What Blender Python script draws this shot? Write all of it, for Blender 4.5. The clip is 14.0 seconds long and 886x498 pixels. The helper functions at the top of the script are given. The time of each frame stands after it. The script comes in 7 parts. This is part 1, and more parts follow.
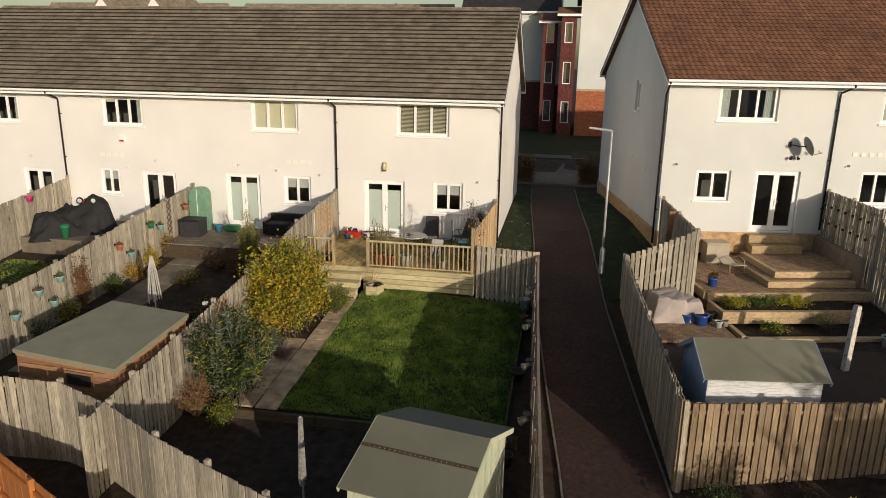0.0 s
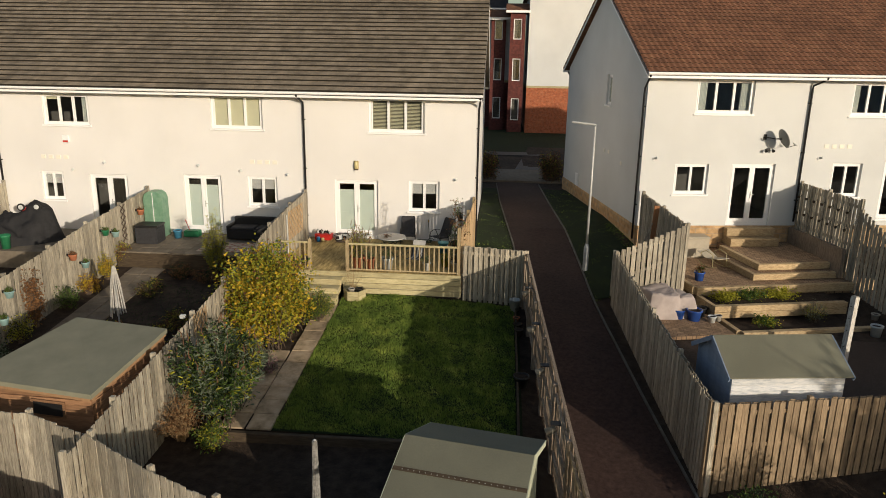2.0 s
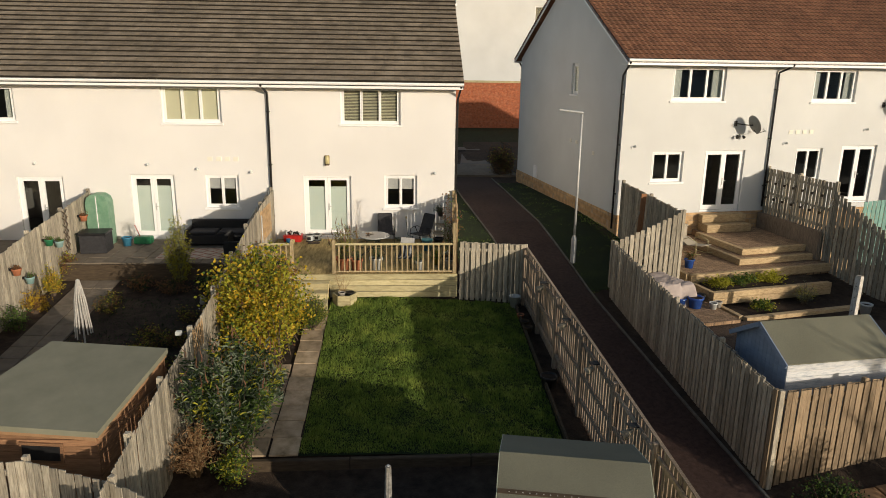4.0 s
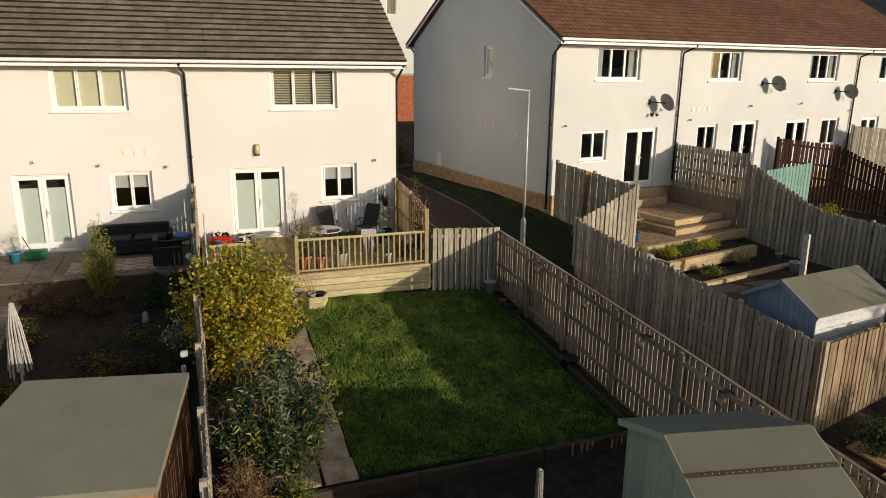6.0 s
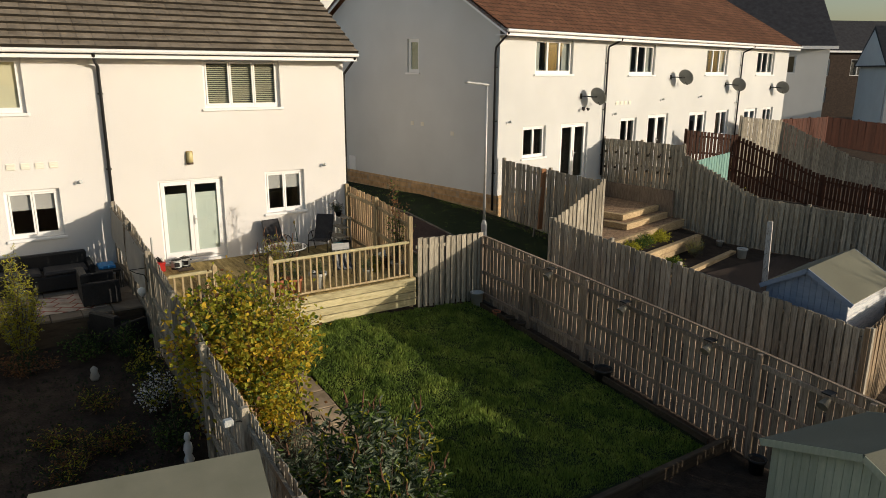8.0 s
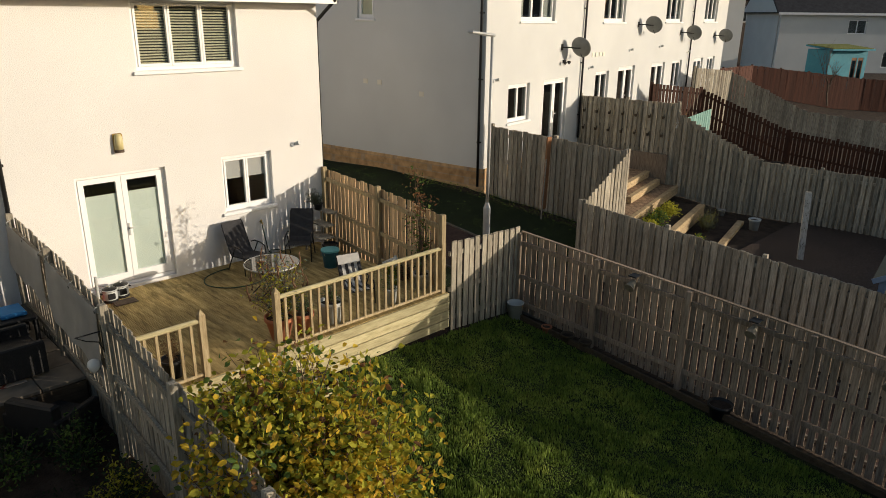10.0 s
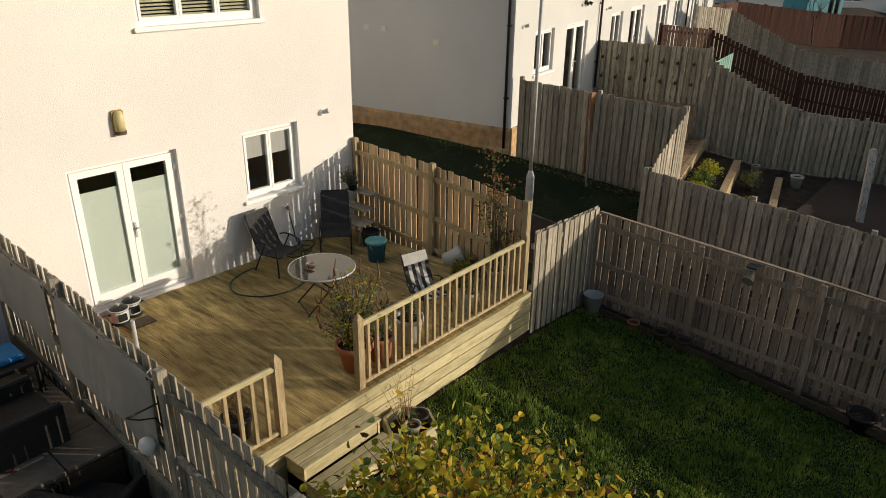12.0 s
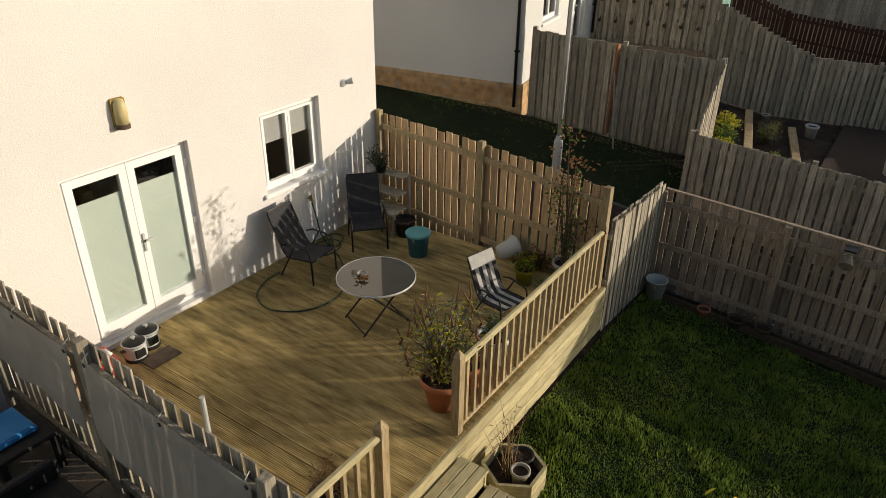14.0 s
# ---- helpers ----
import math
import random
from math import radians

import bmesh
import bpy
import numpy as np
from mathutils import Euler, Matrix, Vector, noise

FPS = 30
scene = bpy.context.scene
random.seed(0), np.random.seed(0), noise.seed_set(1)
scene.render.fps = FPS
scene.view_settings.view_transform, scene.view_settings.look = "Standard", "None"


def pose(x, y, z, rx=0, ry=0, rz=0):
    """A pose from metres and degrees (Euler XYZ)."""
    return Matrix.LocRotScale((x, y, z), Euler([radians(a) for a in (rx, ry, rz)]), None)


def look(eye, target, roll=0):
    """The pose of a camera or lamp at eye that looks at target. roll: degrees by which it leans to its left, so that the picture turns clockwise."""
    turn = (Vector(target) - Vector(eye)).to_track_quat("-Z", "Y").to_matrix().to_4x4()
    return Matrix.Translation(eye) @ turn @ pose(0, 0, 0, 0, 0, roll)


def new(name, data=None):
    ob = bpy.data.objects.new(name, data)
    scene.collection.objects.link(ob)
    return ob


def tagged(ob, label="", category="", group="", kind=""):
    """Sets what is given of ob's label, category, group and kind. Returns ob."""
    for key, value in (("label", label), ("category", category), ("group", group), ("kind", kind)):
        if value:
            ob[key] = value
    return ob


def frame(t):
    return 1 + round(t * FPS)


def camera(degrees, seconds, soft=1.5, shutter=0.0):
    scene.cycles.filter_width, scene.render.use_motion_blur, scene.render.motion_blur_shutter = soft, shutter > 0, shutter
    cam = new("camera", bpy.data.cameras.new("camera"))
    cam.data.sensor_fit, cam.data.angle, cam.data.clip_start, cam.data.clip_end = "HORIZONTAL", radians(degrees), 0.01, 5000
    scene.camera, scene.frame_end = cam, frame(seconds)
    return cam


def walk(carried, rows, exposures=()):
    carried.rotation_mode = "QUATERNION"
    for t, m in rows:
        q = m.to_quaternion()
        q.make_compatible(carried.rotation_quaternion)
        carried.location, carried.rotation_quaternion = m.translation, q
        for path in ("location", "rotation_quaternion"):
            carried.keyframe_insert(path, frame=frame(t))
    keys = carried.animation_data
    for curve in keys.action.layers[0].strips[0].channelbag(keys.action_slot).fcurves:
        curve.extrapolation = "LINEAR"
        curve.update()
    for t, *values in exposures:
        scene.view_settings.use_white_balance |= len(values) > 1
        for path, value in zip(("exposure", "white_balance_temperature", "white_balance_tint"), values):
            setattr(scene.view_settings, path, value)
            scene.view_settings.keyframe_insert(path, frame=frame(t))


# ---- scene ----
cam = camera(64.7, 14.0, soft=0.9)
METRES, EYE, TILT, LEAN, TURN = 26.0, 6.85, 0.0, 0.0, 10.1
ROWS = [
    (0.0, 0.0, 0.0, 0.0, 0.26, -15.1, -0.95),
    (0.5, -0.0138, 0.0106, -0.0025, -1.01, -15.11, -0.96),
    (1.0, -0.0285, 0.0212, -0.005, -2.43, -15.1, -0.94),
    (1.5, -0.0441, 0.0317, -0.0074, -3.86, -15.08, -0.94),
    (2.0, -0.06, 0.0417, -0.0097, -5.23, -15.05, -0.91),
    (2.5, -0.0777, 0.0525, -0.0122, -6.71, -15.05, -0.89),
    (3.0, -0.0995, 0.0658, -0.0153, -8.61, -15.03, -0.87),
    (5.5, -0.2724, 0.1879, -0.0499, -24.73, -14.84, -0.69),
    (6.0, -0.3056, 0.2151, -0.0561, -29.33, -14.76, -0.61),
    (6.5, -0.336, 0.2442, -0.061, -33.51, -14.68, -0.54),
    (7.0, -0.3601, 0.2782, -0.0642, -36.9, -14.6, -0.47),
    (7.5, -0.3764, 0.3194, -0.0666, -40.22, -14.52, -0.39),
    (8.0, -0.3847, 0.3661, -0.0687, -43.29, -14.45, -0.35),
    (10.5, -0.3466, 0.6228, -0.0682, -56.35, -19.8, -0.69),
    (11.0, -0.3385, 0.654, -0.0674, -57.58, -21.01, -0.7),
    (11.5, -0.3314, 0.6809, -0.0668, -58.63, -22.24, -0.69),
    (12.0, -0.3248, 0.707, -0.0662, -59.71, -23.48, -0.7),
    (12.5, -0.3179, 0.732, -0.0651, -60.78, -24.72, -0.75),
    (13.0, -0.3112, 0.7559, -0.0647, -61.91, -25.92, -0.72),
    (13.5, -0.3039, 0.7794, -0.0642, -63.43, -27.2, -0.76),
    (14.0, -0.2964, 0.8013, -0.0633, -65.44, -28.45, -0.76),
]
walk(cam, [(t, pose(0, 0, EYE, TILT, LEAN, TURN) @ pose(METRES * x, METRES * y, METRES * z, 90 + pitch, roll, yaw)) for t, x, y, z, yaw, pitch, roll in ROWS], [(0.0, -0.06), (6.5, 0.03), (14.0, 0.08)])

# ---- light ----
SUN_AZ, SUN_EL = 141.0, 11.35
world = bpy.data.worlds.new("world")
scene.world = world
world.use_nodes = True
wn = world.node_tree
sky = wn.nodes.new("ShaderNodeTexSky")
sky.sky_type = 'NISHITA'
sky.sun_disc = False
sky.dust_density, sky.ozone_density = 2.0, 0.9
sky.sun_elevation, sky.sun_rotation = radians(SUN_EL), radians(SUN_AZ)
wn.links.new(sky.outputs[0], wn.nodes["Background"].inputs[0])
wn.nodes["Background"].inputs[1].default_value = 0.12
sun_data = bpy.data.lights.new("sun", 'SUN')
sun_data.energy, sun_data.angle, sun_data.color = 3.75, radians(0.53), (1.0, 0.87, 0.70)
sun = new("sun", sun_data)
sd = Vector((math.sin(radians(SUN_AZ)) * math.cos(radians(SUN_EL)), math.cos(radians(SUN_AZ)) * math.cos(radians(SUN_EL)), math.sin(radians(SUN_EL))))
sun.matrix_world = look(sd * 60, (0, 0, 0))


# ---- materials ----
def material(name, colours, scale=6.0, rough=0.8, bump=0.2, stretch=(1, 1, 1), fine=60.0, metal=0.0, vary=0.0, blotch=0.0, spec=0.3, dist=0.01, local=False, trans=0.0):
    """Principled surface: noise between colours, large blotches, fine bump, and variation from object to object."""
    m = bpy.data.materials.new(name)
    m.use_nodes = True
    nt = m.node_tree
    L, N = nt.links.new, nt.nodes.new
    p = nt.nodes["Principled BSDF"]
    p.inputs["Roughness"].default_value = rough
    p.inputs["Metallic"].default_value = metal
    p.inputs["Specular IOR Level"].default_value = spec
    if local:
        src = N("ShaderNodeTexCoord").outputs["Object"]
    else:
        src = N("ShaderNodeNewGeometry").outputs["Position"]
    mp = N("ShaderNodeMapping")
    mp.inputs["Scale"].default_value = stretch
    L(src, mp.inputs["Vector"])
    n1 = N("ShaderNodeTexNoise")
    n1.inputs["Scale"].default_value = scale
    n1.inputs["Detail"].default_value = 6
    n1.inputs["Roughness"].default_value = 0.65
    L(mp.outputs[0], n1.inputs["Vector"])
    ramp = N("ShaderNodeValToRGB")
    el = ramp.color_ramp.elements
    el[0].position, el[1].position = 0.3, 0.7
    el[0].color, el[1].color = (*colours[0], 1), (*colours[-1], 1)
    for k, c in enumerate(colours[1:-1]):
        e = el.new(0.3 + 0.4 * (k + 1) / (len(colours) - 1))
        e.color = (*c, 1)
    L(n1.outputs["Fac"], ramp.inputs[0])
    col = ramp.outputs[0]
    if blotch:
        n2 = N("ShaderNodeTexNoise")
        n2.inputs["Scale"].default_value = 0.5
        n2.inputs["Detail"].default_value = 4
        L(src, n2.inputs["Vector"])
        mr = N("ShaderNodeMapRange")
        mr.inputs["From Min"].default_value, mr.inputs["From Max"].default_value = 0.3, 0.7
        mr.inputs["To Min"].default_value, mr.inputs["To Max"].default_value = 1 - blotch, 1 + blotch * 0.5
        L(n2.outputs["Fac"], mr.inputs[0])
        hv = N("ShaderNodeHueSaturation")
        L(mr.outputs[0], hv.inputs["Value"])
        L(col, hv.inputs["Color"])
        col = hv.outputs[0]
    if vary:
        oi = N("ShaderNodeObjectInfo")
        g = N("ShaderNodeNewGeometry")
        ad = N("ShaderNodeMath")
        L(oi.outputs["Random"], ad.inputs[0])
        L(g.outputs["Random Per Island"], ad.inputs[1])
        fr = N("ShaderNodeMath")
        fr.operation = 'FRACT'
        L(ad.outputs[0], fr.inputs[0])
        mr = N("ShaderNodeMapRange")
        mr.inputs["To Min"].default_value, mr.inputs["To Max"].default_value = 1 - vary, 1 + vary
        L(fr.outputs[0], mr.inputs[0])
        hv = N("ShaderNodeHueSaturation")
        L(mr.outputs[0], hv.inputs["Value"])
        L(col, hv.inputs["Color"])
        col = hv.outputs[0]
    L(col, p.inputs["Base Color"])
    if bump:
        n3 = N("ShaderNodeTexNoise")
        n3.inputs["Scale"].default_value = fine
        n3.inputs["Detail"].default_value = 3
        L(mp.outputs[0], n3.inputs["Vector"])
        b = N("ShaderNodeBump")
        b.inputs["Strength"].default_value = bump
        b.inputs["Distance"].default_value = dist
        L(n3.outputs["Fac"], b.inputs["Height"])
        L(b.outputs[0], p.inputs["Normal"])
    if trans:
        tr, mx = N("ShaderNodeBsdfTranslucent"), N("ShaderNodeMixShader")
        L(col, tr.inputs["Color"])
        mx.inputs[0].default_value = trans
        L(p.outputs[0], mx.inputs[1])
        L(tr.outputs[0], mx.inputs[2])
        L(mx.outputs[0], nt.nodes["Material Output"].inputs[0])
    return m


def glass_material(name, tint=(0.92, 0.95, 0.94)):
    m = bpy.data.materials.new(name)
    m.use_nodes = True
    nt = m.node_tree
    nt.nodes.remove(nt.nodes["Principled BSDF"])
    t, g, f, w, r, x = (nt.nodes.new("ShaderNode" + k) for k in ("BsdfTransparent", "BsdfGlossy", "LayerWeight", "Math", "MapRange", "MixShader"))
    t.inputs[0].default_value = (*tint, 1)
    g.inputs["Roughness"].default_value = 0.02
    w.operation = 'POWER'
    w.inputs[1].default_value = 4.0
    r.inputs["To Min"].default_value, r.inputs["To Max"].default_value = 0.07, 0.9
    f.inputs[0].default_value = 0.5
    nt.links.new(f.outputs["Facing"], w.inputs[0])
    nt.links.new(w.outputs[0], r.inputs[0])
    nt.links.new(r.outputs[0], x.inputs[0])
    nt.links.new(t.outputs[0], x.inputs[1])
    nt.links.new(g.outputs[0], x.inputs[2])
    nt.links.new(x.outputs[0], nt.nodes["Material Output"].inputs[0])
    return m


def brick_material(name, c1, c2, mortar, w, h, rough=0.85, turn=0.0, flat=False):
    m = material(name, (c1, c2), 8, rough, 0.0)
    nt = m.node_tree
    L, N = nt.links.new, nt.nodes.new
    p = nt.nodes["Principled BSDF"]
    g = N("ShaderNodeNewGeometry")
    mp = N("ShaderNodeMapping")
    mp.inputs["Rotation"].default_value = (0, 0, turn) if flat else (radians(90), 0, turn)
    L(g.outputs["Position"], mp.inputs[0])
    b = N("ShaderNodeTexBrick")
    b.inputs["Scale"].default_value = 1.0
    b.inputs["Brick Width"].default_value, b.inputs["Row Height"].default_value = w, h
    b.inputs["Mortar Size"].default_value = h * 0.07
    b.inputs["Color1"].default_value, b.inputs["Color2"].default_value, b.inputs["Mortar"].default_value = (*c1, 1), (*c2, 1), (*mortar, 1)
    L(mp.outputs[0], b.inputs["Vector"])
    n = N("ShaderNodeTexNoise")
    n.inputs["Scale"].default_value = 5
    n.inputs["Detail"].default_value = 6
    L(g.outputs["Position"], n.inputs["Vector"])
    mr = N("ShaderNodeMapRange")
    mr.inputs["From Min"].default_value, mr.inputs["From Max"].default_value = 0.3, 0.7
    mr.inputs["To Min"].default_value, mr.inputs["To Max"].default_value = 0.65, 1.2
    L(n.outputs["Fac"], mr.inputs[0])
    hv = N("ShaderNodeHueSaturation")
    L(mr.outputs[0], hv.inputs["Value"])
    L(b.outputs["Color"], hv.inputs["Color"])
    L(hv.outputs[0], p.inputs["Base Color"])
    bu = N("ShaderNodeBump")
    bu.invert = True
    bu.inputs["Strength"].default_value, bu.inputs["Distance"].default_value = 0.6, 0.01
    L(b.outputs["Fac"], bu.inputs["Height"])
    L(bu.outputs[0], p.inputs["Normal"])
    return m


RENDER_W = material("roughcast_cream", ((0.695, 0.682, 0.666), (0.777, 0.763, 0.747)), 60, 0.92, 0.32, fine=75, blotch=0.06, spec=0.1, dist=0.02)
RENDER_G = material("roughcast_white", ((0.587, 0.598, 0.589), (0.648, 0.658, 0.655)), 60, 0.92, 0.32, fine=75, blotch=0.07, spec=0.1, dist=0.02)
UPVC = material("white_plastic", ((0.827, 0.827, 0.827), (0.86, 0.86, 0.859)), 4, 0.35, 0.03)
DARK_PLASTIC = material("black_plastic", ((0.012, 0.012, 0.013), (0.022, 0.022, 0.022)), 6, 0.45, 0.05)
GLASS = glass_material("window_glass")
FROST = material("frosted_film", ((0.55, 0.60, 0.56), (0.60, 0.645, 0.60)), 2, 0.5, 0.05)
BLIND = material("cream_blind", ((0.60, 0.55, 0.40), (0.66, 0.61, 0.45)), 3, 0.8, 0.05)
BLIND_GREY = material("grey_blind", ((0.42, 0.40, 0.40), (0.48, 0.46, 0.46)), 3, 0.8, 0.05)
CURTAIN = material("pale_grey_curtain", ((0.40, 0.41, 0.39), (0.48, 0.49, 0.47)), 3, 0.9, 0.3, fine=20)
INTERIOR = material("room_interior", ((0.10, 0.09, 0.08), (0.14, 0.13, 0.12)), 2, 0.9, 0.0)
TILE_DARK = material("weathered_concrete_tile", ((0.134, 0.111, 0.0821), (0.233, 0.193, 0.143), (0.314, 0.263, 0.2)), 2.2, 0.9, 0.4, vary=0.06, blotch=0.25, fine=35)
# near-black: moss and the shadow line under each course in one colour
TILE_EDGE = material("mossy_shaded_tile_edge", ((0.014, 0.012, 0.009), (0.034, 0.028, 0.02)), 4, 0.95, 0.3)
TILE_RED = material("red_clay_pantile", ((0.127, 0.0585, 0.033), (0.181, 0.0819, 0.0449), (0.225, 0.112, 0.0614)), 2.5, 0.85, 0.3, vary=0.14, blotch=0.28, fine=40)
TILE_BLACK = material("black_slate_tile", ((0.015, 0.015, 0.018), (0.04, 0.04, 0.045)), 3, 0.7, 0.3, vary=0.2)
FENCE = material("weathered_fence_wood", ((0.174, 0.152, 0.116), (0.337, 0.301, 0.237), (0.48, 0.435, 0.343)), 5, 0.9, 0.5, stretch=(8, 8, 0.7), fine=14, vary=0.30, blotch=0.2)
FENCE_NEW = material("tan_fence_wood", ((0.348, 0.233, 0.131), (0.539, 0.378, 0.217), (0.666, 0.477, 0.279)), 5, 0.85, 0.4, stretch=(8, 8, 0.7), fine=14, vary=0.22, blotch=0.15)
FENCE_OLD = material("aged_brown_fence_wood", ((0.155, 0.113, 0.0798), (0.311, 0.239, 0.176), (0.442, 0.348, 0.264)), 5, 0.9, 0.5, stretch=(8, 8, 0.7), fine=14, vary=0.30, blotch=0.25)
FENCE_TAN = material("sun_bleached_fence_wood", ((0.157, 0.113, 0.069), (0.268, 0.197, 0.124), (0.353, 0.264, 0.172)), 5, 0.9, 0.5, stretch=(8, 8, 0.7), fine=14, vary=0.22, blotch=0.15)
FENCE_BROWN = material("brown_stained_fence", ((0.0371, 0.0153, 0.00893), (0.0675, 0.0268, 0.0153), (0.0878, 0.037, 0.0211)), 5, 0.8, 0.4, stretch=(8, 8, 0.7), fine=14, vary=0.2)
FENCE_RED = material("red_stained_fence", ((0.06, 0.02, 0.012), (0.1, 0.0344, 0.0192)), 5, 0.8, 0.4, stretch=(8, 8, 0.7), fine=14, vary=0.2)
FENCE_ORANGE = material("orange_stained_panel", ((0.34, 0.125, 0.035), (0.45, 0.18, 0.055)), 5, 0.7, 0.3, stretch=(3, 3, 1), fine=14, vary=0.1)
RAIL_WOOD = material("treated_rail_wood", ((0.23, 0.169, 0.0898), (0.378, 0.295, 0.169), (0.482, 0.393, 0.248)), 5, 0.85, 0.4, stretch=(7, 7, 1), fine=14, vary=0.15, blotch=0.15)
SLEEPER = material("pale_timber_sleeper", ((0.328, 0.281, 0.15), (0.47, 0.409, 0.234), (0.559, 0.499, 0.299)), 4, 0.85, 0.4, stretch=(1, 4, 6), fine=12, vary=0.15, blotch=0.2)
DECK = material("green_tinged_decking", ((0.187, 0.138, 0.0568), (0.461, 0.352, 0.151), (0.697, 0.563, 0.283)), 2.2, 0.8, 0.4, stretch=(5, 0.8, 5), fine=14, vary=0.16, blotch=0.5)
FELT = material("green_mineral_felt", ((0.138, 0.138, 0.101), (0.21, 0.206, 0.152)), 70, 0.95, 0.35, fine=160, blotch=0.22, vary=0.05)
FELT_FLAT = material("grey_green_roof_sheet", ((0.186, 0.186, 0.135), (0.222, 0.218, 0.161)), 2, 0.8, 0.1, fine=60, blotch=0.08)
SHED_WOOD = material("brown_shed_cladding", ((0.192, 0.102, 0.054), (0.324, 0.18, 0.096)), 4, 0.8, 0.4, stretch=(1, 1, 8), fine=12, vary=0.2)
SHED_GREEN = material("pale_green_painted_boards", ((0.374, 0.407, 0.297), (0.484, 0.506, 0.385)), 4, 0.8, 0.3, stretch=(6, 6, 1), fine=14, vary=0.12)
SHED_BLUE = material("blue_grey_painted_boards", ((0.162, 0.216, 0.313), (0.216, 0.281, 0.389)), 4, 0.75, 0.3, stretch=(1, 1, 6), fine=14, vary=0.08)
SHED_FRONT = material("flaking_pale_painted_boards", ((0.36, 0.396, 0.444), (0.6, 0.612, 0.624), (0.72, 0.708, 0.684)), 5, 0.8, 0.3, stretch=(1, 1, 5), fine=14, vary=0.12)
EARTH = material("dark_garden_soil", ((0.0187, 0.0125, 0.00858), (0.0425, 0.0281, 0.0187), (0.0638, 0.0452, 0.0312)), 4, 0.95, 0.8, fine=30, blotch=0.3, dist=0.03)
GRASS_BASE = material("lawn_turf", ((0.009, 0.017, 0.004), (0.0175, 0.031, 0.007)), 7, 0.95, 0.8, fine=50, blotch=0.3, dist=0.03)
GRASS = material("grass_blades", ((0.085, 0.14, 0.026), (0.165, 0.24, 0.042), (0.31, 0.37, 0.075)), 1.6, 0.65, 0.0, vary=0.45, trans=0.3)
ASPHALT = material("brown_asphalt", ((0.0272, 0.0144, 0.0112), (0.0476, 0.0272, 0.0216), (0.068, 0.04, 0.032)), 9, 0.85, 0.6, fine=90, blotch=0.25)
ROAD_M = material("road_asphalt", ((0.05, 0.05, 0.05), (0.08, 0.08, 0.08)), 9, 0.6, 0.4, fine=60, blotch=0.3)
CONCRETE = material("worn_concrete", ((0.322, 0.299, 0.253), (0.46, 0.425, 0.368)), 5, 0.9, 0.4, fine=50, blotch=0.25, vary=0.12)
GALV = material("galvanised_steel", ((0.42, 0.43, 0.42), (0.56, 0.57, 0.56)), 6, 0.5, 0.05, metal=0.25)
KERB_M = material("dirty_concrete_edging", ((0.10, 0.095, 0.08), (0.20, 0.185, 0.16)), 5, 0.9, 0.4, fine=50, blotch=0.3)
MOSSY_SLAB = material("mossy_concrete_slab", ((0.232, 0.178, 0.106), (0.435, 0.334, 0.224), (0.559, 0.441, 0.311)), 3, 0.9, 0.4, fine=40, blotch=0.35, vary=0.15)
DARK_TIMBER = material("dark_damp_timber", ((0.045, 0.032, 0.02), (0.09, 0.066, 0.042)), 4, 0.9, 0.4, stretch=(1, 4, 6), fine=12)
STONE_BASE = brick_material("buff_base_course", (0.44, 0.27, 0.13), (0.54, 0.37, 0.20), (0.40, 0.30, 0.20), 0.44, 0.21)
PAVER = brick_material("tan_block_paving", (0.28, 0.18, 0.105), (0.39, 0.26, 0.16), (0.13, 0.09, 0.06), 0.21, 0.105, flat=True, turn=radians(7.3))
RED_BRICK = brick_material("red_facing_brick", (0.36, 0.10, 0.045), (0.44, 0.14, 0.06), (0.36, 0.22, 0.15), 0.225, 0.075)
DARK_BRICK = brick_material("dark_red_brick", (0.105, 0.03, 0.026), (0.14, 0.04, 0.033), (0.10, 0.05, 0.045), 0.225, 0.075)


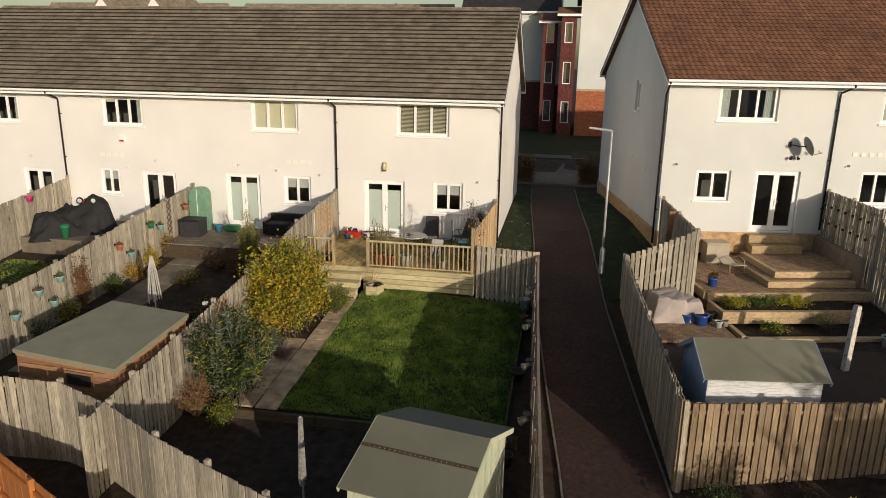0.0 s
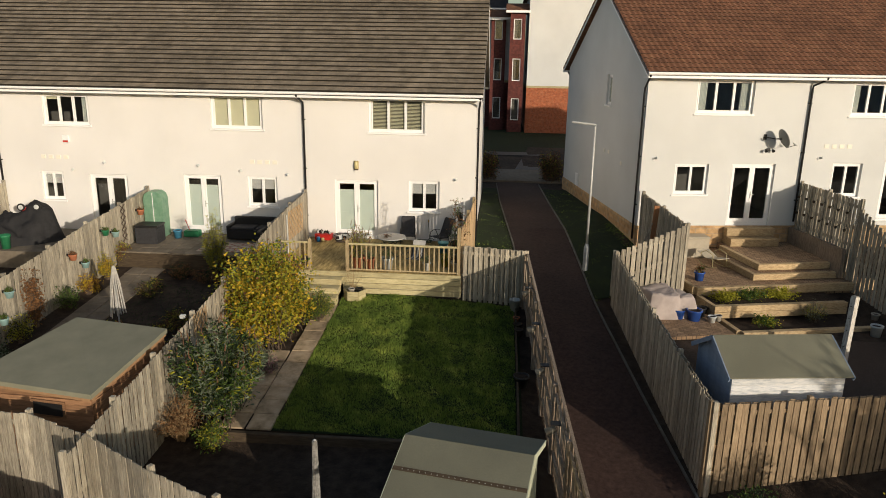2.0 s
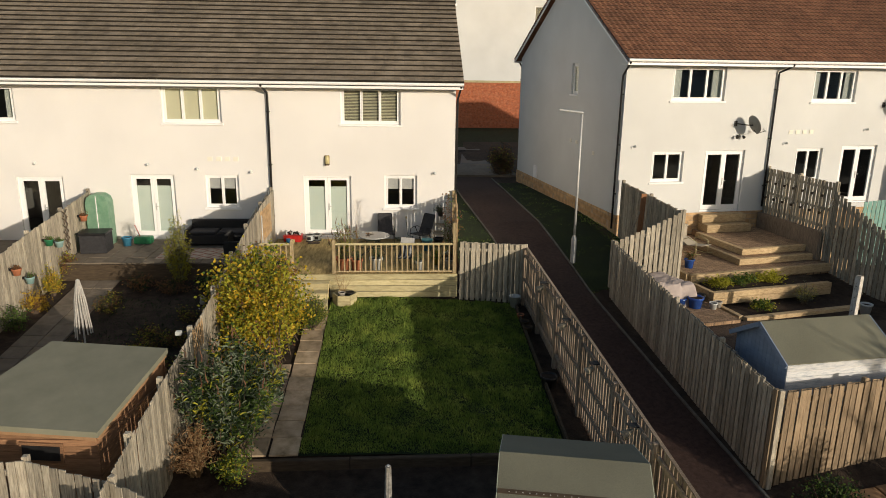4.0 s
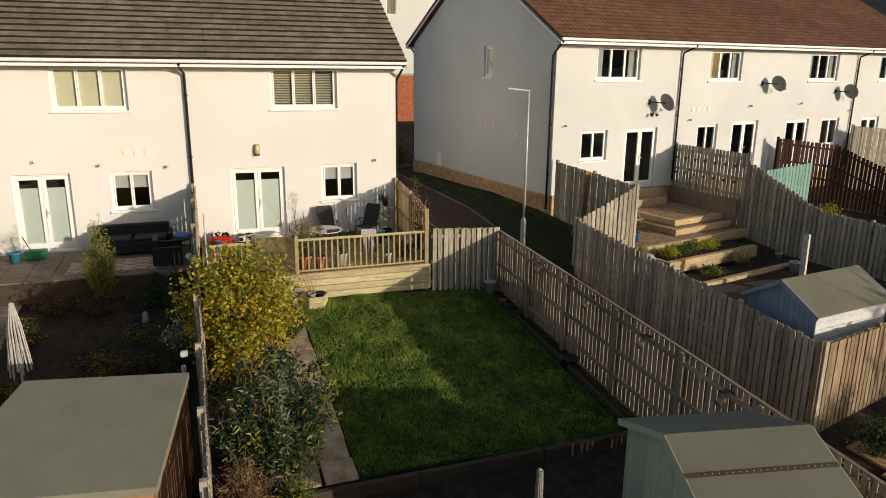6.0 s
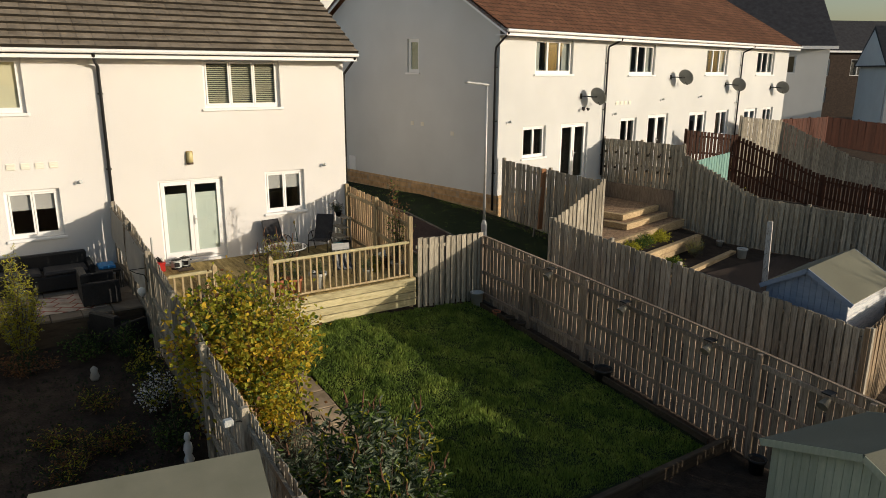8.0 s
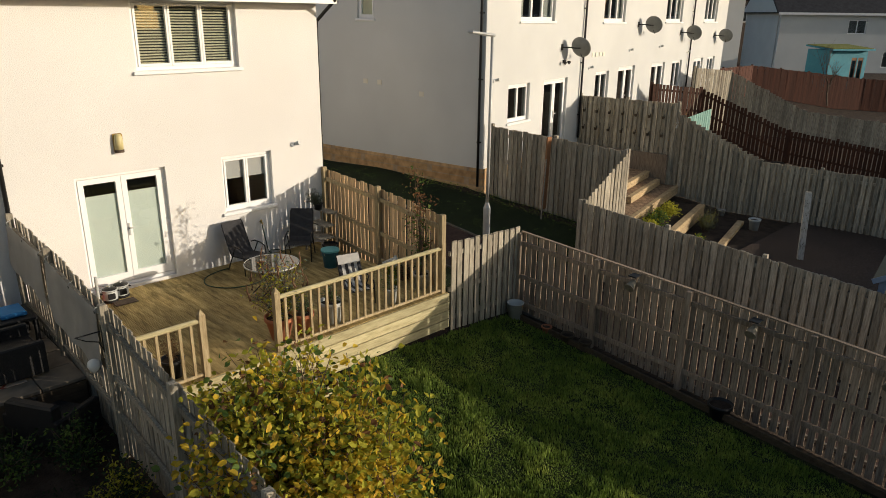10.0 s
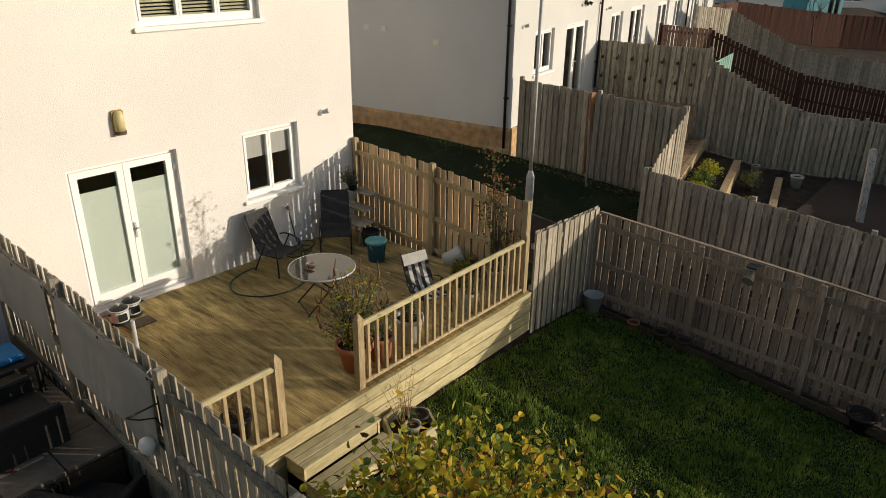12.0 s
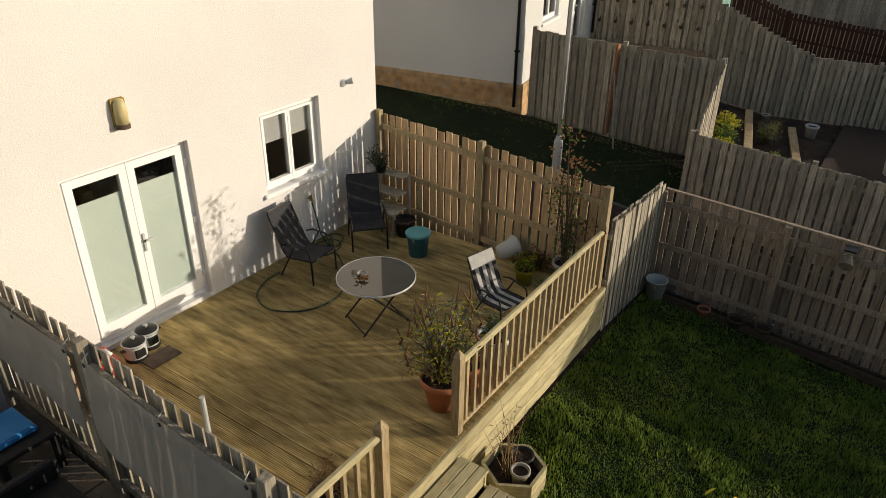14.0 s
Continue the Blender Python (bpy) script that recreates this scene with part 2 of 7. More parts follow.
# ---- geometry helpers ----
class Geo:
    """Collects boxes, tubes and turned shapes into one mesh."""

    def __init__(self):
        self.v, self.f = [], []

    def add(self, verts, faces):
        n = len(self.v)
        self.v += [tuple(p) for p in verts]
        self.f += [tuple(n + i for i in q) for q in faces]
        return self

    def box(self, x0, y0, z0, x1, y1, z1, m=None, bevel=0.0):
        b = bevel
        if b:
            vs, fs = [], []
            for z, i in ((z0, b), (z0 + b, 0), (z1 - b, 0), (z1, b)):
                vs += [(x0 + i, y0 + i, z), (x1 - i, y0 + i, z), (x1 - i, y1 - i, z), (x0 + i, y1 - i, z)]
            for k in range(3):
                for j in range(4):
                    a, c = 4 * k + j, 4 * k + (j + 1) % 4
                    fs.append((a, c, c + 4, a + 4))
            fs += [(3, 2, 1, 0), (12, 13, 14, 15)]
        else:
            vs = [(x0, y0, z0), (x1, y0, z0), (x1, y1, z0), (x0, y1, z0), (x0, y0, z1), (x1, y0, z1), (x1, y1, z1), (x0, y1, z1)]
            fs = [(3, 2, 1, 0), (4, 5, 6, 7), (0, 1, 5, 4), (1, 2, 6, 5), (2, 3, 7, 6), (3, 0, 4, 7)]
        if m is not None:
            vs = [m @ Vector(p) for p in vs]
        return self.add(vs, fs)

    def beam(self, p0, p1, w, h, up=(0, 0, 1)):
        """A square bar from p0 to p1."""
        p0, p1 = Vector(p0), Vector(p1)
        d = (p1 - p0).normalized()
        s = d.cross(Vector(up))
        s = s.normalized() if s.length > 1e-4 else Vector((1, 0, 0))
        u = s.cross(d).normalized()
        vs = []
        for p in (p0, p1):
            for a, b in ((-1, -1), (1, -1), (1, 1), (-1, 1)):
                vs.append(p + s * (a * w / 2) + u * (b * h / 2))
        return self.add(vs, [(3, 2, 1, 0), (4, 5, 6, 7), (0, 1, 5, 4), (1, 2, 6, 5), (2, 3, 7, 6), (3, 0, 4, 7)])

    def tube(self, pts, r, n=8, r1=None):
        """A round tube along points; the radius runs from r to r1."""
        pts = [Vector(p) for p in pts]
        r1 = r if r1 is None else r1
        k0 = len(self.v)
        for i, p in enumerate(pts):
            d = (pts[min(i + 1, len(pts) - 1)] - pts[max(i - 1, 0)]).normalized()
            s = d.cross(Vector((0, 0, 1)))
            s = s.normalized() if s.length > 1e-3 else Vector((1, 0, 0))
            u = s.cross(d)
            rr = r + (r1 - r) * i / max(1, len(pts) - 1)
            for j in range(n):
                a = 2 * math.pi * j / n
                self.v.append(tuple(p + (s * math.cos(a) + u * math.sin(a)) * rr))
        for i in range(len(pts) - 1):
            for j in range(n):
                a, b = k0 + i * n + j, k0 + i * n + (j + 1) % n
                self.f.append((a, a + n, b + n, b))
        self.f.append(tuple(k0 + j for j in range(n)))
        self.f.append(tuple(k0 + (len(pts) - 1) * n + j for j in reversed(range(n))))
        return self

    def turned(self, profile, centre=(0, 0, 0), n=20, m=None):
        """A turned shape from (radius, height) pairs."""
        k0 = len(self.v)
        for r, z in profile:
            for j in range(n):
                a = 2 * math.pi * j / n
                p = Vector((centre[0] + r * math.cos(a), centre[1] + r * math.sin(a), centre[2] + z))
                self.v.append(tuple(m @ p if m is not None else p))
        for i in range(len(profile) - 1):
            for j in range(n):
                a, b = k0 + i * n + j, k0 + i * n + (j + 1) % n
                self.f.append((a, b, b + n, a + n))
        self.f.append(tuple(k0 + j for j in reversed(range(n))))
        self.f.append(tuple(k0 + (len(profile) - 1) * n + j for j in range(n)))
        return self

    def mesh(self, name, mat, smooth=False):
        me = bpy.data.meshes.new(name)
        me.from_pydata(self.v, [], self.f)
        if mat:
            me.materials.append(mat)
        if smooth:
            me.polygons.foreach_set("use_smooth", [True] * len(me.polygons))
        me.update()
        return me


def part(name, geo, mat, parent=None, label="", smooth=False):
    ob = new(name, geo.mesh(name, mat, smooth) if isinstance(geo, Geo) else geo)
    ob.parent = parent
    if label:
        ob["label"] = label
    return ob


def thing(name, label, category, group="", kind="", at=None):
    ob = new(name)
    if at is not None:
        ob.matrix_world = at
    return tagged(ob, label, category, group, kind)


def single(name, geo, mat, label, category="", group="", kind="", smooth=False):
    return tagged(part(name, geo, mat, None, "", smooth), label, category, group, kind)


def lerp(a, b, t):
    return a + (b - a) * t


def interp(x, pts):
    return float(np.interp(x, [p[0] for p in pts], [p[1] for p in pts]))


# ---- ground levels ----
ALLEY_P = ((-40, -2.9), (8, -2.6), (14, -1.98), (22, -0.95), (25, -0.52), (29, 0.0), (34, 0.14), (40, 0.1), (200, 0.6))
LAWN_P = ((-40, -2.7), (8, -2.0), (14.2, -1.72), (14.4, -1.45), (17.2, -1.20), (21.7, -0.76), (22.2, -0.72), (26.6, -0.15), (34, 0.1), (200, 0.6))
VERGE_P = ((22.4, -0.55), (23.0, -0.27), (26.8, 0.08), (28, 0.16), (31, 0.19), (33, 0.12), (38, 0.1), (40, 0.1))
RED_P = ((-40, -2.8), (8, -2.5), (13.8, -1.95), (15, -1.55), (18.5, -1.2), (22.6, -1.05), (24, -0.75), (28, -0.4), (31, 0.4), (45, 0.3), (200, 0.6))


def ground_z(x, y):
    lawn = interp(y, LAWN_P) - 0.07 * max(0.0, min(3.8, x + 4.6)) * (1 if 14.3 < y < 22.3 else 0)
    alley, red = interp(y, ALLEY_P), interp(y, RED_P)
    if x < -0.9:
        return lawn
    if x < -0.3:
        return lerp(lawn, alley, (x + 0.9) / 0.6)
    edge = 2.64 - 0.08 * (y - 13.8) if y < 22.5 else lerp(3.9, 3.3, (y - 22.5) / 4.5) if y < 27 else 3.3 - 0.128 * (y - 27)
    right = interp(y, ((5, 3.4), (14, 2.47), (17.2, 2.04), (22.5, 1.4), (26.7, 1.12), (33.9, 0.55), (39.5, 0.3))) + 0.1
    if x > right and y > 22.4:
        bank = interp(y, VERGE_P)
        if x < edge:
            return lerp(alley, bank, min(1.0, (x - right) / max(0.3, edge - right)))
        alley = bank
    if x < edge:
        return alley
    if x < edge + 0.5:
        return lerp(alley, red, (x - edge) / 0.5)
    return red


def sheet(xs, ys, lift=0.0, zf=None):
    """A ground sheet over a grid of places; xs may be a function of y."""
    g = Geo()
    for y in ys:
        for x in (xs(y) if callable(xs) else xs):
            g.v.append((x, y, (zf or ground_z)(x, y) + lift))
    n = len(xs(ys[0]) if callable(xs) else xs)
    for j in range(len(ys) - 1):
        for i in range(n - 1):
            a = j * n + i
            g.f.append((a, a + 1, a + 1 + n, a + n))
    return g


def steps(a, b, d):
    n = max(1, round((b - a) / d))
    return [a + (b - a) * i / n for i in range(n + 1)]


gx = [-600, -250, -120, -70, -45] + steps(-32, -1.2, 0.8) + steps(-0.9, 5, 0.3) + steps(6, 34, 1.0) + [45, 70, 120, 250, 600]
gy = [-300, -120, -50, -20] + steps(-6, 12, 1.0) + steps(12.5, 30, 0.35) + steps(31, 45, 1.0) + [55, 70, 100, 160, 300, 700]
single("ground", sheet(gx, gy), EARTH, "dark bare soil and rough ground between the houses", "ground", kind="structure", smooth=True)
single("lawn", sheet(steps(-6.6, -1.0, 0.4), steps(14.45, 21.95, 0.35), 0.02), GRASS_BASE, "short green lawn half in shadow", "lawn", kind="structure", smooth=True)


def alley_x(y):
    l = interp(y, ((5, 1.2), (14, 0.27), (17.2, -0.16), (22.5, -0.80), (26.7, -1.08), (33.9, -1.65), (39.5, -1.9)))
    return [l + k * 2.2 / 8 for k in range(9)]


single("alley_path", sheet(alley_x, steps(4, 39.5, 0.5), 0.03), ASPHALT, "dark brown asphalt footpath between the gardens", "path", kind="structure")
for nm, k, o in (("kerb", 0, -0.05), ("kerb", 8, 0.05)):
    g = Geo()
    ys = steps(5, 39, 1.0)
    for y0, y1 in zip(ys, ys[1:]):
        a, b = alley_x(y0)[k] + o, alley_x(y1)[k] + o
        g.beam((a, y0, ground_z(a, y0) + 0.0), (b, y1, ground_z(b, y1) + 0.0), 0.05, 0.12)
    single(nm, g, KERB_M, "narrow concrete edging kerb along the footpath", "kerb", kind="structure")


# ---- fences ----
BOARD = {}


def board_mesh(mat, w, thick):
    key = (mat.name, w, thick)
    if key not in BOARD:
        BOARD[key] = [Geo().box(-w / 2 * s, -thick / 2, 0, w / 2 * s, thick / 2, 1).mesh("board", mat) for s in (1.0, 0.96, 1.03)]
    return BOARD[key]


def fence(label, pts, mat, inside, w=0.125, gap=0.018, thick=0.02, posts=1.85, rails=True, alternate=False, base=None, group="garden fences", joined=False, post_cap=0.06, rail_mat=None, backed=False, cap=False):
    """A boarded fence through points (x, y, z of the top). inside: +1 or -1, the side on which rails and posts stand,
    to the left or right of the way from the first point on."""
    rnd = random.Random(label + str(pts[0]))
    th = thing("garden_fence", label, "fence", group, at=Matrix.Translation((pts[0][0], pts[0][1], ground_z(pts[0][0], pts[0][1]))))
    inv = th.matrix_world.inverted()
    meshes = board_mesh(mat, w, thick)
    rail_mat = rail_mat or mat
    many = Geo()
    for a, b in zip(pts, pts[1:]):
        a, b = Vector(a), Vector(b)
        d = Vector((b.x - a.x, b.y - a.y, 0))
        length = d.length
        d.normalize()
        n = Vector((-d.y, d.x, 0)) * inside
        ang = math.atan2(d.y, d.x)
        pitch = w + gap
        count = max(1, int(length / pitch))
        pitch = length / count
        for i in range(count):
            t = (i + 0.5) / count
            p = a.lerp(b, t)
            foot = (base(p.x, p.y) if base else ground_z(p.x, p.y)) + 0.03
            off = n * (0.022 if alternate and i % 2 else 0.0)
            top = p.z + rnd.uniform(-0.02, 0.014)
            m = Matrix.LocRotScale((p.x - off.x, p.y - off.y, foot), Euler((rnd.uniform(-0.006, 0.006), rnd.uniform(-0.008, 0.008), ang + rnd.uniform(-0.02, 0.02))), (1, 1, max(0.2, top - foot)))
            if joined:
                many.box(-w / 2, -thick / 2, 0, w / 2, thick / 2, 1, inv @ m)
                continue
            o = new("board", rnd.choice(meshes))
            o.parent = th
            o.matrix_local = inv @ m
            if backed:
                q = n * 0.078 + d * (pitch / 2)
                o = new("board", rnd.choice(meshes))
                o.parent = th
                o.matrix_local = inv @ Matrix.Translation((q.x, q.y, -0.01)) @ m
        if rails:
            for k in (0.22, 0.95, 1.55):
                q0, q1 = a - Vector((0, 0, k)) + n * (0.039 if backed else 0.045), b - Vector((0, 0, k)) + n * (0.039 if backed else 0.045)
                if q0.z < ground_z(a.x, a.y):
                    continue
                part("rail", Geo().beam(inv @ q0, inv @ q1, 0.052 if backed else 0.045, 0.085), rail_mat, th)
        if cap:
            part("cap", Geo().beam(inv @ (a + Vector((0, 0, 0.012))), inv @ (b + Vector((0, 0, 0.012))), 0.062, 0.024), FENCE_OLD, th)
        if posts:
            np_ = max(1, round(length / posts))
            for i in range(0 if a == Vector(pts[0]) else 1, np_ + 1):
                p = a.lerp(b, i / np_) + n * 0.07
                z0 = ground_z(p.x, p.y) - 0.05
                q = inv @ Vector((p.x, p.y, 0))
                g = Geo().box(-0.048, -0.048, z0 - th.matrix_world.translation.z, 0.048, 0.048, p.z + post_cap - th.matrix_world.translation.z, Matrix.Translation((q.x, q.y, 0)) @ Matrix.Rotation(ang, 4, 'Z'), bevel=0.008)
                part("post", g, rail_mat, th)
    if joined:
        ob = part("board_run", many, mat, th)
        ob["kind"] = "stuff"
    return th


# ---- houses ----
def wall_geo(x0, x1, z0, z1, y0, y1, holes, m=None):
    """A wall along x with openings (x0, z0, x1, z1) that go right through."""
    g = Geo()
    xs = sorted({x0, x1, *[h[0] for h in holes], *[h[2] for h in holes]})
    zs = sorted({z0, z1, *[h[1] for h in holes], *[h[3] for h in holes]})
    nx, nz = len(xs) - 1, len(zs) - 1

    def solid(i, k):
        if not (0 <= i < nx and 0 <= k < nz):
            return False
        mx, mz = (xs[i] + xs[i + 1]) / 2, (zs[k] + zs[k + 1]) / 2
        return not any(h[0] < mx < h[2] and h[1] < mz < h[3] for h in holes)

    ids = {}

    def v(i, side, k):
        if (i, side, k) not in ids:
            ids[(i, side, k)] = len(g.v)
            p = Vector((xs[i], y1 if side else y0, zs[k]))
            g.v.append(tuple(m @ p if m is not None else p))
        return ids[(i, side, k)]

    for i in range(nx):
        for k in range(nz):
            if not solid(i, k):
                continue
            g.f.append((v(i, 0, k), v(i + 1, 0, k), v(i + 1, 0, k + 1), v(i, 0, k + 1)))
            g.f.append((v(i, 1, k + 1), v(i + 1, 1, k + 1), v(i + 1, 1, k), v(i, 1, k)))
            if not solid(i - 1, k):
                g.f.append((v(i, 0, k), v(i, 0, k + 1), v(i, 1, k + 1), v(i, 1, k)))
            if not solid(i + 1, k):
                g.f.append((v(i + 1, 1, k), v(i + 1, 1, k + 1), v(i + 1, 0, k + 1), v(i + 1, 0, k)))
            if not solid(i, k - 1):
                g.f.append((v(i, 1, k), v(i + 1, 1, k), v(i + 1, 0, k), v(i, 0, k)))
            if not solid(i, k + 1):
                g.f.append((v(i, 0, k + 1), v(i + 1, 0, k + 1), v(i + 1, 1, k + 1), v(i, 1, k + 1)))
    return g



def window(parent_m, x0, z0, x1, z1, lights, label, dress=None, door=False, recess=0.09, sill=True, name="window"):
    """A plastic window or glazed double door in an opening; dress: what hangs behind each light."""
    th = thing(name, label, "door" if door else "window", "house windows", "structure", at=parent_m @ Matrix.Translation((x0, recess, z0)))
    W, H = x1 - x0, z1 - z0
    f = 0.075 if not door else 0.06
    g = Geo()
    g.box(0, 0, 0, W, 0.07, f, bevel=0.006).box(0, 0, H - f, W, 0.07, H, bevel=0.006)
    g.box(0, 0, f, f, 0.07, H - f).box(W - f, 0, f, W, 0.07, H - f)
    part("window_frame", g, UPVC, th)
    if sill:
        part("window_sill", Geo().box(-0.06, -recess - 0.05, -0.07, W + 0.06, 0.0, -0.003, bevel=0.012), UPVC, th)
    xs = [f + (W - 2 * f) * k / lights for k in range(lights + 1)]
    for k in range(lights):
        a, b = xs[k], xs[k + 1]
        s = 0.045 if not door else 0.1
        lo = f + (0.0 if not door else 0.02)
        g = Geo()
        g.box(a + 0.004, -0.018, lo, a + s, 0.05, H - f - 0.004).box(b - s, -0.018, lo, b - 0.004, 0.05, H - f - 0.004)
        g.box(a + s, -0.018, lo, b - s, 0.05, lo + s * (1.0 if not door else 1.7)).box(a + s, -0.018, H - f - s, b - s, 0.05, H - f - 0.004)
        sash = part("door_leaf" if door else "sash", g, UPVC, th)
        pane = part("pane", Geo().box(a + s, 0.012, lo + s, b - s, 0.02, H - f - s), GLASS, sash)
        pane.visible_shadow = False
        if dress:
            kind, mt, cover = dress[k % len(dress)]
            top, bot = H - f, lo + (H - f - lo) * (1 - cover)
            if kind == "slats":
                g = Geo()
                z = bot
                while z < top - 0.02:
                    g.beam((a + s, 0.07, z), (b - s, 0.07, z), 0.045, 0.006, up=(0, -0.55, 1))
                    z += 0.05
                part("blind", g, mt, th)
            elif kind == "film":
                part("blind", Geo().box(a + s - 0.01, 0.028, lo, b - s + 0.01, 0.034, lo + (H - f - lo) * cover), mt, th)
            elif kind == "flat":
                part("blind", Geo().box(a + s - 0.02, 0.055, bot, b - s + 0.02, 0.062, top), mt, th)
            elif kind == "curtain":
                g = Geo()
                span = (b - a) * 0.55
                start = a if k == 0 else b - span
                for j in range(7):
                    u = start + span * (j + 0.5) / 7
                    g.tube([(u, 0.14, 0.0), (u + 0.02, 0.14, H)], span / 11, 8)
                part("curtain", g, mt, th)
    if door:
        mx = xs[1] if lights > 1 else W - f
        part("handle", Geo().box(mx + 0.02, -0.035, H * 0.44, mx + 0.05, -0.018, H * 0.55).box(mx + 0.025, -0.06, H * 0.5, mx + 0.15, -0.045, H * 0.512).box(mx + 0.025, -0.06, H * 0.5, mx + 0.04, -0.02, H * 0.512), GALV, th, "steel lever handle")
        for z in (0.25, 1.05, 1.85):
            part("hinge", Geo().box(W - 0.05, -0.03, z, W + 0.02, 0.0, z + 0.09, bevel=0.006), UPVC, th)
    return th


def gable(g, y0, y1, yr, z0, zr, x0, x1, m=None):
    """The triangle above a side wall."""
    vs = [Vector(p) for p in ((x0, y0, z0), (x0, y1, z0), (x0, yr, zr), (x1, y0, z0), (x1, y1, z0), (x1, yr, zr))]
    if m is not None:
        vs = [m @ v for v in vs]
    g.add(vs, [(0, 2, 1), (3, 4, 5), (0, 3, 5, 2), (1, 2, 5, 4), (0, 1, 4, 3)])


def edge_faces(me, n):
    """Tiles' lower edges take the second material: moss plus the painted course shadow."""
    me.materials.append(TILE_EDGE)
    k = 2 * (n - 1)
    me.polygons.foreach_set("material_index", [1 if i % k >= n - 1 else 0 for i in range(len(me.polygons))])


def roof_plane(parent, m, x0, x1, ye, ze, yr, zr, mat, tile_w, course, kind, near=None):
    """Courses of tiles up one slope from the eave (ye, ze) to the ridge (yr, zr); near: the stretch of x whose lowest tiles are parts."""
    run = math.hypot(yr - ye, zr - ze)
    dy, dz = (yr - ye) / run, (zr - ze) / run
    ny, nz = -dz, dy
    if nz < 0:
        ny, nz = -ny, -nz
    rows, cols = int(run / course), int((x1 - x0) / tile_w)
    course, tile_w = run / rows, (x1 - x0) / cols
    rnd = random.Random(int(x0 * 10))
    many = Geo()
    if kind == "flat":
        prof = [(0, 0.02), (0.015, 0.027), (0.5, 0.028), (0.975, 0.027), (0.985, 0.02), (1.0, 0.02)]
    else:
        prof = [(k / 6, 0.012 + 0.03 * (0.5 - 0.5 * math.cos(2 * math.pi * k / 6))) for k in range(7)]
    n = len(prof)

    def tile(g, x, r, jitter):
        s0, s1 = r * course - 0.03, (r + 1) * course + 0.03
        vs = []
        for s, lift in ((s0, (0.082 if kind == "flat" else 0.03) + jitter), (s1, 0.012)):
            for u, h in prof:
                hh = h + lift
                vs.append((x + u * tile_w, ye + dy * s + ny * hh, ze + dz * s + nz * hh))
        for u, h in prof:
            vs.append((x + u * tile_w, ye + dy * s0 - ny * 0.0, ze + dz * s0 + 0.0))
        fs = [(i, i + 1, n + i + 1, n + i) for i in range(n - 1)] + [(2 * n + i, 2 * n + i + 1, i + 1, i) for i in range(n - 1)]
        g.add(vs, fs)

    shared = None
    made = 0
    for r in range(rows):
        for c in range(cols):
            x = x0 + c * tile_w
            if near and near[0] <= x < near[1] and made < 300 and r < 12:
                if shared is None:
                    g = Geo()
                    tile(g, 0, 0, 0)
                    shared = g.mesh("roof_tile", mat)
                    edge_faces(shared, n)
                o = new("roof_tile", shared)
                o.parent = parent
                o.location = (x, dy * r * course + rnd.uniform(-0.002, 0.002), dz * r * course + rnd.uniform(0, 0.002))
                made += 1
            else:
                tile(many, x, r, rnd.uniform(0, 0.003))
    ob = part("tile_field", many, mat, parent)
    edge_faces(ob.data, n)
    ob["kind"] = "stuff"
    under = Geo().add([(x0, ye, ze - 0.02), (x1, ye, ze - 0.02), (x1, yr, zr - 0.02), (x0, yr, zr - 0.02), (x0, ye, ze - 0.12), (x1, ye, ze - 0.12), (x1, yr, zr - 0.12), (x0, yr, zr - 0.12)],
                      [(0, 1, 2, 3), (7, 6, 5, 4), (0, 4, 5, 1), (1, 5, 6, 2), (2, 6, 7, 3), (3, 7, 4, 0)])
    part("roof_deck", under, mat, parent)


def downpipe(th, x, ztop, zbot, y=-0.0, bend=0.0):
    """A black gutter outlet that bends back to the wall and runs down."""
    g = Geo().tube([(x, -0.52, ztop + 0.02), (x, -0.50, ztop - 0.12), (x + bend * 0.3, -0.30, ztop - 0.22), (x + bend, -0.09, ztop - 0.36), (x + bend, -0.07, ztop - 0.5), (x + bend, -0.07, zbot)], 0.038, 8)
    p = part("downpipe", g, DARK_PLASTIC, th, "black plastic downpipe", True)
    z = ztop - 1.0
    while z > zbot + 0.3:
        part("bracket", Geo().box(x + bend - 0.06, -0.075, z, x + bend + 0.06, 0.0, z + 0.04), DARK_PLASTIC, p)
        z -= 1.8


def corner_pipe(th, x, side, ztop, zbot):
    """A black downpipe that turns from the gutter's end round the corner onto the gable."""
    g = Geo().tube([(x + side * 0.14, -0.54, ztop + 0.02), (x + side * 0.13, -0.50, ztop - 0.10), (x + side * 0.10, -0.18, ztop - 0.32), (x + side * 0.07, 0.10, ztop - 0.52), (x + side * 0.07, 0.13, ztop - 0.7), (x + side * 0.07, 0.13, zbot)], 0.038, 8)
    p = part("downpipe", g, DARK_PLASTIC, th, "black plastic downpipe", True)
    z = ztop - 1.2
    while z > zbot + 0.3:
        part("bracket", Geo().box(min(x, x + side * 0.08), 0.07, z, max(x, x + side * 0.08), 0.19, z + 0.04), DARK_PLASTIC, p)
        z -= 1.8


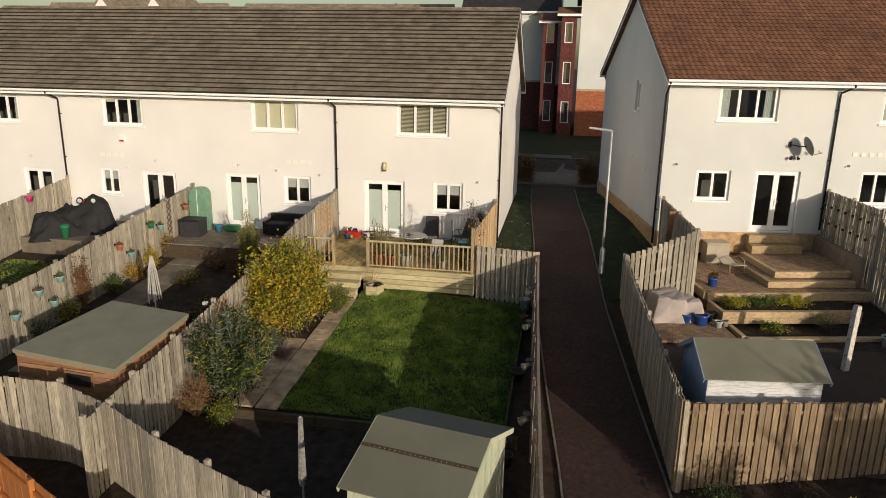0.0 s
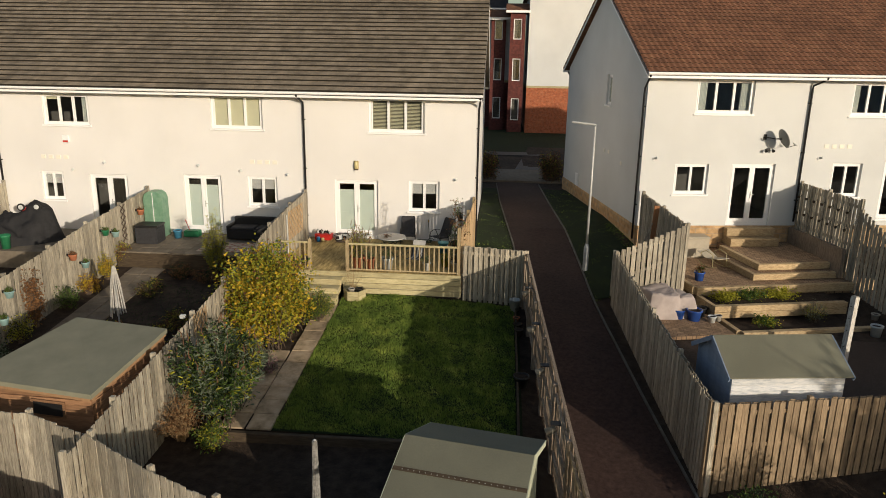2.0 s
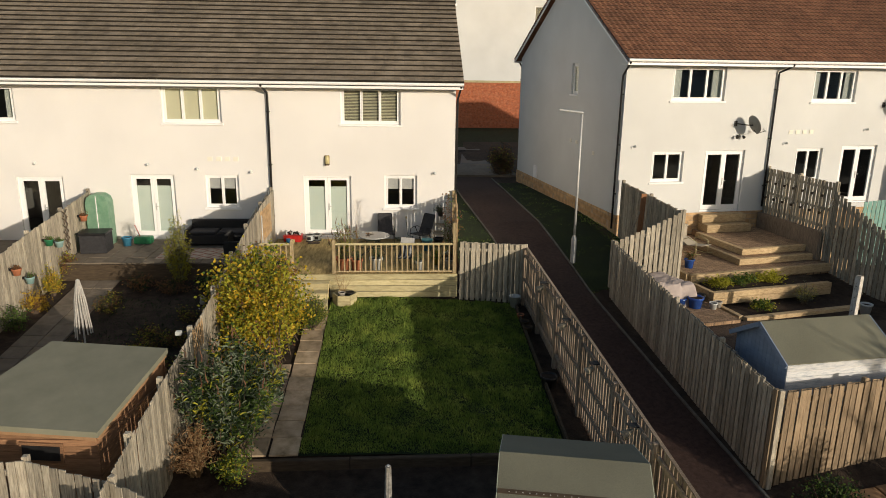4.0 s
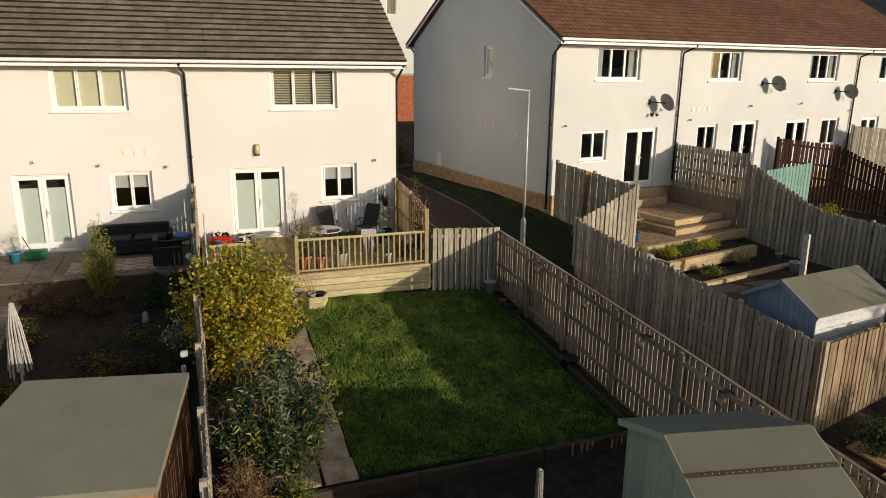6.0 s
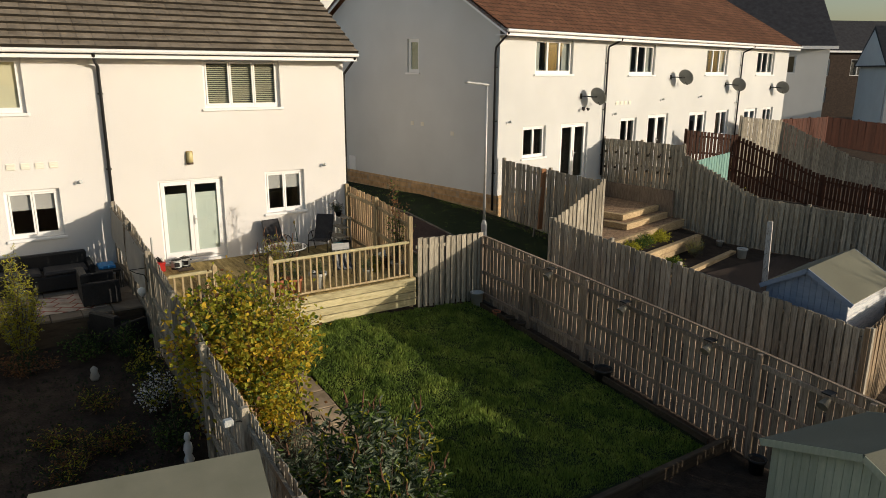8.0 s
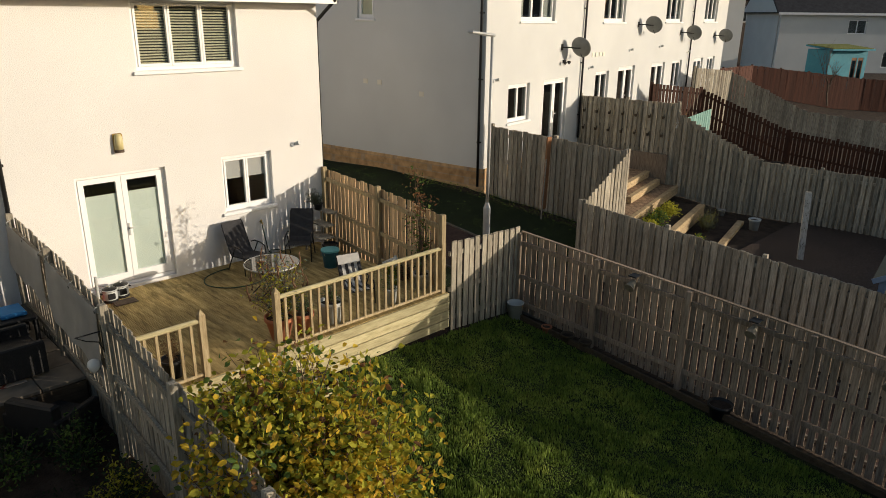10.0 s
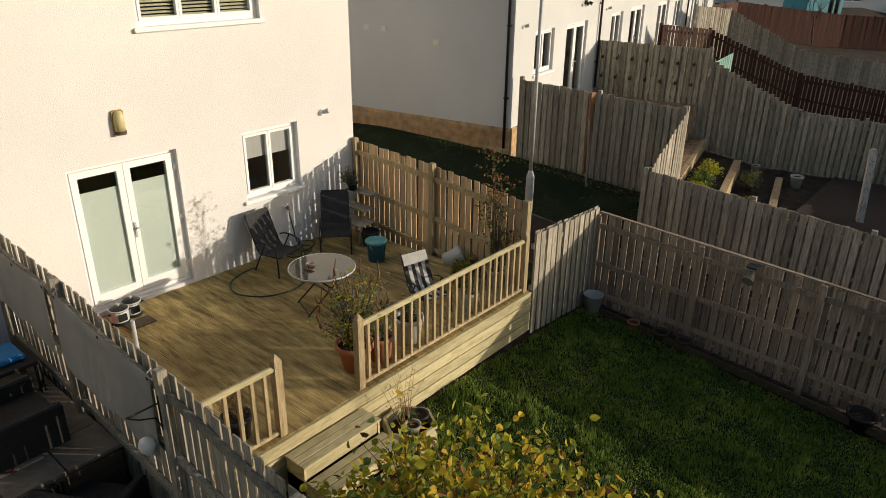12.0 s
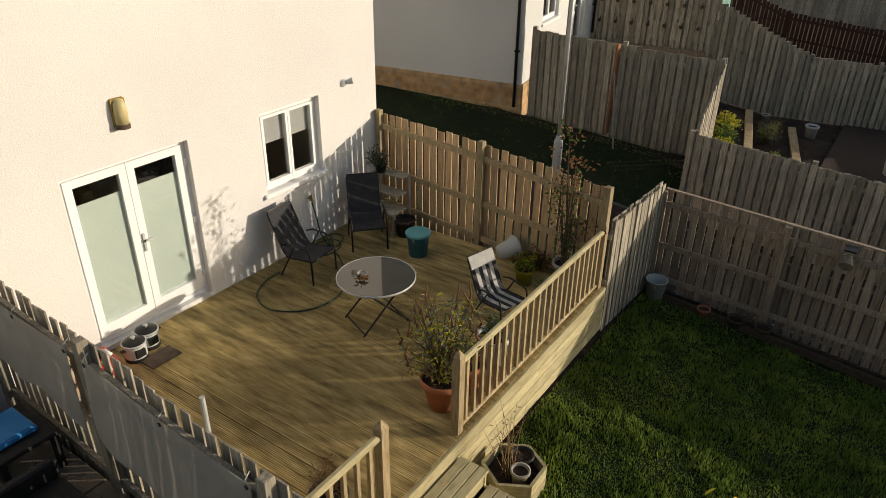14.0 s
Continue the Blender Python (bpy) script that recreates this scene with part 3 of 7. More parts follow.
def terrace(name, label, m, x0, x1, depth, zf, ze, zr, wall_mat, tile_mat, tile_kind, holes, units, overhang=0.5, verge=0.22, near=None, tile=(0.33, 0.31), base=0.35, base_mat=None, side_holes=()):
    """A row of houses in its own frame: facade at y = 0, facing -y."""
    th = thing(name, label, "house", at=m)
    t = 0.28
    part("wall", wall_geo(x0, x1, zf - 1.0, ze, 0, t, holes), wall_mat, th, "cream roughcast rear wall")
    part("wall", Geo().box(x0, depth - t, zf - 1.0, x1, depth, ze), wall_mat, th)
    yr = depth / 2
    for xa, xb in ((x0, x0 + t), (x1 - t, x1)):
        rot = Matrix(((0, 1, 0, 0), (1, 0, 0, 0), (0, 0, 1, 0), (0, 0, 0, 1)))
        g = wall_geo(t, depth - t, zf - 1.0, ze, xa, xb, [h for h in side_holes if abs(xa - x0) < 0.1], rot)
        gable(g, 0, depth, yr, ze, zr - 0.25, xa, xb)
        part("wall", g, wall_mat, th, "plain roughcast gable wall")
    if base_mat:
        g = Geo().box(x0 - 0.035, -0.035, zf - 1.0, x1 + 0.035, depth + 0.035, zf - 0.17)
        part("base_course", g, base_mat, th, "buff stone base course")
    part("floor", Geo().box(x0 + t, t, zf + 2.5, x1 - t, depth - t, zf + 2.7), INTERIOR, th)
    part("floor", Geo().box(x0 + t, t, zf - 0.2, x1 - t, depth - t, zf - 0.05), INTERIOR, th)
    g = Geo()
    for u in units[1:-1]:
        g.box(u - 0.08, t, zf, u + 0.08, depth - t, ze)
    g.box(x0 + t, 3.2, zf, x1 - t, 3.3, ze)
    part("inner_wall", g, INTERIOR, th)
    roof = part("roof", Geo().box(x0 - verge, yr - 0.14, zr - 0.03, x1 + verge, yr + 0.14, zr + 0.06, bevel=0.05), tile_mat, th, "tiled pitched roof with a ridge")
    zo = ze - 0.02
    roof_plane(roof, m, x0 - verge, x1 + verge, -overhang, zo, yr, zr, tile_mat, *tile, tile_kind, near)
    roof_plane(roof, m, x0 - verge, x1 + verge, depth + overhang, zo, yr, zr, tile_mat, tile[0] * 2, tile[1] * 1.5, tile_kind)
    for yy, s in ((-overhang, 1), (depth + overhang, -1)):
        part("fascia", Geo().box(x0 - verge, min(yy, yy + s * 0.03), ze - 0.22, x1 + verge, max(yy, yy + s * 0.03), ze - 0.02), UPVC, th, "white plastic fascia board")
        part("soffit", Geo().box(x0 - verge, min(yy + s * 0.03, s * 0.0 + (0 if s > 0 else depth)), ze - 0.21, x1 + verge, max(yy + s * 0.03, 0 if s > 0 else depth), ze - 0.19), UPVC, th)
    g = Geo().tube([(x0 - verge, -overhang - 0.06, ze - 0.06), (x1 + verge, -overhang - 0.06, ze - 0.06)], 0.05, 8)
    part("gutter", g, UPVC, th, "white plastic gutter")
    for xv in (x0 - verge, x1 + verge - 0.03):
        g = Geo()
        for ya in (-overhang, depth + overhang):
            vs = [(xv, ya, zo - 0.2), (xv + 0.03, ya, zo - 0.2), (xv + 0.03, yr, zr - 0.2), (xv, yr, zr - 0.2), (xv, ya, zo - 0.02), (xv + 0.03, ya, zo - 0.02), (xv + 0.03, yr, zr - 0.02), (xv, yr, zr - 0.02)]
            g.add(vs, [(3, 2, 1, 0), (4, 5, 6, 7), (0, 1, 5, 4), (1, 2, 6, 5), (2, 3, 7, 6), (3, 0, 4, 7)])
        part("bargeboard", g, UPVC, th)
    return th


FY = 26.37
MA = Matrix.Translation((0, FY, 0))
DOOR = "closed white plastic double doors glazed with frosted film"
A_HOLES = [(-7.91, 0.06, -6.27, 2.25), (-5.11, 1.11, -3.96, 2.28), (-6.58, 4.03, -4.54, 5.28)]
B_HOLES = [(-13.79, 0.02, -12.3, 2.27), (-11.27, 1.12, -10.13, 2.27), (-12.53, 4.03, -10.57, 5.27)]
C_HOLES = [(-17.55, 0.02, -16.02, 2.18), (-19.5, 1.12, -18.6, 2.24), (-19.1, 4.03, -17.28, 5.2)]
D_HOLES = [(-23.2, 0.02, -21.75, 2.1), (-24.7, 4.03, -23.02, 5.18)]
left_row = terrace("terraced_houses", "cream roughcast terraced houses with a weathered grey-brown tiled roof", MA, -27.4, -2.65, 10.6, 0.05, 5.47, 9.02, RENDER_W, TILE_DARK, "flat",
                   A_HOLES + B_HOLES + C_HOLES + D_HOLES, (-27.4, -21.25, -15.2, -9.1, -2.65), near=(-12, -2.4))
for hs, dress in ((A_HOLES, ("film", "flat", "slats")), (B_HOLES, ("film", "flat", "blind")), (C_HOLES, ("dark", "half", "curtain")), (D_HOLES, ("dark", "curtain", "curtain"))):
    for h in hs:
        wide = h[2] - h[0]
        if h[1] < 0.5:
            window(MA, *h, 2, DOOR if dress[0] == "film" else "closed white plastic glazed double doors", [("film", FROST, 0.84)] if dress[0] == "film" else None, door=True, sill=False, name="patio_door")
        elif h[1] < 2:
            window(MA, *h, 2, "white two-light kitchen window with a half lowered grey blind", [("flat", BLIND_GREY, 0.42)])
        else:
            d = {"slats": [("slats", BLIND, 1.0)], "blind": [("flat", BLIND, 1.0)]}.get(dress[2], [("flat", BLIND, 0.15), ("none", BLIND, 0), ("curtain", CURTAIN, 1)])
            window(MA, *h, 3, {"slats": "white three-light bedroom window with slatted blinds", "blind": "white three-light bedroom window with closed cream blinds"}.get(dress[2], "white three-light bedroom window with pale curtains"), d)
corner_pipe(left_row, -2.65, 1, 5.42, 0.05)
for x, bend in ((-9.13, 0.12), (-21.25, 0.2)):
    downpipe(left_row, x, 5.42, 0.05, bend=bend)

MR = pose(3.42, 26.97, 0, 0, 0, 9.0)
R_HOLES = [(3.46, 0.74, 5.14, 3.08), (1.29, 1.93, 2.58, 3.07), (1.83, 4.9, 3.98, 6.12)]
R_HOLES += [(9.41, 0.9, 11.05, 3.2), (7.36, 1.85, 8.55, 3.12), (7.7, 4.87, 9.62, 6.1)]
R_HOLES += [(12.9, 0.9, 14.5, 3.18), (15.45, 1.9, 16.75, 3.18), (14.03, 4.87, 16.1, 6.09)]
R_HOLES += [(18.46, 0.9, 19.9, 3.16), (20.63, 1.9, 21.85, 3.16), (19.31, 4.87, 21.33, 6.08)]
right_row = terrace("terraced_houses", "white roughcast terraced houses with a red pantile roof", MR, 0, 23.1, 11.5, 0.9, 6.36, 9.95, RENDER_G, TILE_RED, "pan", R_HOLES, (0, 6.0, 11.9, 17.5, 23.1),
                    near=(0, 4), tile=(0.22, 0.30), base_mat=STONE_BASE, side_holes=[(4.2, 4.92, 4.9, 6.16)])
for k, h in enumerate(R_HOLES):
    if h[1] < 1.2:
        window(MR, *h, 2, "closed white plastic glazed double doors with dark panes", None, door=True, sill=False, name="patio_door")
    elif h[1] < 3:
        window(MR, *h, 2, "white two-light kitchen window with dark panes", None)
    else:
        window(MR, *h, 3, "white three-light bedroom window with drawn-back curtains", [("curtain", CURTAIN, 1), ("none", CURTAIN, 0), ("curtain", CURTAIN, 1)])
corner_pipe(right_row, 0.0, -1, 6.3, 0.2)
for x, bend in ((6.35, -0.25), (17.75, -0.25)):
    downpipe(right_row, x, 6.3, 0.9, bend=bend)


# ---- fences of the gardens ----
GREY = "weathered grey-brown boarded timber fence"
fence("tan boarded timber fence beside the deck", [(-2.60, 26.3, 1.70), (-2.71, 24.25, 1.63), (-2.88, 22.15, 1.49)], FENCE_NEW, -1, w=0.115, gap=0.03, thick=0.013, rail_mat=RAIL_WOOD)
fence(GREY + " closing the end of the lawn", [(-2.82, 22.06, 0.98), (-0.82, 22.02, 0.90)], FENCE, 1, posts=0, w=0.122, gap=0.032, backed=True)
fence(GREY + " between lawn and footpath", [(-0.78, 22.0, 0.80), (-0.60, 18.3, 0.54), (-0.36, 14.2, 0.19), (-0.1, 10.4, -0.2), (0.1, 7.2, -0.5)], FENCE_OLD, -1, w=0.112, gap=0.03, thick=0.016, cap=True, post_cap=0.0)
fence(GREY + " between the two lawns", [(-8.95, 26.25, 1.80), (-8.97, 24.3, 1.69), (-8.98, 22.1, 1.47), (-8.98, 18.2, 0.84), (-8.98, 14.2, 0.37), (-8.98, 10.9, -0.03)], FENCE, -1, w=0.11, gap=0.034, thick=0.016)
fence(GREY + " of the neighbouring garden along the footpath", [(2.64, 13.82, 0.10), (2.28, 18.2, 0.48), (1.95, 22.38, 0.87)], FENCE, -1, w=0.122, gap=0.032, backed=True)
fence(GREY + " with a rising stepped top", [(1.97, 22.38, 0.87), (4.12, 22.58, 1.78)], FENCE, 1, gap=0.03)
fence(GREY + " running to the house corner", [(4.10, 22.62, 1.79), (3.5, 26.75, 2.03)], FENCE, -1, w=0.122, gap=0.032, backed=True)
fence("weathered timber fence with spaced boards at the garden end", [(2.66, 13.8, 0.10), (6.8, 14.7, 0.10), (12.5, 15.9, 0.15)], FENCE_TAN, 1, w=0.122, gap=0.032, backed=True)
fence(GREY + " facing the open ground", [(-13.4, 11.8, 0.2), (-10.4, 11.95, 0.1), (-8.96, 11.5, 0.0), (-7.44, 10.7, -0.1), (-4.75, 9.66, -0.33), (-2.6, 8.8, -0.5)], FENCE, 1)
fence(GREY + " hung with flower pots", [(-15.1, 26.2, 1.75), (-15.1, 22.0, 1.3), (-15.1, 18.0, 0.75), (-15.1, 12.0, 0.3)], FENCE, -1)
fence(GREY + " at the far end of the row", [(-20.9, 26.2, 1.8), (-20.9, 22.0, 1.3), (-20.9, 16.0, 0.7)], FENCE, -1)
fence(GREY + " screening the paved terrace", [(9.55, 27.95, 2.40), (10.1, 24.45, 2.38)], FENCE, 1, w=0.115, gap=0.048, backed=True)
fence(GREY + " falling with the slope of the gardens", [(10.12, 24.4, 2.05), (10.92, 21.84, 0.75), (12.46, 15.02, 0.50)], FENCE, 1, w=0.115, gap=0.048, backed=True)
fence("dark brown stained timber fence", [(15.2, 28.3, 2.45), (17.4, 27.2, 2.2), (19.2, 24.0, 0.6), (21.0, 17.0, -0.3)], FENCE_BROWN, 1, gap=0.03)
fence("pale grey boarded timber fence", [(20.2, 28.95, 2.85), (22.8, 28.4, 2.6), (25.0, 25.5, 0.8), (29.0, 20.0, -0.05), (33, 14, -0.5)], FENCE, 1)


# ---- deck ----
def deck():
    th = thing("deck", "raised timber deck of grooved boards, green with age", "deck", at=Matrix.Translation((-5.9, 24.3, 0)))
    inv = th.matrix_world.inverted()
    x0, x1, y0, y1 = -8.9, -2.86, 22.08, 26.43
    n = 43
    w = (x1 - x0) / n
    prof = [(0, -0.028), (0, -0.002)]
    for k in range(6):
        a = 0.006 + k * (w - 0.016) / 6
        b = (w - 0.016) / 6
        prof += [(a, 0), (a + b * 0.48, 0), (a + b * 0.56, -0.012), (a + b * 0.93, -0.012)]
    prof += [(w - 0.007, 0), (w - 0.005, -0.002), (w - 0.005, -0.028)]
    k = len(prof)
    g = Geo().add([(px, y, pz) for y in (y0, y1) for px, pz in prof], [(i, i + 1, k + i + 1, k + i) for i in range(k - 1)] + [tuple(reversed(range(k))), tuple(range(k, 2 * k))])
    me = g.mesh("plank", DECK)
    for i in range(n):
        o = new("plank", me)
        o.parent = th
        o.matrix_local = inv @ Matrix.Translation((x0 + i * w, random.uniform(-0.004, 0.004), random.uniform(-0.002, 0.002)))
    for j, z in enumerate((-0.155, -0.335, -0.515, -0.70)):
        part("fascia_board", Geo().box(x0 + 1.2 * 0, y0 - 0.045, z - 0.02, x1 + 0.0, y0 - 0.004, z + 0.145, inv, bevel=0.006), SLEEPER, th)
    part("frame", Geo().box(x0, y0 + 0.02, -0.75, x1, y0 + 0.07, -0.04, inv).box(x0, y0 + 0.1, -0.1, x1, y1, -0.04, inv), FENCE, th)
    part("edge_board", Geo().box(x0, y1 - 0.03, 0.0, -7.95, y1, 0.11, inv).box(-6.2, y1 - 0.03, 0.0, x1, y1, 0.11, inv), RAIL_WOOD, th)
    return th


deck()


def railing(x0, x1, end_posts, label):
    th = thing("deck_railing", label, "railing", "deck railings", at=Matrix.Translation((x0, 22.15, 0)))
    L = x1 - x0
    for x in end_posts:
        g = Geo().box(x - x0 - 0.048, -0.048, -0.42, x - x0 + 0.048, 0.048, 0.99, bevel=0.006)
        g.turned([(0.066, 0.985), (0.0, 1.07)], (x - x0, 0, 0), 4, Matrix.Translation((x - x0, 0, 0)) @ Matrix.Rotation(radians(45), 4, 'Z') @ Matrix.Translation((-(x - x0), 0, 0)))
        part("post", g, RAIL_WOOD, th)
    part("top_rail", Geo().box(0.05, -0.035, 0.86, L - 0.05, 0.035, 0.93, bevel=0.02), SLEEPER, th, "pale worn top rail")
    part("bottom_rail", Geo().box(0.05, -0.025, 0.03, L - 0.05, 0.025, 0.075, bevel=0.008), RAIL_WOOD, th)
    n = max(2, round(L / 0.155))
    me = Geo().box(-0.02, -0.02, 0.06, 0.02, 0.02, 0.88, bevel=0.005).mesh("baluster", RAIL_WOOD)
    for i in range(1, n):
        o = new("baluster", me)
        o.parent = th
        o.location = (L * i / n, 0, 0)
    return th


railing(-6.54, -2.95, (-6.54, -2.95), "weathered timber deck railing with square balusters")
railing(-8.75, -7.76, (-7.76,), "short timber deck railing beside the steps")


# ---- sheds ----
FENCE_ORANGE_DULL = material("bare_timber_trim", ((0.26, 0.15, 0.075), (0.36, 0.22, 0.12)), 5, 0.8, 0.3)


def flat_shed():
    th = thing("flat_roofed_shed", "brown clad garden shed with a flat grey-green sheet roof", "shed", at=Matrix.Translation((-10.7, 13.7, -1.6)))
    inv = th.matrix_world.inverted()
    c = [(-9.62, 12.75), (-9.2, 15.2), (-11.6, 15.6), (-12.3, 12.9)]
    zt = (0.12, 0.58, 0.60, 0.30)
    vs = [(x, y, z) for (x, y), z in zip(c, zt)] + [(x, y, z - 0.10) for (x, y), z in zip(c, zt)]
    part("roof", Geo().add([inv @ Vector(v) for v in vs], [(0, 1, 2, 3), (7, 6, 5, 4), (0, 4, 5, 1), (1, 5, 6, 2), (2, 6, 7, 3), (3, 7, 4, 0)]), FELT_FLAT, th, "grey-green sheet roof")
    cx, cy = sum(p[0] for p in c) / 4, sum(p[1] for p in c) / 4
    s = [(cx + (x - cx) * 0.965, cy + (y - cy) * 0.965) for x, y in c]
    zb = -1.65
    for i in range(4):
        (xa, ya), (xb, yb) = s[i], s[(i + 1) % 4]
        za, zc = zt[i] - 0.10, zt[(i + 1) % 4] - 0.10
        ix, iy = (cx - (xa + xb) / 2) * 0.02, (cy - (ya + yb) / 2) * 0.02
        part("wall_panel", Geo().add([inv @ Vector(v) for v in ((xa + ix, ya + iy, zb), (xb + ix, yb + iy, zb), (xb + ix, yb + iy, zc), (xa + ix, ya + iy, za), (xa + 2 * ix, ya + 2 * iy, zb), (xb + 2 * ix, yb + 2 * iy, zb), (xb + 2 * ix, yb + 2 * iy, zc), (xa + 2 * ix, ya + 2 * iy, za))],
             [(0, 1, 2, 3), (7, 6, 5, 4), (0, 4, 5, 1), (1, 5, 6, 2), (2, 6, 7, 3), (3, 7, 4, 0)]), SHED_WOOD, th)
        part("roof_trim", Geo().beam(inv @ Vector((xa - ix * 0.6, ya - iy * 0.6, za - 0.03)), inv @ Vector((xb - ix * 0.6, yb - iy * 0.6, zc - 0.03)), 0.03, 0.07), FENCE_ORANGE_DULL, th)
        for k in range(16):
            z0 = zb + k * 0.115
            if z0 + 0.115 > min(za, zc):
                break
            part("cladding_board", Geo().beam(inv @ Vector((xa, ya, z0 + 0.058)), inv @ Vector((xb, yb, z0 + 0.058)), 0.03, 0.109), SHED_WOOD, th)
    (xa, ya), (xb, yb) = s[3], s[0]
    p0, p1 = Vector((lerp(xa, xb, 0.52), lerp(ya, yb, 0.52) - 0.035, -0.25)), Vector((lerp(xa, xb, 0.76), lerp(ya, yb, 0.76) - 0.035, -0.28))
    part("window_frame", Geo().beam(inv @ (p0 - Vector((0.05, 0, 0))), inv @ (p1 + Vector((0.05, 0, 0))), 0.03, 0.36), SHED_WOOD, th)
    part("window_pane", Geo().beam(inv @ (p0 + Vector((0, -0.02, 0))), inv @ (p1 + Vector((0, -0.02, 0))), 0.02, 0.26), DARK_PLASTIC, th, "dark shed window")
    return th


flat_shed()


def apex_shed(label, m, L, W, wall_h, ridge_h, wall_mat, roof_mat, front_mat=None, over=0.12, strip=True, vertical=True):
    """A ridged shed: ridge along x, length L, width W, floor at z = 0."""
    th = thing("garden_shed", label, "shed", "sheds", at=m)
    for y, mt in ((-W / 2, front_mat or wall_mat), (W / 2, wall_mat)):
        if vertical:
            n = round(L / 0.12)
            me = Geo().box(0.003, -0.012, 0, L / n - 0.003, 0.012, wall_h).mesh("board", mt)
            for i in range(n):
                o = new("board", me)
                o.parent = th
                o.location = (-L / 2 + i * L / n, y, 0)
        else:
            n = round(wall_h / 0.13)
            for i in range(n):
                part("board", Geo().box(-L / 2, y - 0.014, i * wall_h / n, L / 2, y + 0.014, (i + 1) * wall_h / n - 0.006), mt, th)
    for x in (-L / 2, L / 2):
        n = round(W / 0.12) if vertical else round(W / 0.13)
        for i in range(n):
            a, b = -W / 2 + i * W / n + 0.003, -W / 2 + (i + 1) * W / n - 0.003
            ha, hb = (wall_h + (ridge_h - wall_h) * (1 - abs(q) / (W / 2)) - 0.03 for q in (a, b))
            part("board", Geo().add([(x - 0.012, a, 0), (x + 0.012, a, 0), (x + 0.012, b, 0), (x - 0.012, b, 0), (x - 0.012, a, ha), (x + 0.012, a, ha), (x + 0.012, b, hb), (x - 0.012, b, hb)],
                 [(3, 2, 1, 0), (4, 5, 6, 7), (0, 1, 5, 4), (1, 2, 6, 5), (2, 3, 7, 6), (3, 0, 4, 7)]), wall_mat, th)
    slope = (ridge_h - wall_h) / (W / 2)
    e = W / 2 + over
    for s in (-1, 1):
        vs = []
        for x in (-L / 2 - over, L / 2 + over):
            for y, z in ((0, ridge_h), (s * e, ridge_h - slope * e)):
                vs += [(x, y, z + 0.025), (x, y, z)]
        part("roof_panel", Geo().add(vs, [(0, 2, 6, 4), (1, 5, 7, 3), (0, 1, 3, 2), (4, 6, 7, 5), (2, 3, 7, 6), (0, 4, 5, 1)]), roof_mat, th)
        if strip and s < 0:
            y, z = s * e * 0.42, ridge_h - slope * e * 0.42 + 0.028
            lap = part("felt_lap", Geo().beam((-L / 2 - over, y, z), (L / 2 + over, y, z), 0.075, 0.008, (0, -slope, 1)), DARK_TIMBER, th, "dark tarred lap in the felt")
            g = Geo()
            for k in range(20):
                g.turned([(0.009, 0), (0.007, 0.004), (0.001, 0.005)], (-L / 2 + (k + 0.5) * L / 20, y - 0.02, z + 0.012), 6)
            part("clout_nail", g, GALV, lap)
        for x in (-L / 2 - over, L / 2 + over):
            part("bargeboard", Geo().beam((x, 0, ridge_h - 0.03), (x, s * e, ridge_h - slope * e - 0.03), 0.025, 0.10), wall_mat, th)
    return th


apex_shed("pale green painted apex shed with a mineral felt roof", pose(-2.08, 10.92, -1.84, 0, 0, -11), 1.91, 2.76, 1.895, 2.42, SHED_GREEN, FELT)
apex_shed("blue-grey painted apex shed with a flaking pale front", pose(4.31, 15.6, -1.4, 0, 0, 8), 2.43, 1.7, 1.84, 2.33, SHED_BLUE, FELT, SHED_FRONT, vertical=False, strip=False)


# ---- street lamp ----
th = thing("street_lamp", "galvanised steel street lamp with a flat lantern on a short arm", "street lamp", at=Matrix.Translation((1.39, 24.93, ground_z(1.39, 24.93))))
part("base", Geo().turned([(0.095, -0.05), (0.095, 0.85), (0.055, 0.98), (0.04, 1.0)], n=14), GALV, th)
part("column", Geo().tube([(0, 0, 0.95), (0, 0, 5.12)], 0.045, 12, 0.036), GALV, th, "", True)
part("lantern", Geo().box(-0.78, -0.09, 5.09, 0.03, 0.09, 5.16, Matrix.Translation((0, 0, 5.13)) @ Matrix.Rotation(radians(6), 4, 'Y') @ Matrix.Translation((0, 0, -5.13)), bevel=0.03), GALV, th, "flat grey lantern")


# ---- plants ----
LEAF_YELLOW = material("yellowing_leaf", ((0.366, 0.281, 0.0264), (0.586, 0.415, 0.037), (0.659, 0.393, 0.0475)), 3, 0.6, 0.0, vary=0.3, trans=0.5)
LEAF_OLIVE = material("olive_leaf", ((0.274, 0.281, 0.029), (0.461, 0.434, 0.0462)), 3, 0.6, 0.0, vary=0.3, trans=0.5)
LEAF_GREEN = material("mid_green_leaf", ((0.066, 0.114, 0.024), (0.132, 0.204, 0.042)), 3, 0.6, 0.0, vary=0.3, trans=0.45)
LEAF_GREY = material("grey_green_leaf", ((0.132, 0.168, 0.108), (0.216, 0.252, 0.168)), 3, 0.6, 0.0, vary=0.25, trans=0.35)
LEAF_DEEP = material("deep_green_leaf", ((0.018, 0.036, 0.014), (0.035, 0.062, 0.024)), 3, 0.75, 0.0, vary=0.25, trans=0.35)
LEAF_RUST = material("rust_brown_leaf", ((0.13, 0.06, 0.026), (0.25, 0.13, 0.055)), 3, 0.7, 0.0, vary=0.35, trans=0.35)
LEAF_PINK = material("purple_pink_flower", ((0.20, 0.10, 0.14), (0.30, 0.17, 0.20)), 3, 0.7, 0.0, vary=0.2)
STRAW = material("dry_straw_stem", ((0.20, 0.125, 0.06), (0.32, 0.215, 0.11)), 4, 0.85, 0.1)
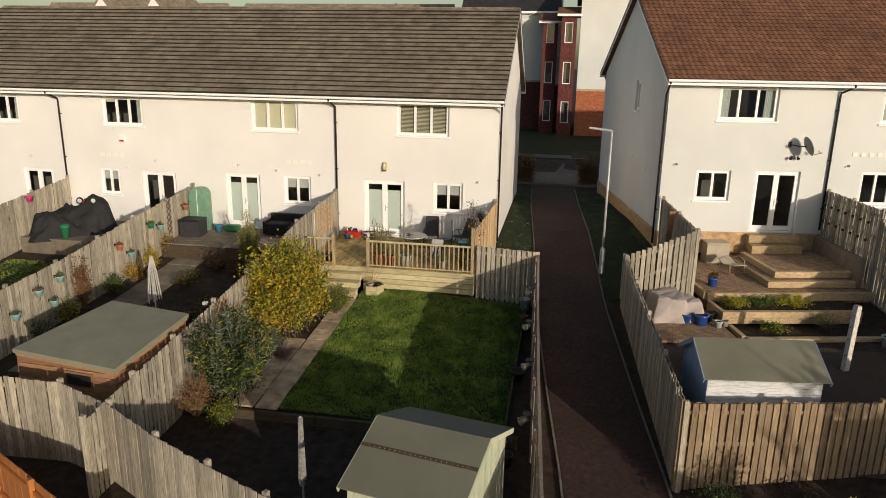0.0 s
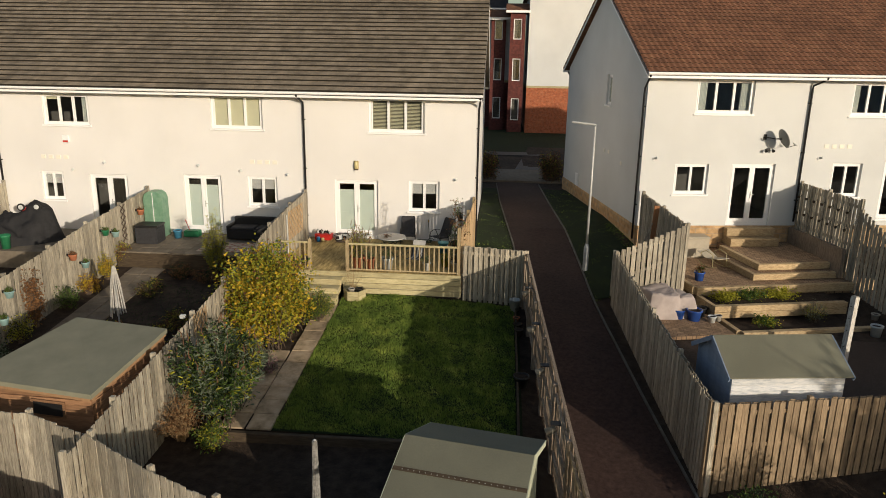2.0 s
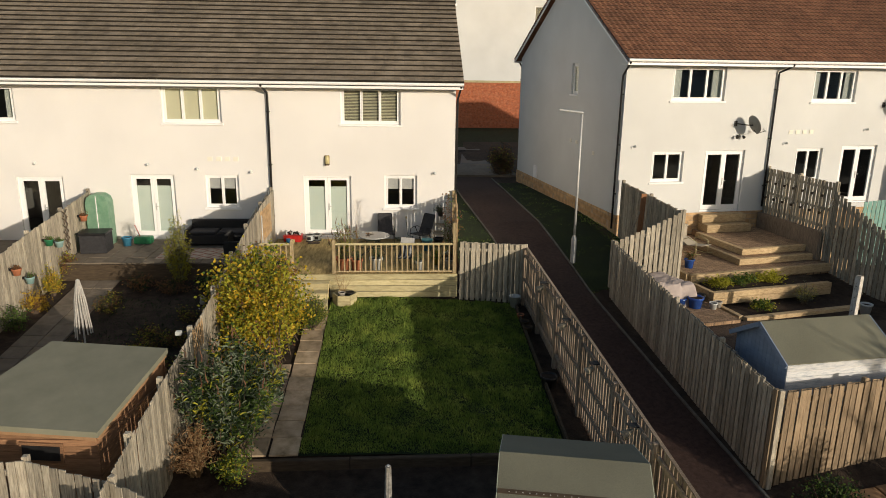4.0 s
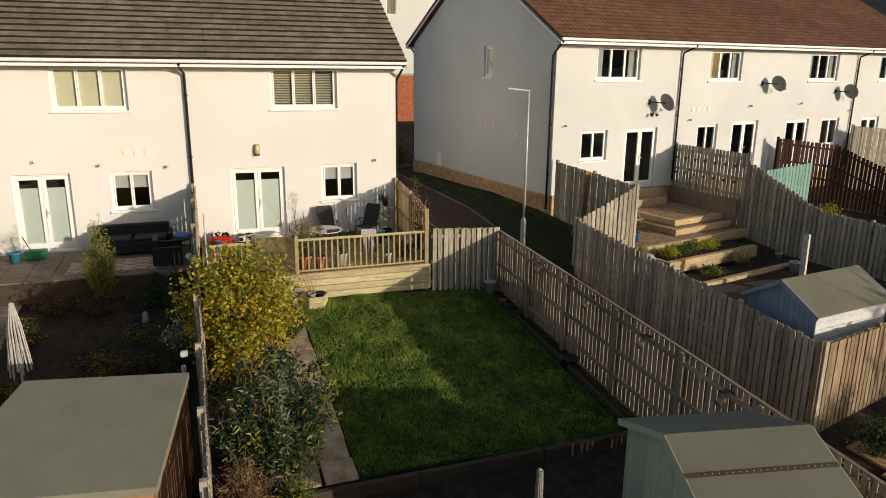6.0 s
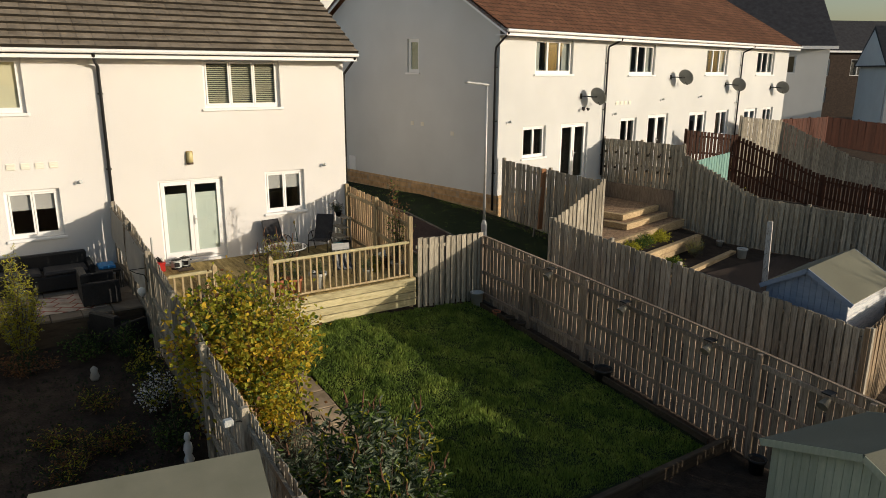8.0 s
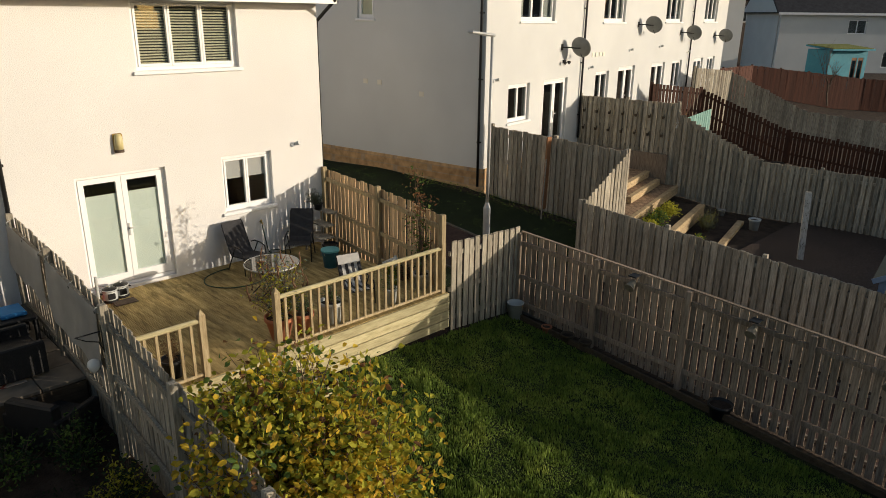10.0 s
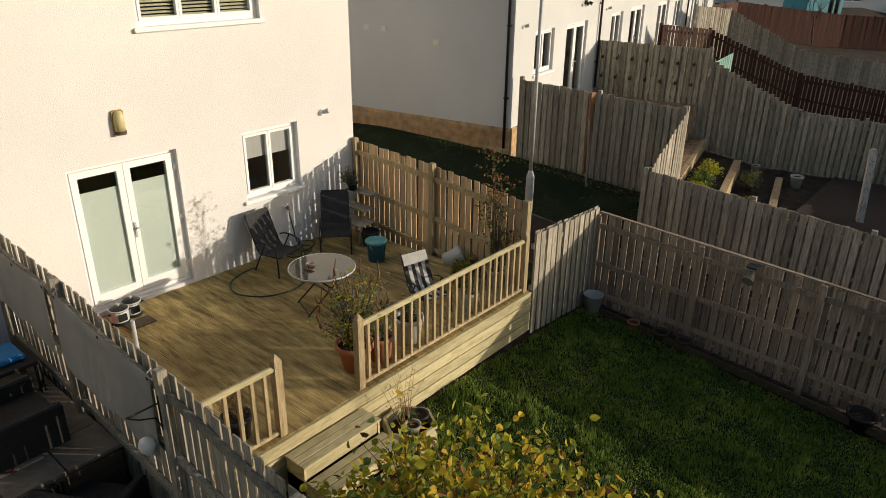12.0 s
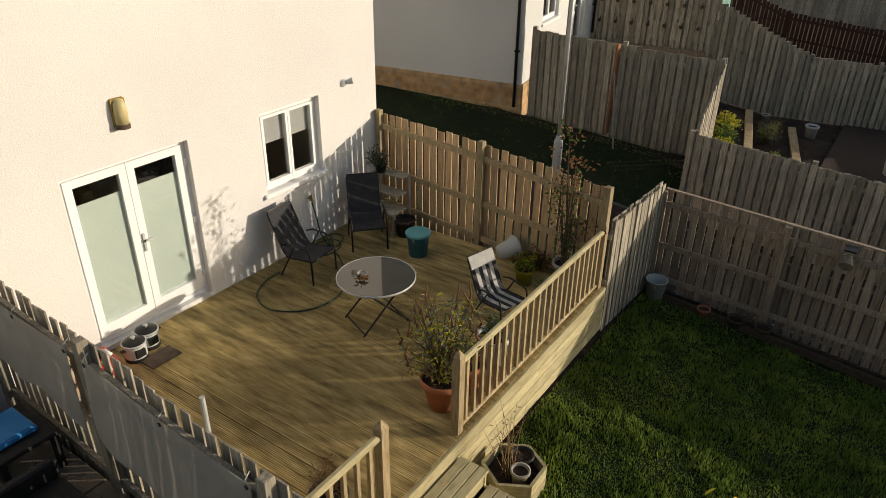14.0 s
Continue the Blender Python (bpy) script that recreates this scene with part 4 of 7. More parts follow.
BARK = material("brown_bark", ((0.06, 0.042, 0.03), (0.13, 0.095, 0.07)), 8, 0.9, 0.4)
SPIKE = material("dry_flower_spike", ((0.10, 0.05, 0.03), (0.19, 0.10, 0.055)), 6, 0.9, 0.2)
PETAL = material("white_petal", ((0.7, 0.68, 0.62), (0.8, 0.78, 0.74)), 4, 0.6, 0.0)


def leaf(g, p, d, size, width, rnd):
    """One folded leaf at p along d."""
    d = d.normalized()
    s = d.cross(Vector((rnd.uniform(-1, 1), rnd.uniform(-1, 1), rnd.uniform(-0.2, 1))))
    if s.length < 1e-3:
        s = Vector((1, 0, 0))
    s.normalize()
    n = s.cross(d) * (size * 0.14)
    e = p + d * size
    sides = [p + d * (size * u) + n + s * (k * width / 2 * w) for k in (1, -1) for u, w in ((0.22, 0.8), (0.62, 0.95))]
    g.add([p, sides[0], sides[1], e, sides[3], sides[2]], [(0, 1, 2, 3), (0, 3, 4, 5)])


def shrub(name, label, base, r, height, stems, per, leaf_len, leaf_w, mats, stem_mat=BARK, stem_r=0.012, upright=0.4, fill=0.35, category="bush", group="", jitter=0.10, seed=1, dome=0.55, spike=None, foot_spread=0.18):
    """A shrub of bent stems with single leaves along them; mats: (material, share, name)."""
    rnd = random.Random(seed)
    th = thing(name, label, category, group, at=Matrix.Translation(base))
    geos = [Geo() for _ in mats]
    sg, ends = Geo(), Geo()
    weights = [q[1] for q in mats]
    for _ in range(stems):
        a = rnd.uniform(0, 2 * math.pi)
        out = math.sqrt(rnd.random())
        top = Vector((r[0] * out * math.cos(a), r[1] * out * math.sin(a), height * (1 - dome * out ** 2.2) * rnd.uniform(0.6, 1.12)))
        foot = Vector((rnd.uniform(-1, 1) * r[0] * foot_spread, rnd.uniform(-1, 1) * r[1] * foot_spread, 0))
        mid = foot.lerp(top, 0.5) + Vector((-top.x, -top.y, 0)) * upright * 0.4 + Vector((rnd.uniform(-1, 1), rnd.uniform(-1, 1), 0)) * r[0] * 0.12
        pts = [foot * (1 - t) ** 2 + mid * (2 * t * (1 - t)) + top * t * t for t in (0, 0.25, 0.5, 0.75, 1)]
        sg.tube(pts, stem_r, 4, stem_r * 0.3)
        if spike and rnd.random() < 0.7:
            ends.tube([top, top + Vector((rnd.uniform(-0.04, 0.04), rnd.uniform(-0.04, 0.04), 0.07)), top + Vector((rnd.uniform(-0.05, 0.05), rnd.uniform(-0.05, 0.05), rnd.uniform(0.16, 0.26)))], 0.02, 5, 0.005)
        tone = rnd.random()
        for _ in range(per):
            t = fill + (1 - fill) * rnd.random() ** 0.75
            p = foot * (1 - t) ** 2 + mid * (2 * t * (1 - t)) + top * t * t
            p = p + Vector((rnd.gauss(0, 1), rnd.gauss(0, 1), rnd.gauss(0, 0.8))) * jitter
            if p.z < 0.02:
                continue
            d = Vector((rnd.uniform(-1, 1), rnd.uniform(-1, 1), rnd.uniform(-0.6, 0.8))) + Vector((top.x, top.y, 0)) * 0.3
            k = rnd.choices(range(len(mats)), weights)[0] if rnd.random() < 0.55 else random.Random(int(tone * 1e6)).choices(range(len(mats)), weights)[0]
            leaf(geos[k], p, d, leaf_len * rnd.uniform(0.6, 1.25), leaf_w * rnd.uniform(0.7, 1.2), rnd)
    ob = part("stem", sg, stem_mat, th)
    ob["kind"] = "stuff"
    if ends.f:
        ob = part("flower_spike", ends, spike, th, "dry brown flower spikes")
        ob["kind"] = "stuff"
    for g, q in zip(geos, mats):
        if g.f:
            ob = part("foliage", g, q[0], th)
            ob["kind"] = "stuff"
    return th


shrub("bush", "large bush with yellowing autumn leaves beside the fence", (-8.15, 18.95, -1.0), (1.2, 1.75), 2.5, 185, 110, 0.086, 0.066,
      [(LEAF_OLIVE, 0.5, ""), (LEAF_YELLOW, 0.28, ""), (LEAF_GREEN, 0.15, ""), (LEAF_RUST, 0.07, "")], upright=0.5, fill=0.1, jitter=0.14, seed=3, dome=0.32, foot_spread=0.75)
shrub("bush", "grey-green butterfly bush with long leaves", (-7.95, 14.8, -1.5), (1.05, 1.05), 2.35, 74, 120, 0.13, 0.034,
      [(LEAF_GREEN, 0.25, ""), (LEAF_GREY, 0.27, ""), (LEAF_OLIVE, 0.1, ""), (LEAF_DEEP, 0.38, "")], upright=0.1, fill=0.18, jitter=0.075, seed=4, spike=SPIKE, dome=0.3, foot_spread=0.45)
shrub("lavender", "low grey lavender clump at the path", (-8.0, 17.1, -1.22), (0.75, 0.55), 0.8, 90, 22, 0.07, 0.012, [(LEAF_GREY, 1, "")], jitter=0.05, seed=5, category="plant")
shrub("heather", "purple-pink flowering clump at the path edge", (-7.5, 16.95, -1.22), (0.38, 0.45), 0.42, 70, 22, 0.045, 0.012, [(LEAF_PINK, 0.6, ""), (LEAF_GREY, 0.4, "")], jitter=0.04, seed=6, category="plant")
shrub("perennial", "leafy green perennials below the yellow bush", (-6.95, 20.0, -0.92), (0.42, 0.85), 0.95, 55, 40, 0.055, 0.03, [(LEAF_GREEN, 0.7, ""), (LEAF_OLIVE, 0.3, "")], jitter=0.07, seed=7, category="plant")
shrub("dry_grass", "dry straw-coloured stems and dead perennials", (-8.5, 14.1, -1.55), (0.55, 0.8), 1.15, 130, 9, 0.08, 0.018, [(STRAW, 0.45, ""), (LEAF_RUST, 0.55, "")], STRAW, 0.006, jitter=0.05, seed=8, category="plant")
shrub("perennial", "low green plant beside the dry stems", (-7.75, 13.9, -1.6), (0.5, 0.45), 0.6, 40, 30, 0.07, 0.03, [(LEAF_GREEN, 0.6, ""), (LEAF_OLIVE, 0.4, "")], jitter=0.06, seed=9, category="plant")


# ---- lawn and its edges ----
def blades(x0, x1, y0, y1, count, h, seed, inside=None, w=0.012):
    rnd = random.Random(seed)
    g = Geo()
    for _ in range(count):
        x, y = rnd.uniform(x0, x1), rnd.uniform(y0, y1)
        if inside and not inside(x, y):
            continue
        k = 0.5 + noise.noise((x * 1.7, y * 1.7, 0)) * 0.6 + noise.noise((x * 6, y * 6, 3)) * 0.4
        hh = h * max(0.25, k) * rnd.uniform(0.7, 1.3)
        z = ground_z(x, y) + 0.015
        a = rnd.uniform(0, 6.283)
        ca, sa = math.cos(a), math.sin(a)
        lx, ly = rnd.uniform(-1, 1) * hh * 0.24, rnd.uniform(-1, 1) * hh * 0.24
        g.add([(x - ca * w, y - sa * w, z), (x + ca * w, y + sa * w, z), (x + lx * 0.4 + ca * w * 0.8, y + ly * 0.4 + sa * w * 0.8, z + hh * 0.6), (x + lx, y + ly, z + hh), (x + lx * 0.4 - ca * w * 0.8, y + ly * 0.4 - sa * w * 0.8, z + hh * 0.6)],
              [(0, 1, 2, 4), (4, 2, 3)])
    return g


single("grass", blades(-6.6, -1.15, 14.5, 21.98, 120000, 0.1, 11, None, 0.0072), GRASS, "short uneven grass and clover of the lawn", "grass", kind="stuff")


def verge_in(x, y):
    a = alley_x(y)
    if x < a[0] - 0.1:
        return x > (-2.55 if y > 26.4 else -2.6 if y > 22.3 else -0.5)
    if x > a[-1] + 0.1:
        return x < (3.42 - 0.128 * (y - 26.9) if y > 26.8 else lerp(4.0, 3.4, (y - 22.6) / 4.2) if y > 22.6 else a[-1] + 0.15)
    return False


for nm, x0, x1 in (("verge", -2.6, -0.95), ("verge", 1.55, 4.0)):
    g = Geo()
    ys = steps(22.3 if x0 < 0 else 22.7, 37.5, 0.5)
    for y0, y1 in zip(ys, ys[1:]):
        lo = (x0, x0) if x0 < 0 else (alley_x(y0)[-1] + 0.1, alley_x(y1)[-1] + 0.1)
        hi = (alley_x(y0)[0] - 0.1, alley_x(y1)[0] - 0.1) if x0 < 0 else tuple(3.4 - 0.128 * (y - 26.9) if y > 26.8 else lerp(4.0, 3.4, (y - 22.6) / 4.2) for y in (y0, y1))
        for k in range(4):
            q = [(lerp(lo[0], hi[0], k / 4), y0), (lerp(lo[0], hi[0], (k + 1) / 4), y0), (lerp(lo[1], hi[1], (k + 1) / 4), y1), (lerp(lo[1], hi[1], k / 4), y1)]
            g.add([(x, y, ground_z(x, y) + 0.035) for x, y in q], [(0, 1, 2, 3)])
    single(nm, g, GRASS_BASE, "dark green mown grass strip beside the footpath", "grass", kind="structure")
single("grass", blades(-2.6, 4.0, 22.3, 37.5, 26000, 0.045, 12, verge_in, 0.014), GRASS, "short grass on the footpath's verges", "grass", kind="stuff")

paving = thing("garden_path", "worn grey-buff concrete slab path beside the lawn", "path", kind="structure", at=Matrix.Translation((-7, 18, -1.1)))
slab_me = Geo().box(-0.285, -0.285, -0.05, 0.285, 0.285, 0.0, bevel=0.008).mesh("slab", MOSSY_SLAB)
y = 20.75
while y > 14.6:
    for x in ((-6.92,) if y > 18.3 else (-6.92, -7.52)):
        o = new("slab", slab_me)
        o.parent = paving
        o.matrix_local = paving.matrix_world.inverted() @ Matrix.LocRotScale((x + random.uniform(-0.015, 0.015), y, ground_z(x, y) + 0.045), Euler((math.atan(0.098), random.uniform(-0.012, 0.012), random.uniform(-0.02, 0.02))), None)
    y -= 0.6

edging = thing("timber_edging", "low timber retaining edge at the foot of the lawn", "edging", kind="structure", at=Matrix.Translation((-4, 14.35, -1.5)))
for x0, x1 in ((-8.0, -5.6), (-5.58, -3.2), (-3.18, -0.75)):
    part("sleeper", Geo().box(x0 + 4, -0.06, -0.28, x1 + 4, 0.06, 0.08, Matrix.Rotation(radians(0.6), 4, 'Z'), bevel=0.015), DARK_TIMBER, edging)
edging2 = thing("timber_edging", "dark timber edging of the border below the fence", "edging", kind="structure", at=Matrix.Translation((-1.15, 18, -1.2)))
part("board", Geo().beam((0.05, 3.7, 0.27), (0.05, -3.4, -0.32), 0.05, 0.12), DARK_TIMBER, edging2)


# ---- pots and garden things ----
TERRACOTTA = material("terracotta", ((0.36, 0.13, 0.065), (0.45, 0.18, 0.09)), 5, 0.8, 0.2, blotch=0.15)
POT_WHITE = material("pale_grey_plastic", ((0.42, 0.44, 0.43), (0.52, 0.54, 0.53)), 4, 0.5, 0.05)
POT_BLUE = material("blue_glaze", ((0.02, 0.065, 0.28), (0.03, 0.10, 0.40)), 4, 0.2, 0.03, spec=0.6)
TEAL = material("teal_plastic", ((0.035, 0.15, 0.25), (0.05, 0.20, 0.31)), 4, 0.4, 0.03)
TEAL_LIGHT = material("aqua_lid", ((0.10, 0.33, 0.35), (0.14, 0.40, 0.42)), 4, 0.4, 0.03)
BLACK_METAL = material("black_metal", ((0.012, 0.012, 0.013), (0.028, 0.027, 0.026)), 8, 0.45, 0.1, metal=0.3)
SLING = material("charcoal_sling_fabric", ((0.022, 0.022, 0.025), (0.04, 0.04, 0.044)), 10, 0.75, 0.4, fine=200)
STRIPE = material("pale_grey_stripe_fabric", ((0.40, 0.39, 0.37), (0.5, 0.49, 0.46)), 10, 0.8, 0.3, fine=200)
TABLE_GLASS = material("smoked_table_glass", ((0.03, 0.027, 0.02), (0.05, 0.044, 0.033)), 4, 0.05, 0.01, spec=0.9)
BRASS = material("aged_brass", ((0.30, 0.20, 0.06), (0.42, 0.30, 0.10)), 6, 0.45, 0.1, metal=0.6)
LENS = material("yellowed_lamp_lens", ((0.45, 0.38, 0.18), (0.55, 0.48, 0.26)), 8, 0.3, 0.1)
RED_PL = material("red_plastic", ((0.42, 0.02, 0.018), (0.5, 0.04, 0.03)), 4, 0.4, 0.03)
GREEN_P = material("green_plastic", ((0.02, 0.14, 0.06), (0.03, 0.19, 0.09)), 4, 0.45, 0.03)
BLUE_P = material("bright_blue_plastic", ((0.02, 0.16, 0.42), (0.04, 0.22, 0.5)), 4, 0.4, 0.03)
PINK_P = material("pink_plastic", ((0.55, 0.03, 0.16), (0.62, 0.05, 0.22)), 4, 0.4, 0.03)
TARP = material("black_tarpaulin", ((0.010, 0.010, 0.011), (0.02, 0.02, 0.022)), 5, 0.75, 0.3, fine=8)
SCREEN = material("grey_windbreak_fabric", ((0.46, 0.448, 0.425), (0.552, 0.54, 0.512)), 3, 0.9, 0.3, fine=25, blotch=0.12, trans=0.5)


def pot(name, label, at, r, h, mat, rim=0.012, taper=0.78, fill=True, category="plant pot", group="plant pots"):
    th = thing(name, label, category, group, at=Matrix.Translation(at))
    part("body", Geo().turned([(r * taper, 0), (r * 0.93, h * 0.8), (r, h * 0.82), (r + rim, h * 0.84), (r + rim, h), (r - 0.01, h), (r - 0.02, h * 0.84)], n=20), mat, th, "", True)
    if fill:
        part("soil", Geo().turned([(r - 0.03, h * 0.8), (r - 0.02, h * 0.86), (0.01, h * 0.88)], n=14), EARTH, th)
    return th


pot("terracotta_pot", "large rounded terracotta pot on the deck", (-6.28, 22.52, 0.0), 0.24, 0.40, TERRACOTTA, taper=0.6)
shrub("potted_shrub", "leggy grey-green shrub growing in the terracotta pot", (-6.28, 22.52, 0.33), (0.50, 0.44), 1.15, 34, 34, 0.07, 0.022, [(LEAF_GREY, 0.35, ""), (LEAF_OLIVE, 0.45, ""), (STRAW, 0.2, "")], fill=0.05, jitter=0.06, seed=21, category="plant", spike=SPIKE)
for k, (x, y, r, h, mt, lb) in enumerate(((-5.88, 22.46, 0.18, 0.36, TERRACOTTA, "terracotta pot behind the railing"), (-5.3, 22.47, 0.2, 0.40, POT_WHITE, "pale blue-grey pot behind the railing"), (-4.0, 22.42, 0.12, 0.3, POT_WHITE, "small pale pot behind the railing"), (-3.45, 23.05, 0.14, 0.24, LEAF_OLIVE, "olive green pot on the deck"))):
    pot("plant_pot", lb, (x, y, 0), r, h, mt)
    shrub("potted_plant", "small leafy plant in a pot on the deck", (x, y, h * 0.85), (0.15, 0.15), 0.34 if k < 3 else 0.3, 14, 22, 0.05, 0.018, [(LEAF_GREY if k < 3 else LEAF_OLIVE, 0.6, ""), (LEAF_GREEN, 0.4, "")], jitter=0.04, seed=30 + k, category="plant", group="potted plants")
pot("plant_pot", "black pot of dry stems behind the short railing", (-8.1, 22.5, 0), 0.17, 0.28, DARK_PLASTIC)
shrub("dry_plant", "withered straw-coloured plant in a black pot", (-8.1, 22.5, 0.22), (0.16, 0.16), 0.5, 40, 6, 0.05, 0.012, [(STRAW, 0.7, ""), (LEAF_RUST, 0.3, "")], STRAW, 0.004, jitter=0.03, seed=36, category="plant")
shrub("plant", "low reddish-leaved plant at the foot of the fence", (-3.1, 23.1, 0.02), (0.22, 0.3), 0.34, 30, 20, 0.05, 0.03, [(LEAF_RUST, 0.7, ""), (LEAF_DEEP, 0.3, "")], jitter=0.05, seed=37, category="plant")
pot("plant_pot", "square grey planter against the fence", (-3.05, 22.62, 0), 0.17, 0.3, CONCRETE)
shrub("climbing_rose", "tall thin climbing rose with rust-red leaves above the fence", (-3.02, 22.66, 0.28), (0.36, 0.32), 1.95, 9, 42, 0.06, 0.038, [(LEAF_RUST, 0.75, ""), (LEAF_GREEN, 0.25, "")], fill=0.72, jitter=0.10, seed=38, category="plant")
shrub("climbing_rose", "sparse green shoots of a rose in the planter", (-3.05, 22.62, 0.28), (0.18, 0.16), 1.25, 8, 22, 0.06, 0.04, [(LEAF_GREEN, 0.8, ""), (LEAF_GREY, 0.2, "")], fill=0.2, jitter=0.07, seed=39, category="plant")
th = thing("tilted_pot", "pale plastic pot lying on its side", "plant pot", "plant pots", at=pose(-3.15, 23.65, 0.16, 78, 0, 60))
part("body", Geo().turned([(0.11, 0), (0.15, 0.26), (0.17, 0.27), (0.17, 0.31), (0.15, 0.31), (0.10, 0.06)], n=18), POT_WHITE, th, "", True)


def bucket(label, at, r, h, mat, lid=None):
    th = thing("bucket", label, "bucket", "buckets", at=Matrix.Translation(at))
    part("body", Geo().turned([(r * 0.8, 0), (r, h), (r + 0.015, h), (r + 0.015, h - 0.03), (r, h - 0.03)] if lid else [(r * 0.78, 0), (r, h), (r + 0.014, h), (r + 0.01, h + 0.012), (r - 0.012, h), (r * 0.76, 0.03)], n=22), mat, th, "", True)
    if lid:
        part("lid", Geo().turned([(r + 0.02, h - 0.02), (r + 0.02, h + 0.015), (r * 0.9, h + 0.02), (0.01, h + 0.018)], n=22), lid, th, "paler aqua lid")
    part("handle", Geo().tube([(r * math.cos(a), -0.02 - r * 0.9 * math.sin(a) * 0.35 - 0.0, h * 0.9 - r * math.sin(a) * 0.8) for a in [math.pi * k / 10 for k in range(11)]], 0.006, 6), GALV, th)
    return th


bucket("teal plastic tub with a lid on the deck", (-3.66, 24.78, 0), 0.175, 0.37, TEAL, TEAL_LIGHT)
bucket("pale grey plastic bucket on the lawn's border", (-1.13, 21.8, ground_z(-1.13, 21.8)), 0.17, 0.36, POT_WHITE)
for x, y, r, h, mt in ((-1.08, 21.0, 0.1, 0.16, TERRACOTTA), (-1.05, 20.5, 0.13, 0.2, DARK_TIMBER), (-1.02, 20.1, 0.12, 0.22, DARK_TIMBER), (-1.0, 17.35, 0.2, 0.3, DARK_PLASTIC), (-0.95, 13.7, 0.15, 0.28, DARK_PLASTIC)):
    pot("plant_pot", "weathered pot standing in the border", (x, y, ground_z(x, y)), r, h, mt)


def folding_table():
    th = thing("garden_table", "round smoked-glass folding table with dark crossed legs", "table", at=Matrix.Translation((-5.42, 24.14, 0)))
    part("tabletop", Geo().turned([(0.05, 0.66), (0.49, 0.662), (0.50, 0.67), (0.49, 0.678), (0.01, 0.679)], n=40), TABLE_GLASS, th, "smoked glass top")
    part("rim", Geo().turned([(0.492, 0.652), (0.505, 0.654), (0.508, 0.67), (0.503, 0.682), (0.496, 0.68), (0.49, 0.66)], n=40), GALV, th, "metal rim", True)
    for y in (-0.26, 0.26):
        for s in (-1, 1):
            part("leg", Geo().tube([(s * -0.34, y, 0.02), (s * 0.30, y * 0.9, 0.65)], 0.013, 8), BLACK_METAL, th)
    for s in (-1, 1):
        part("crossbar", Geo().tube([(s * -0.31, -0.26, 0.03), (s * -0.31, 0.26, 0.03)], 0.011, 8), BLACK_METAL, th)
    th.rotation_euler = (0, 0, radians(-22))
    return th


folding_table()
single("ashtray", Geo().turned([(0.05, 0), (0.07, 0.03), (0.06, 0.03), (0.04, 0.012)], (-5.5, 24.3, 0.68), 16), CONCRETE, "small stone dish on the glass table", "dish")
shrub("dead_leaves", "small heap of dry leaves on the glass table", (-5.62, 24.2, 0.68), (0.06, 0.06), 0.06, 10, 4, 0.06, 0.03, [(LEAF_RUST, 1, "")], STRAW, 0.002, jitter=0.02, seed=40, category="leaves")


def garden_chair(label, m, fabric, stripe=None, arm=True):
    """A reclining metal chair, facing -y."""
    th = thing("garden_chair", label, "chair", "deck chairs", at=m)
    for s in (-1, 1):
        x = s * 0.27
        part("side_frame", Geo().tube([(x, -0.26, 0.02), (x, -0.25, 0.4), (x, -0.22, 0.58), (x, -0.08, 0.63), (x, 0.12, 0.63), (x, 0.24, 0.58)], 0.014, 8).tube([(x, 0.32, 0.02), (x, 0.02, 0.62)], 0.013, 8), BLACK_METAL, th, "", True)
        part("back_frame", Geo().tube([(x * 0.92, -0.24, 0.41), (x * 0.92, 0.18, 0.37), (x * 0.92, 0.25, 0.45), (x * 0.9, 0.48, 1.02), (x * 0.8, 0.5, 1.06)], 0.013, 8), BLACK_METAL, th, "", True)
    prof = [(-0.25, 0.415), (0.0, 0.385), (0.17, 0.375), (0.25, 0.46), (0.36, 0.74), (0.49, 1.05)]
    n = 7 if stripe else 1
    for k in range(n):
        x0, x1 = -0.24 + 0.48 * k / n, -0.24 + 0.48 * (k + 1) / n
        g = Geo()
        for (ya, za), (yb, zb) in zip(prof, prof[1:]):
            g.add([(x0, ya, za), (x1, ya, za), (x1, yb, zb), (x0, yb, zb), (x0, ya, za + 0.008), (x1, ya, za + 0.008), (x1, yb, zb + 0.008), (x0, yb, zb + 0.008)], [(3, 2, 1, 0), (4, 5, 6, 7), (0, 1, 5, 4), (1, 2, 6, 5), (2, 3, 7, 6), (3, 0, 4, 7)])
        part("sling" if n == 1 else "sling_strip", g, stripe if stripe and k % 2 else fabric, th)
    if stripe:
        part("headrest", Geo().beam((0, 0.40, 0.86), (0, 0.49, 1.06), 0.48, 0.03), STRIPE, th, "plain pale headrest")
    part("cross_bar", Geo().tube([(-0.24, 0.5, 1.06), (0.24, 0.5, 1.06)], 0.013, 8), BLACK_METAL, th)
    part("cross_bar", Geo().tube([(-0.27, -0.25, 0.4), (0.27, -0.25, 0.4)], 0.012, 8), BLACK_METAL, th)
    return th


garden_chair("reclining charcoal garden chair against the house wall", pose(-5.05, 25.7, 0, 0, 0, 6) @ Matrix.Diagonal((1, 1, 0.91, 1)), SLING)
garden_chair("reclining charcoal garden chair in the corner of the deck", pose(-3.85, 25.62, 0, 0, 0, -42) @ Matrix.Diagonal((1, 1, 0.93, 1)), SLING)
garden_chair("folding deck chair with grey and dark stripes", pose(-4.43, 22.86, 0, 0, 0, -14) @ Matrix.Diagonal((0.9, 0.9, 0.76, 1)), SLING, STRIPE)

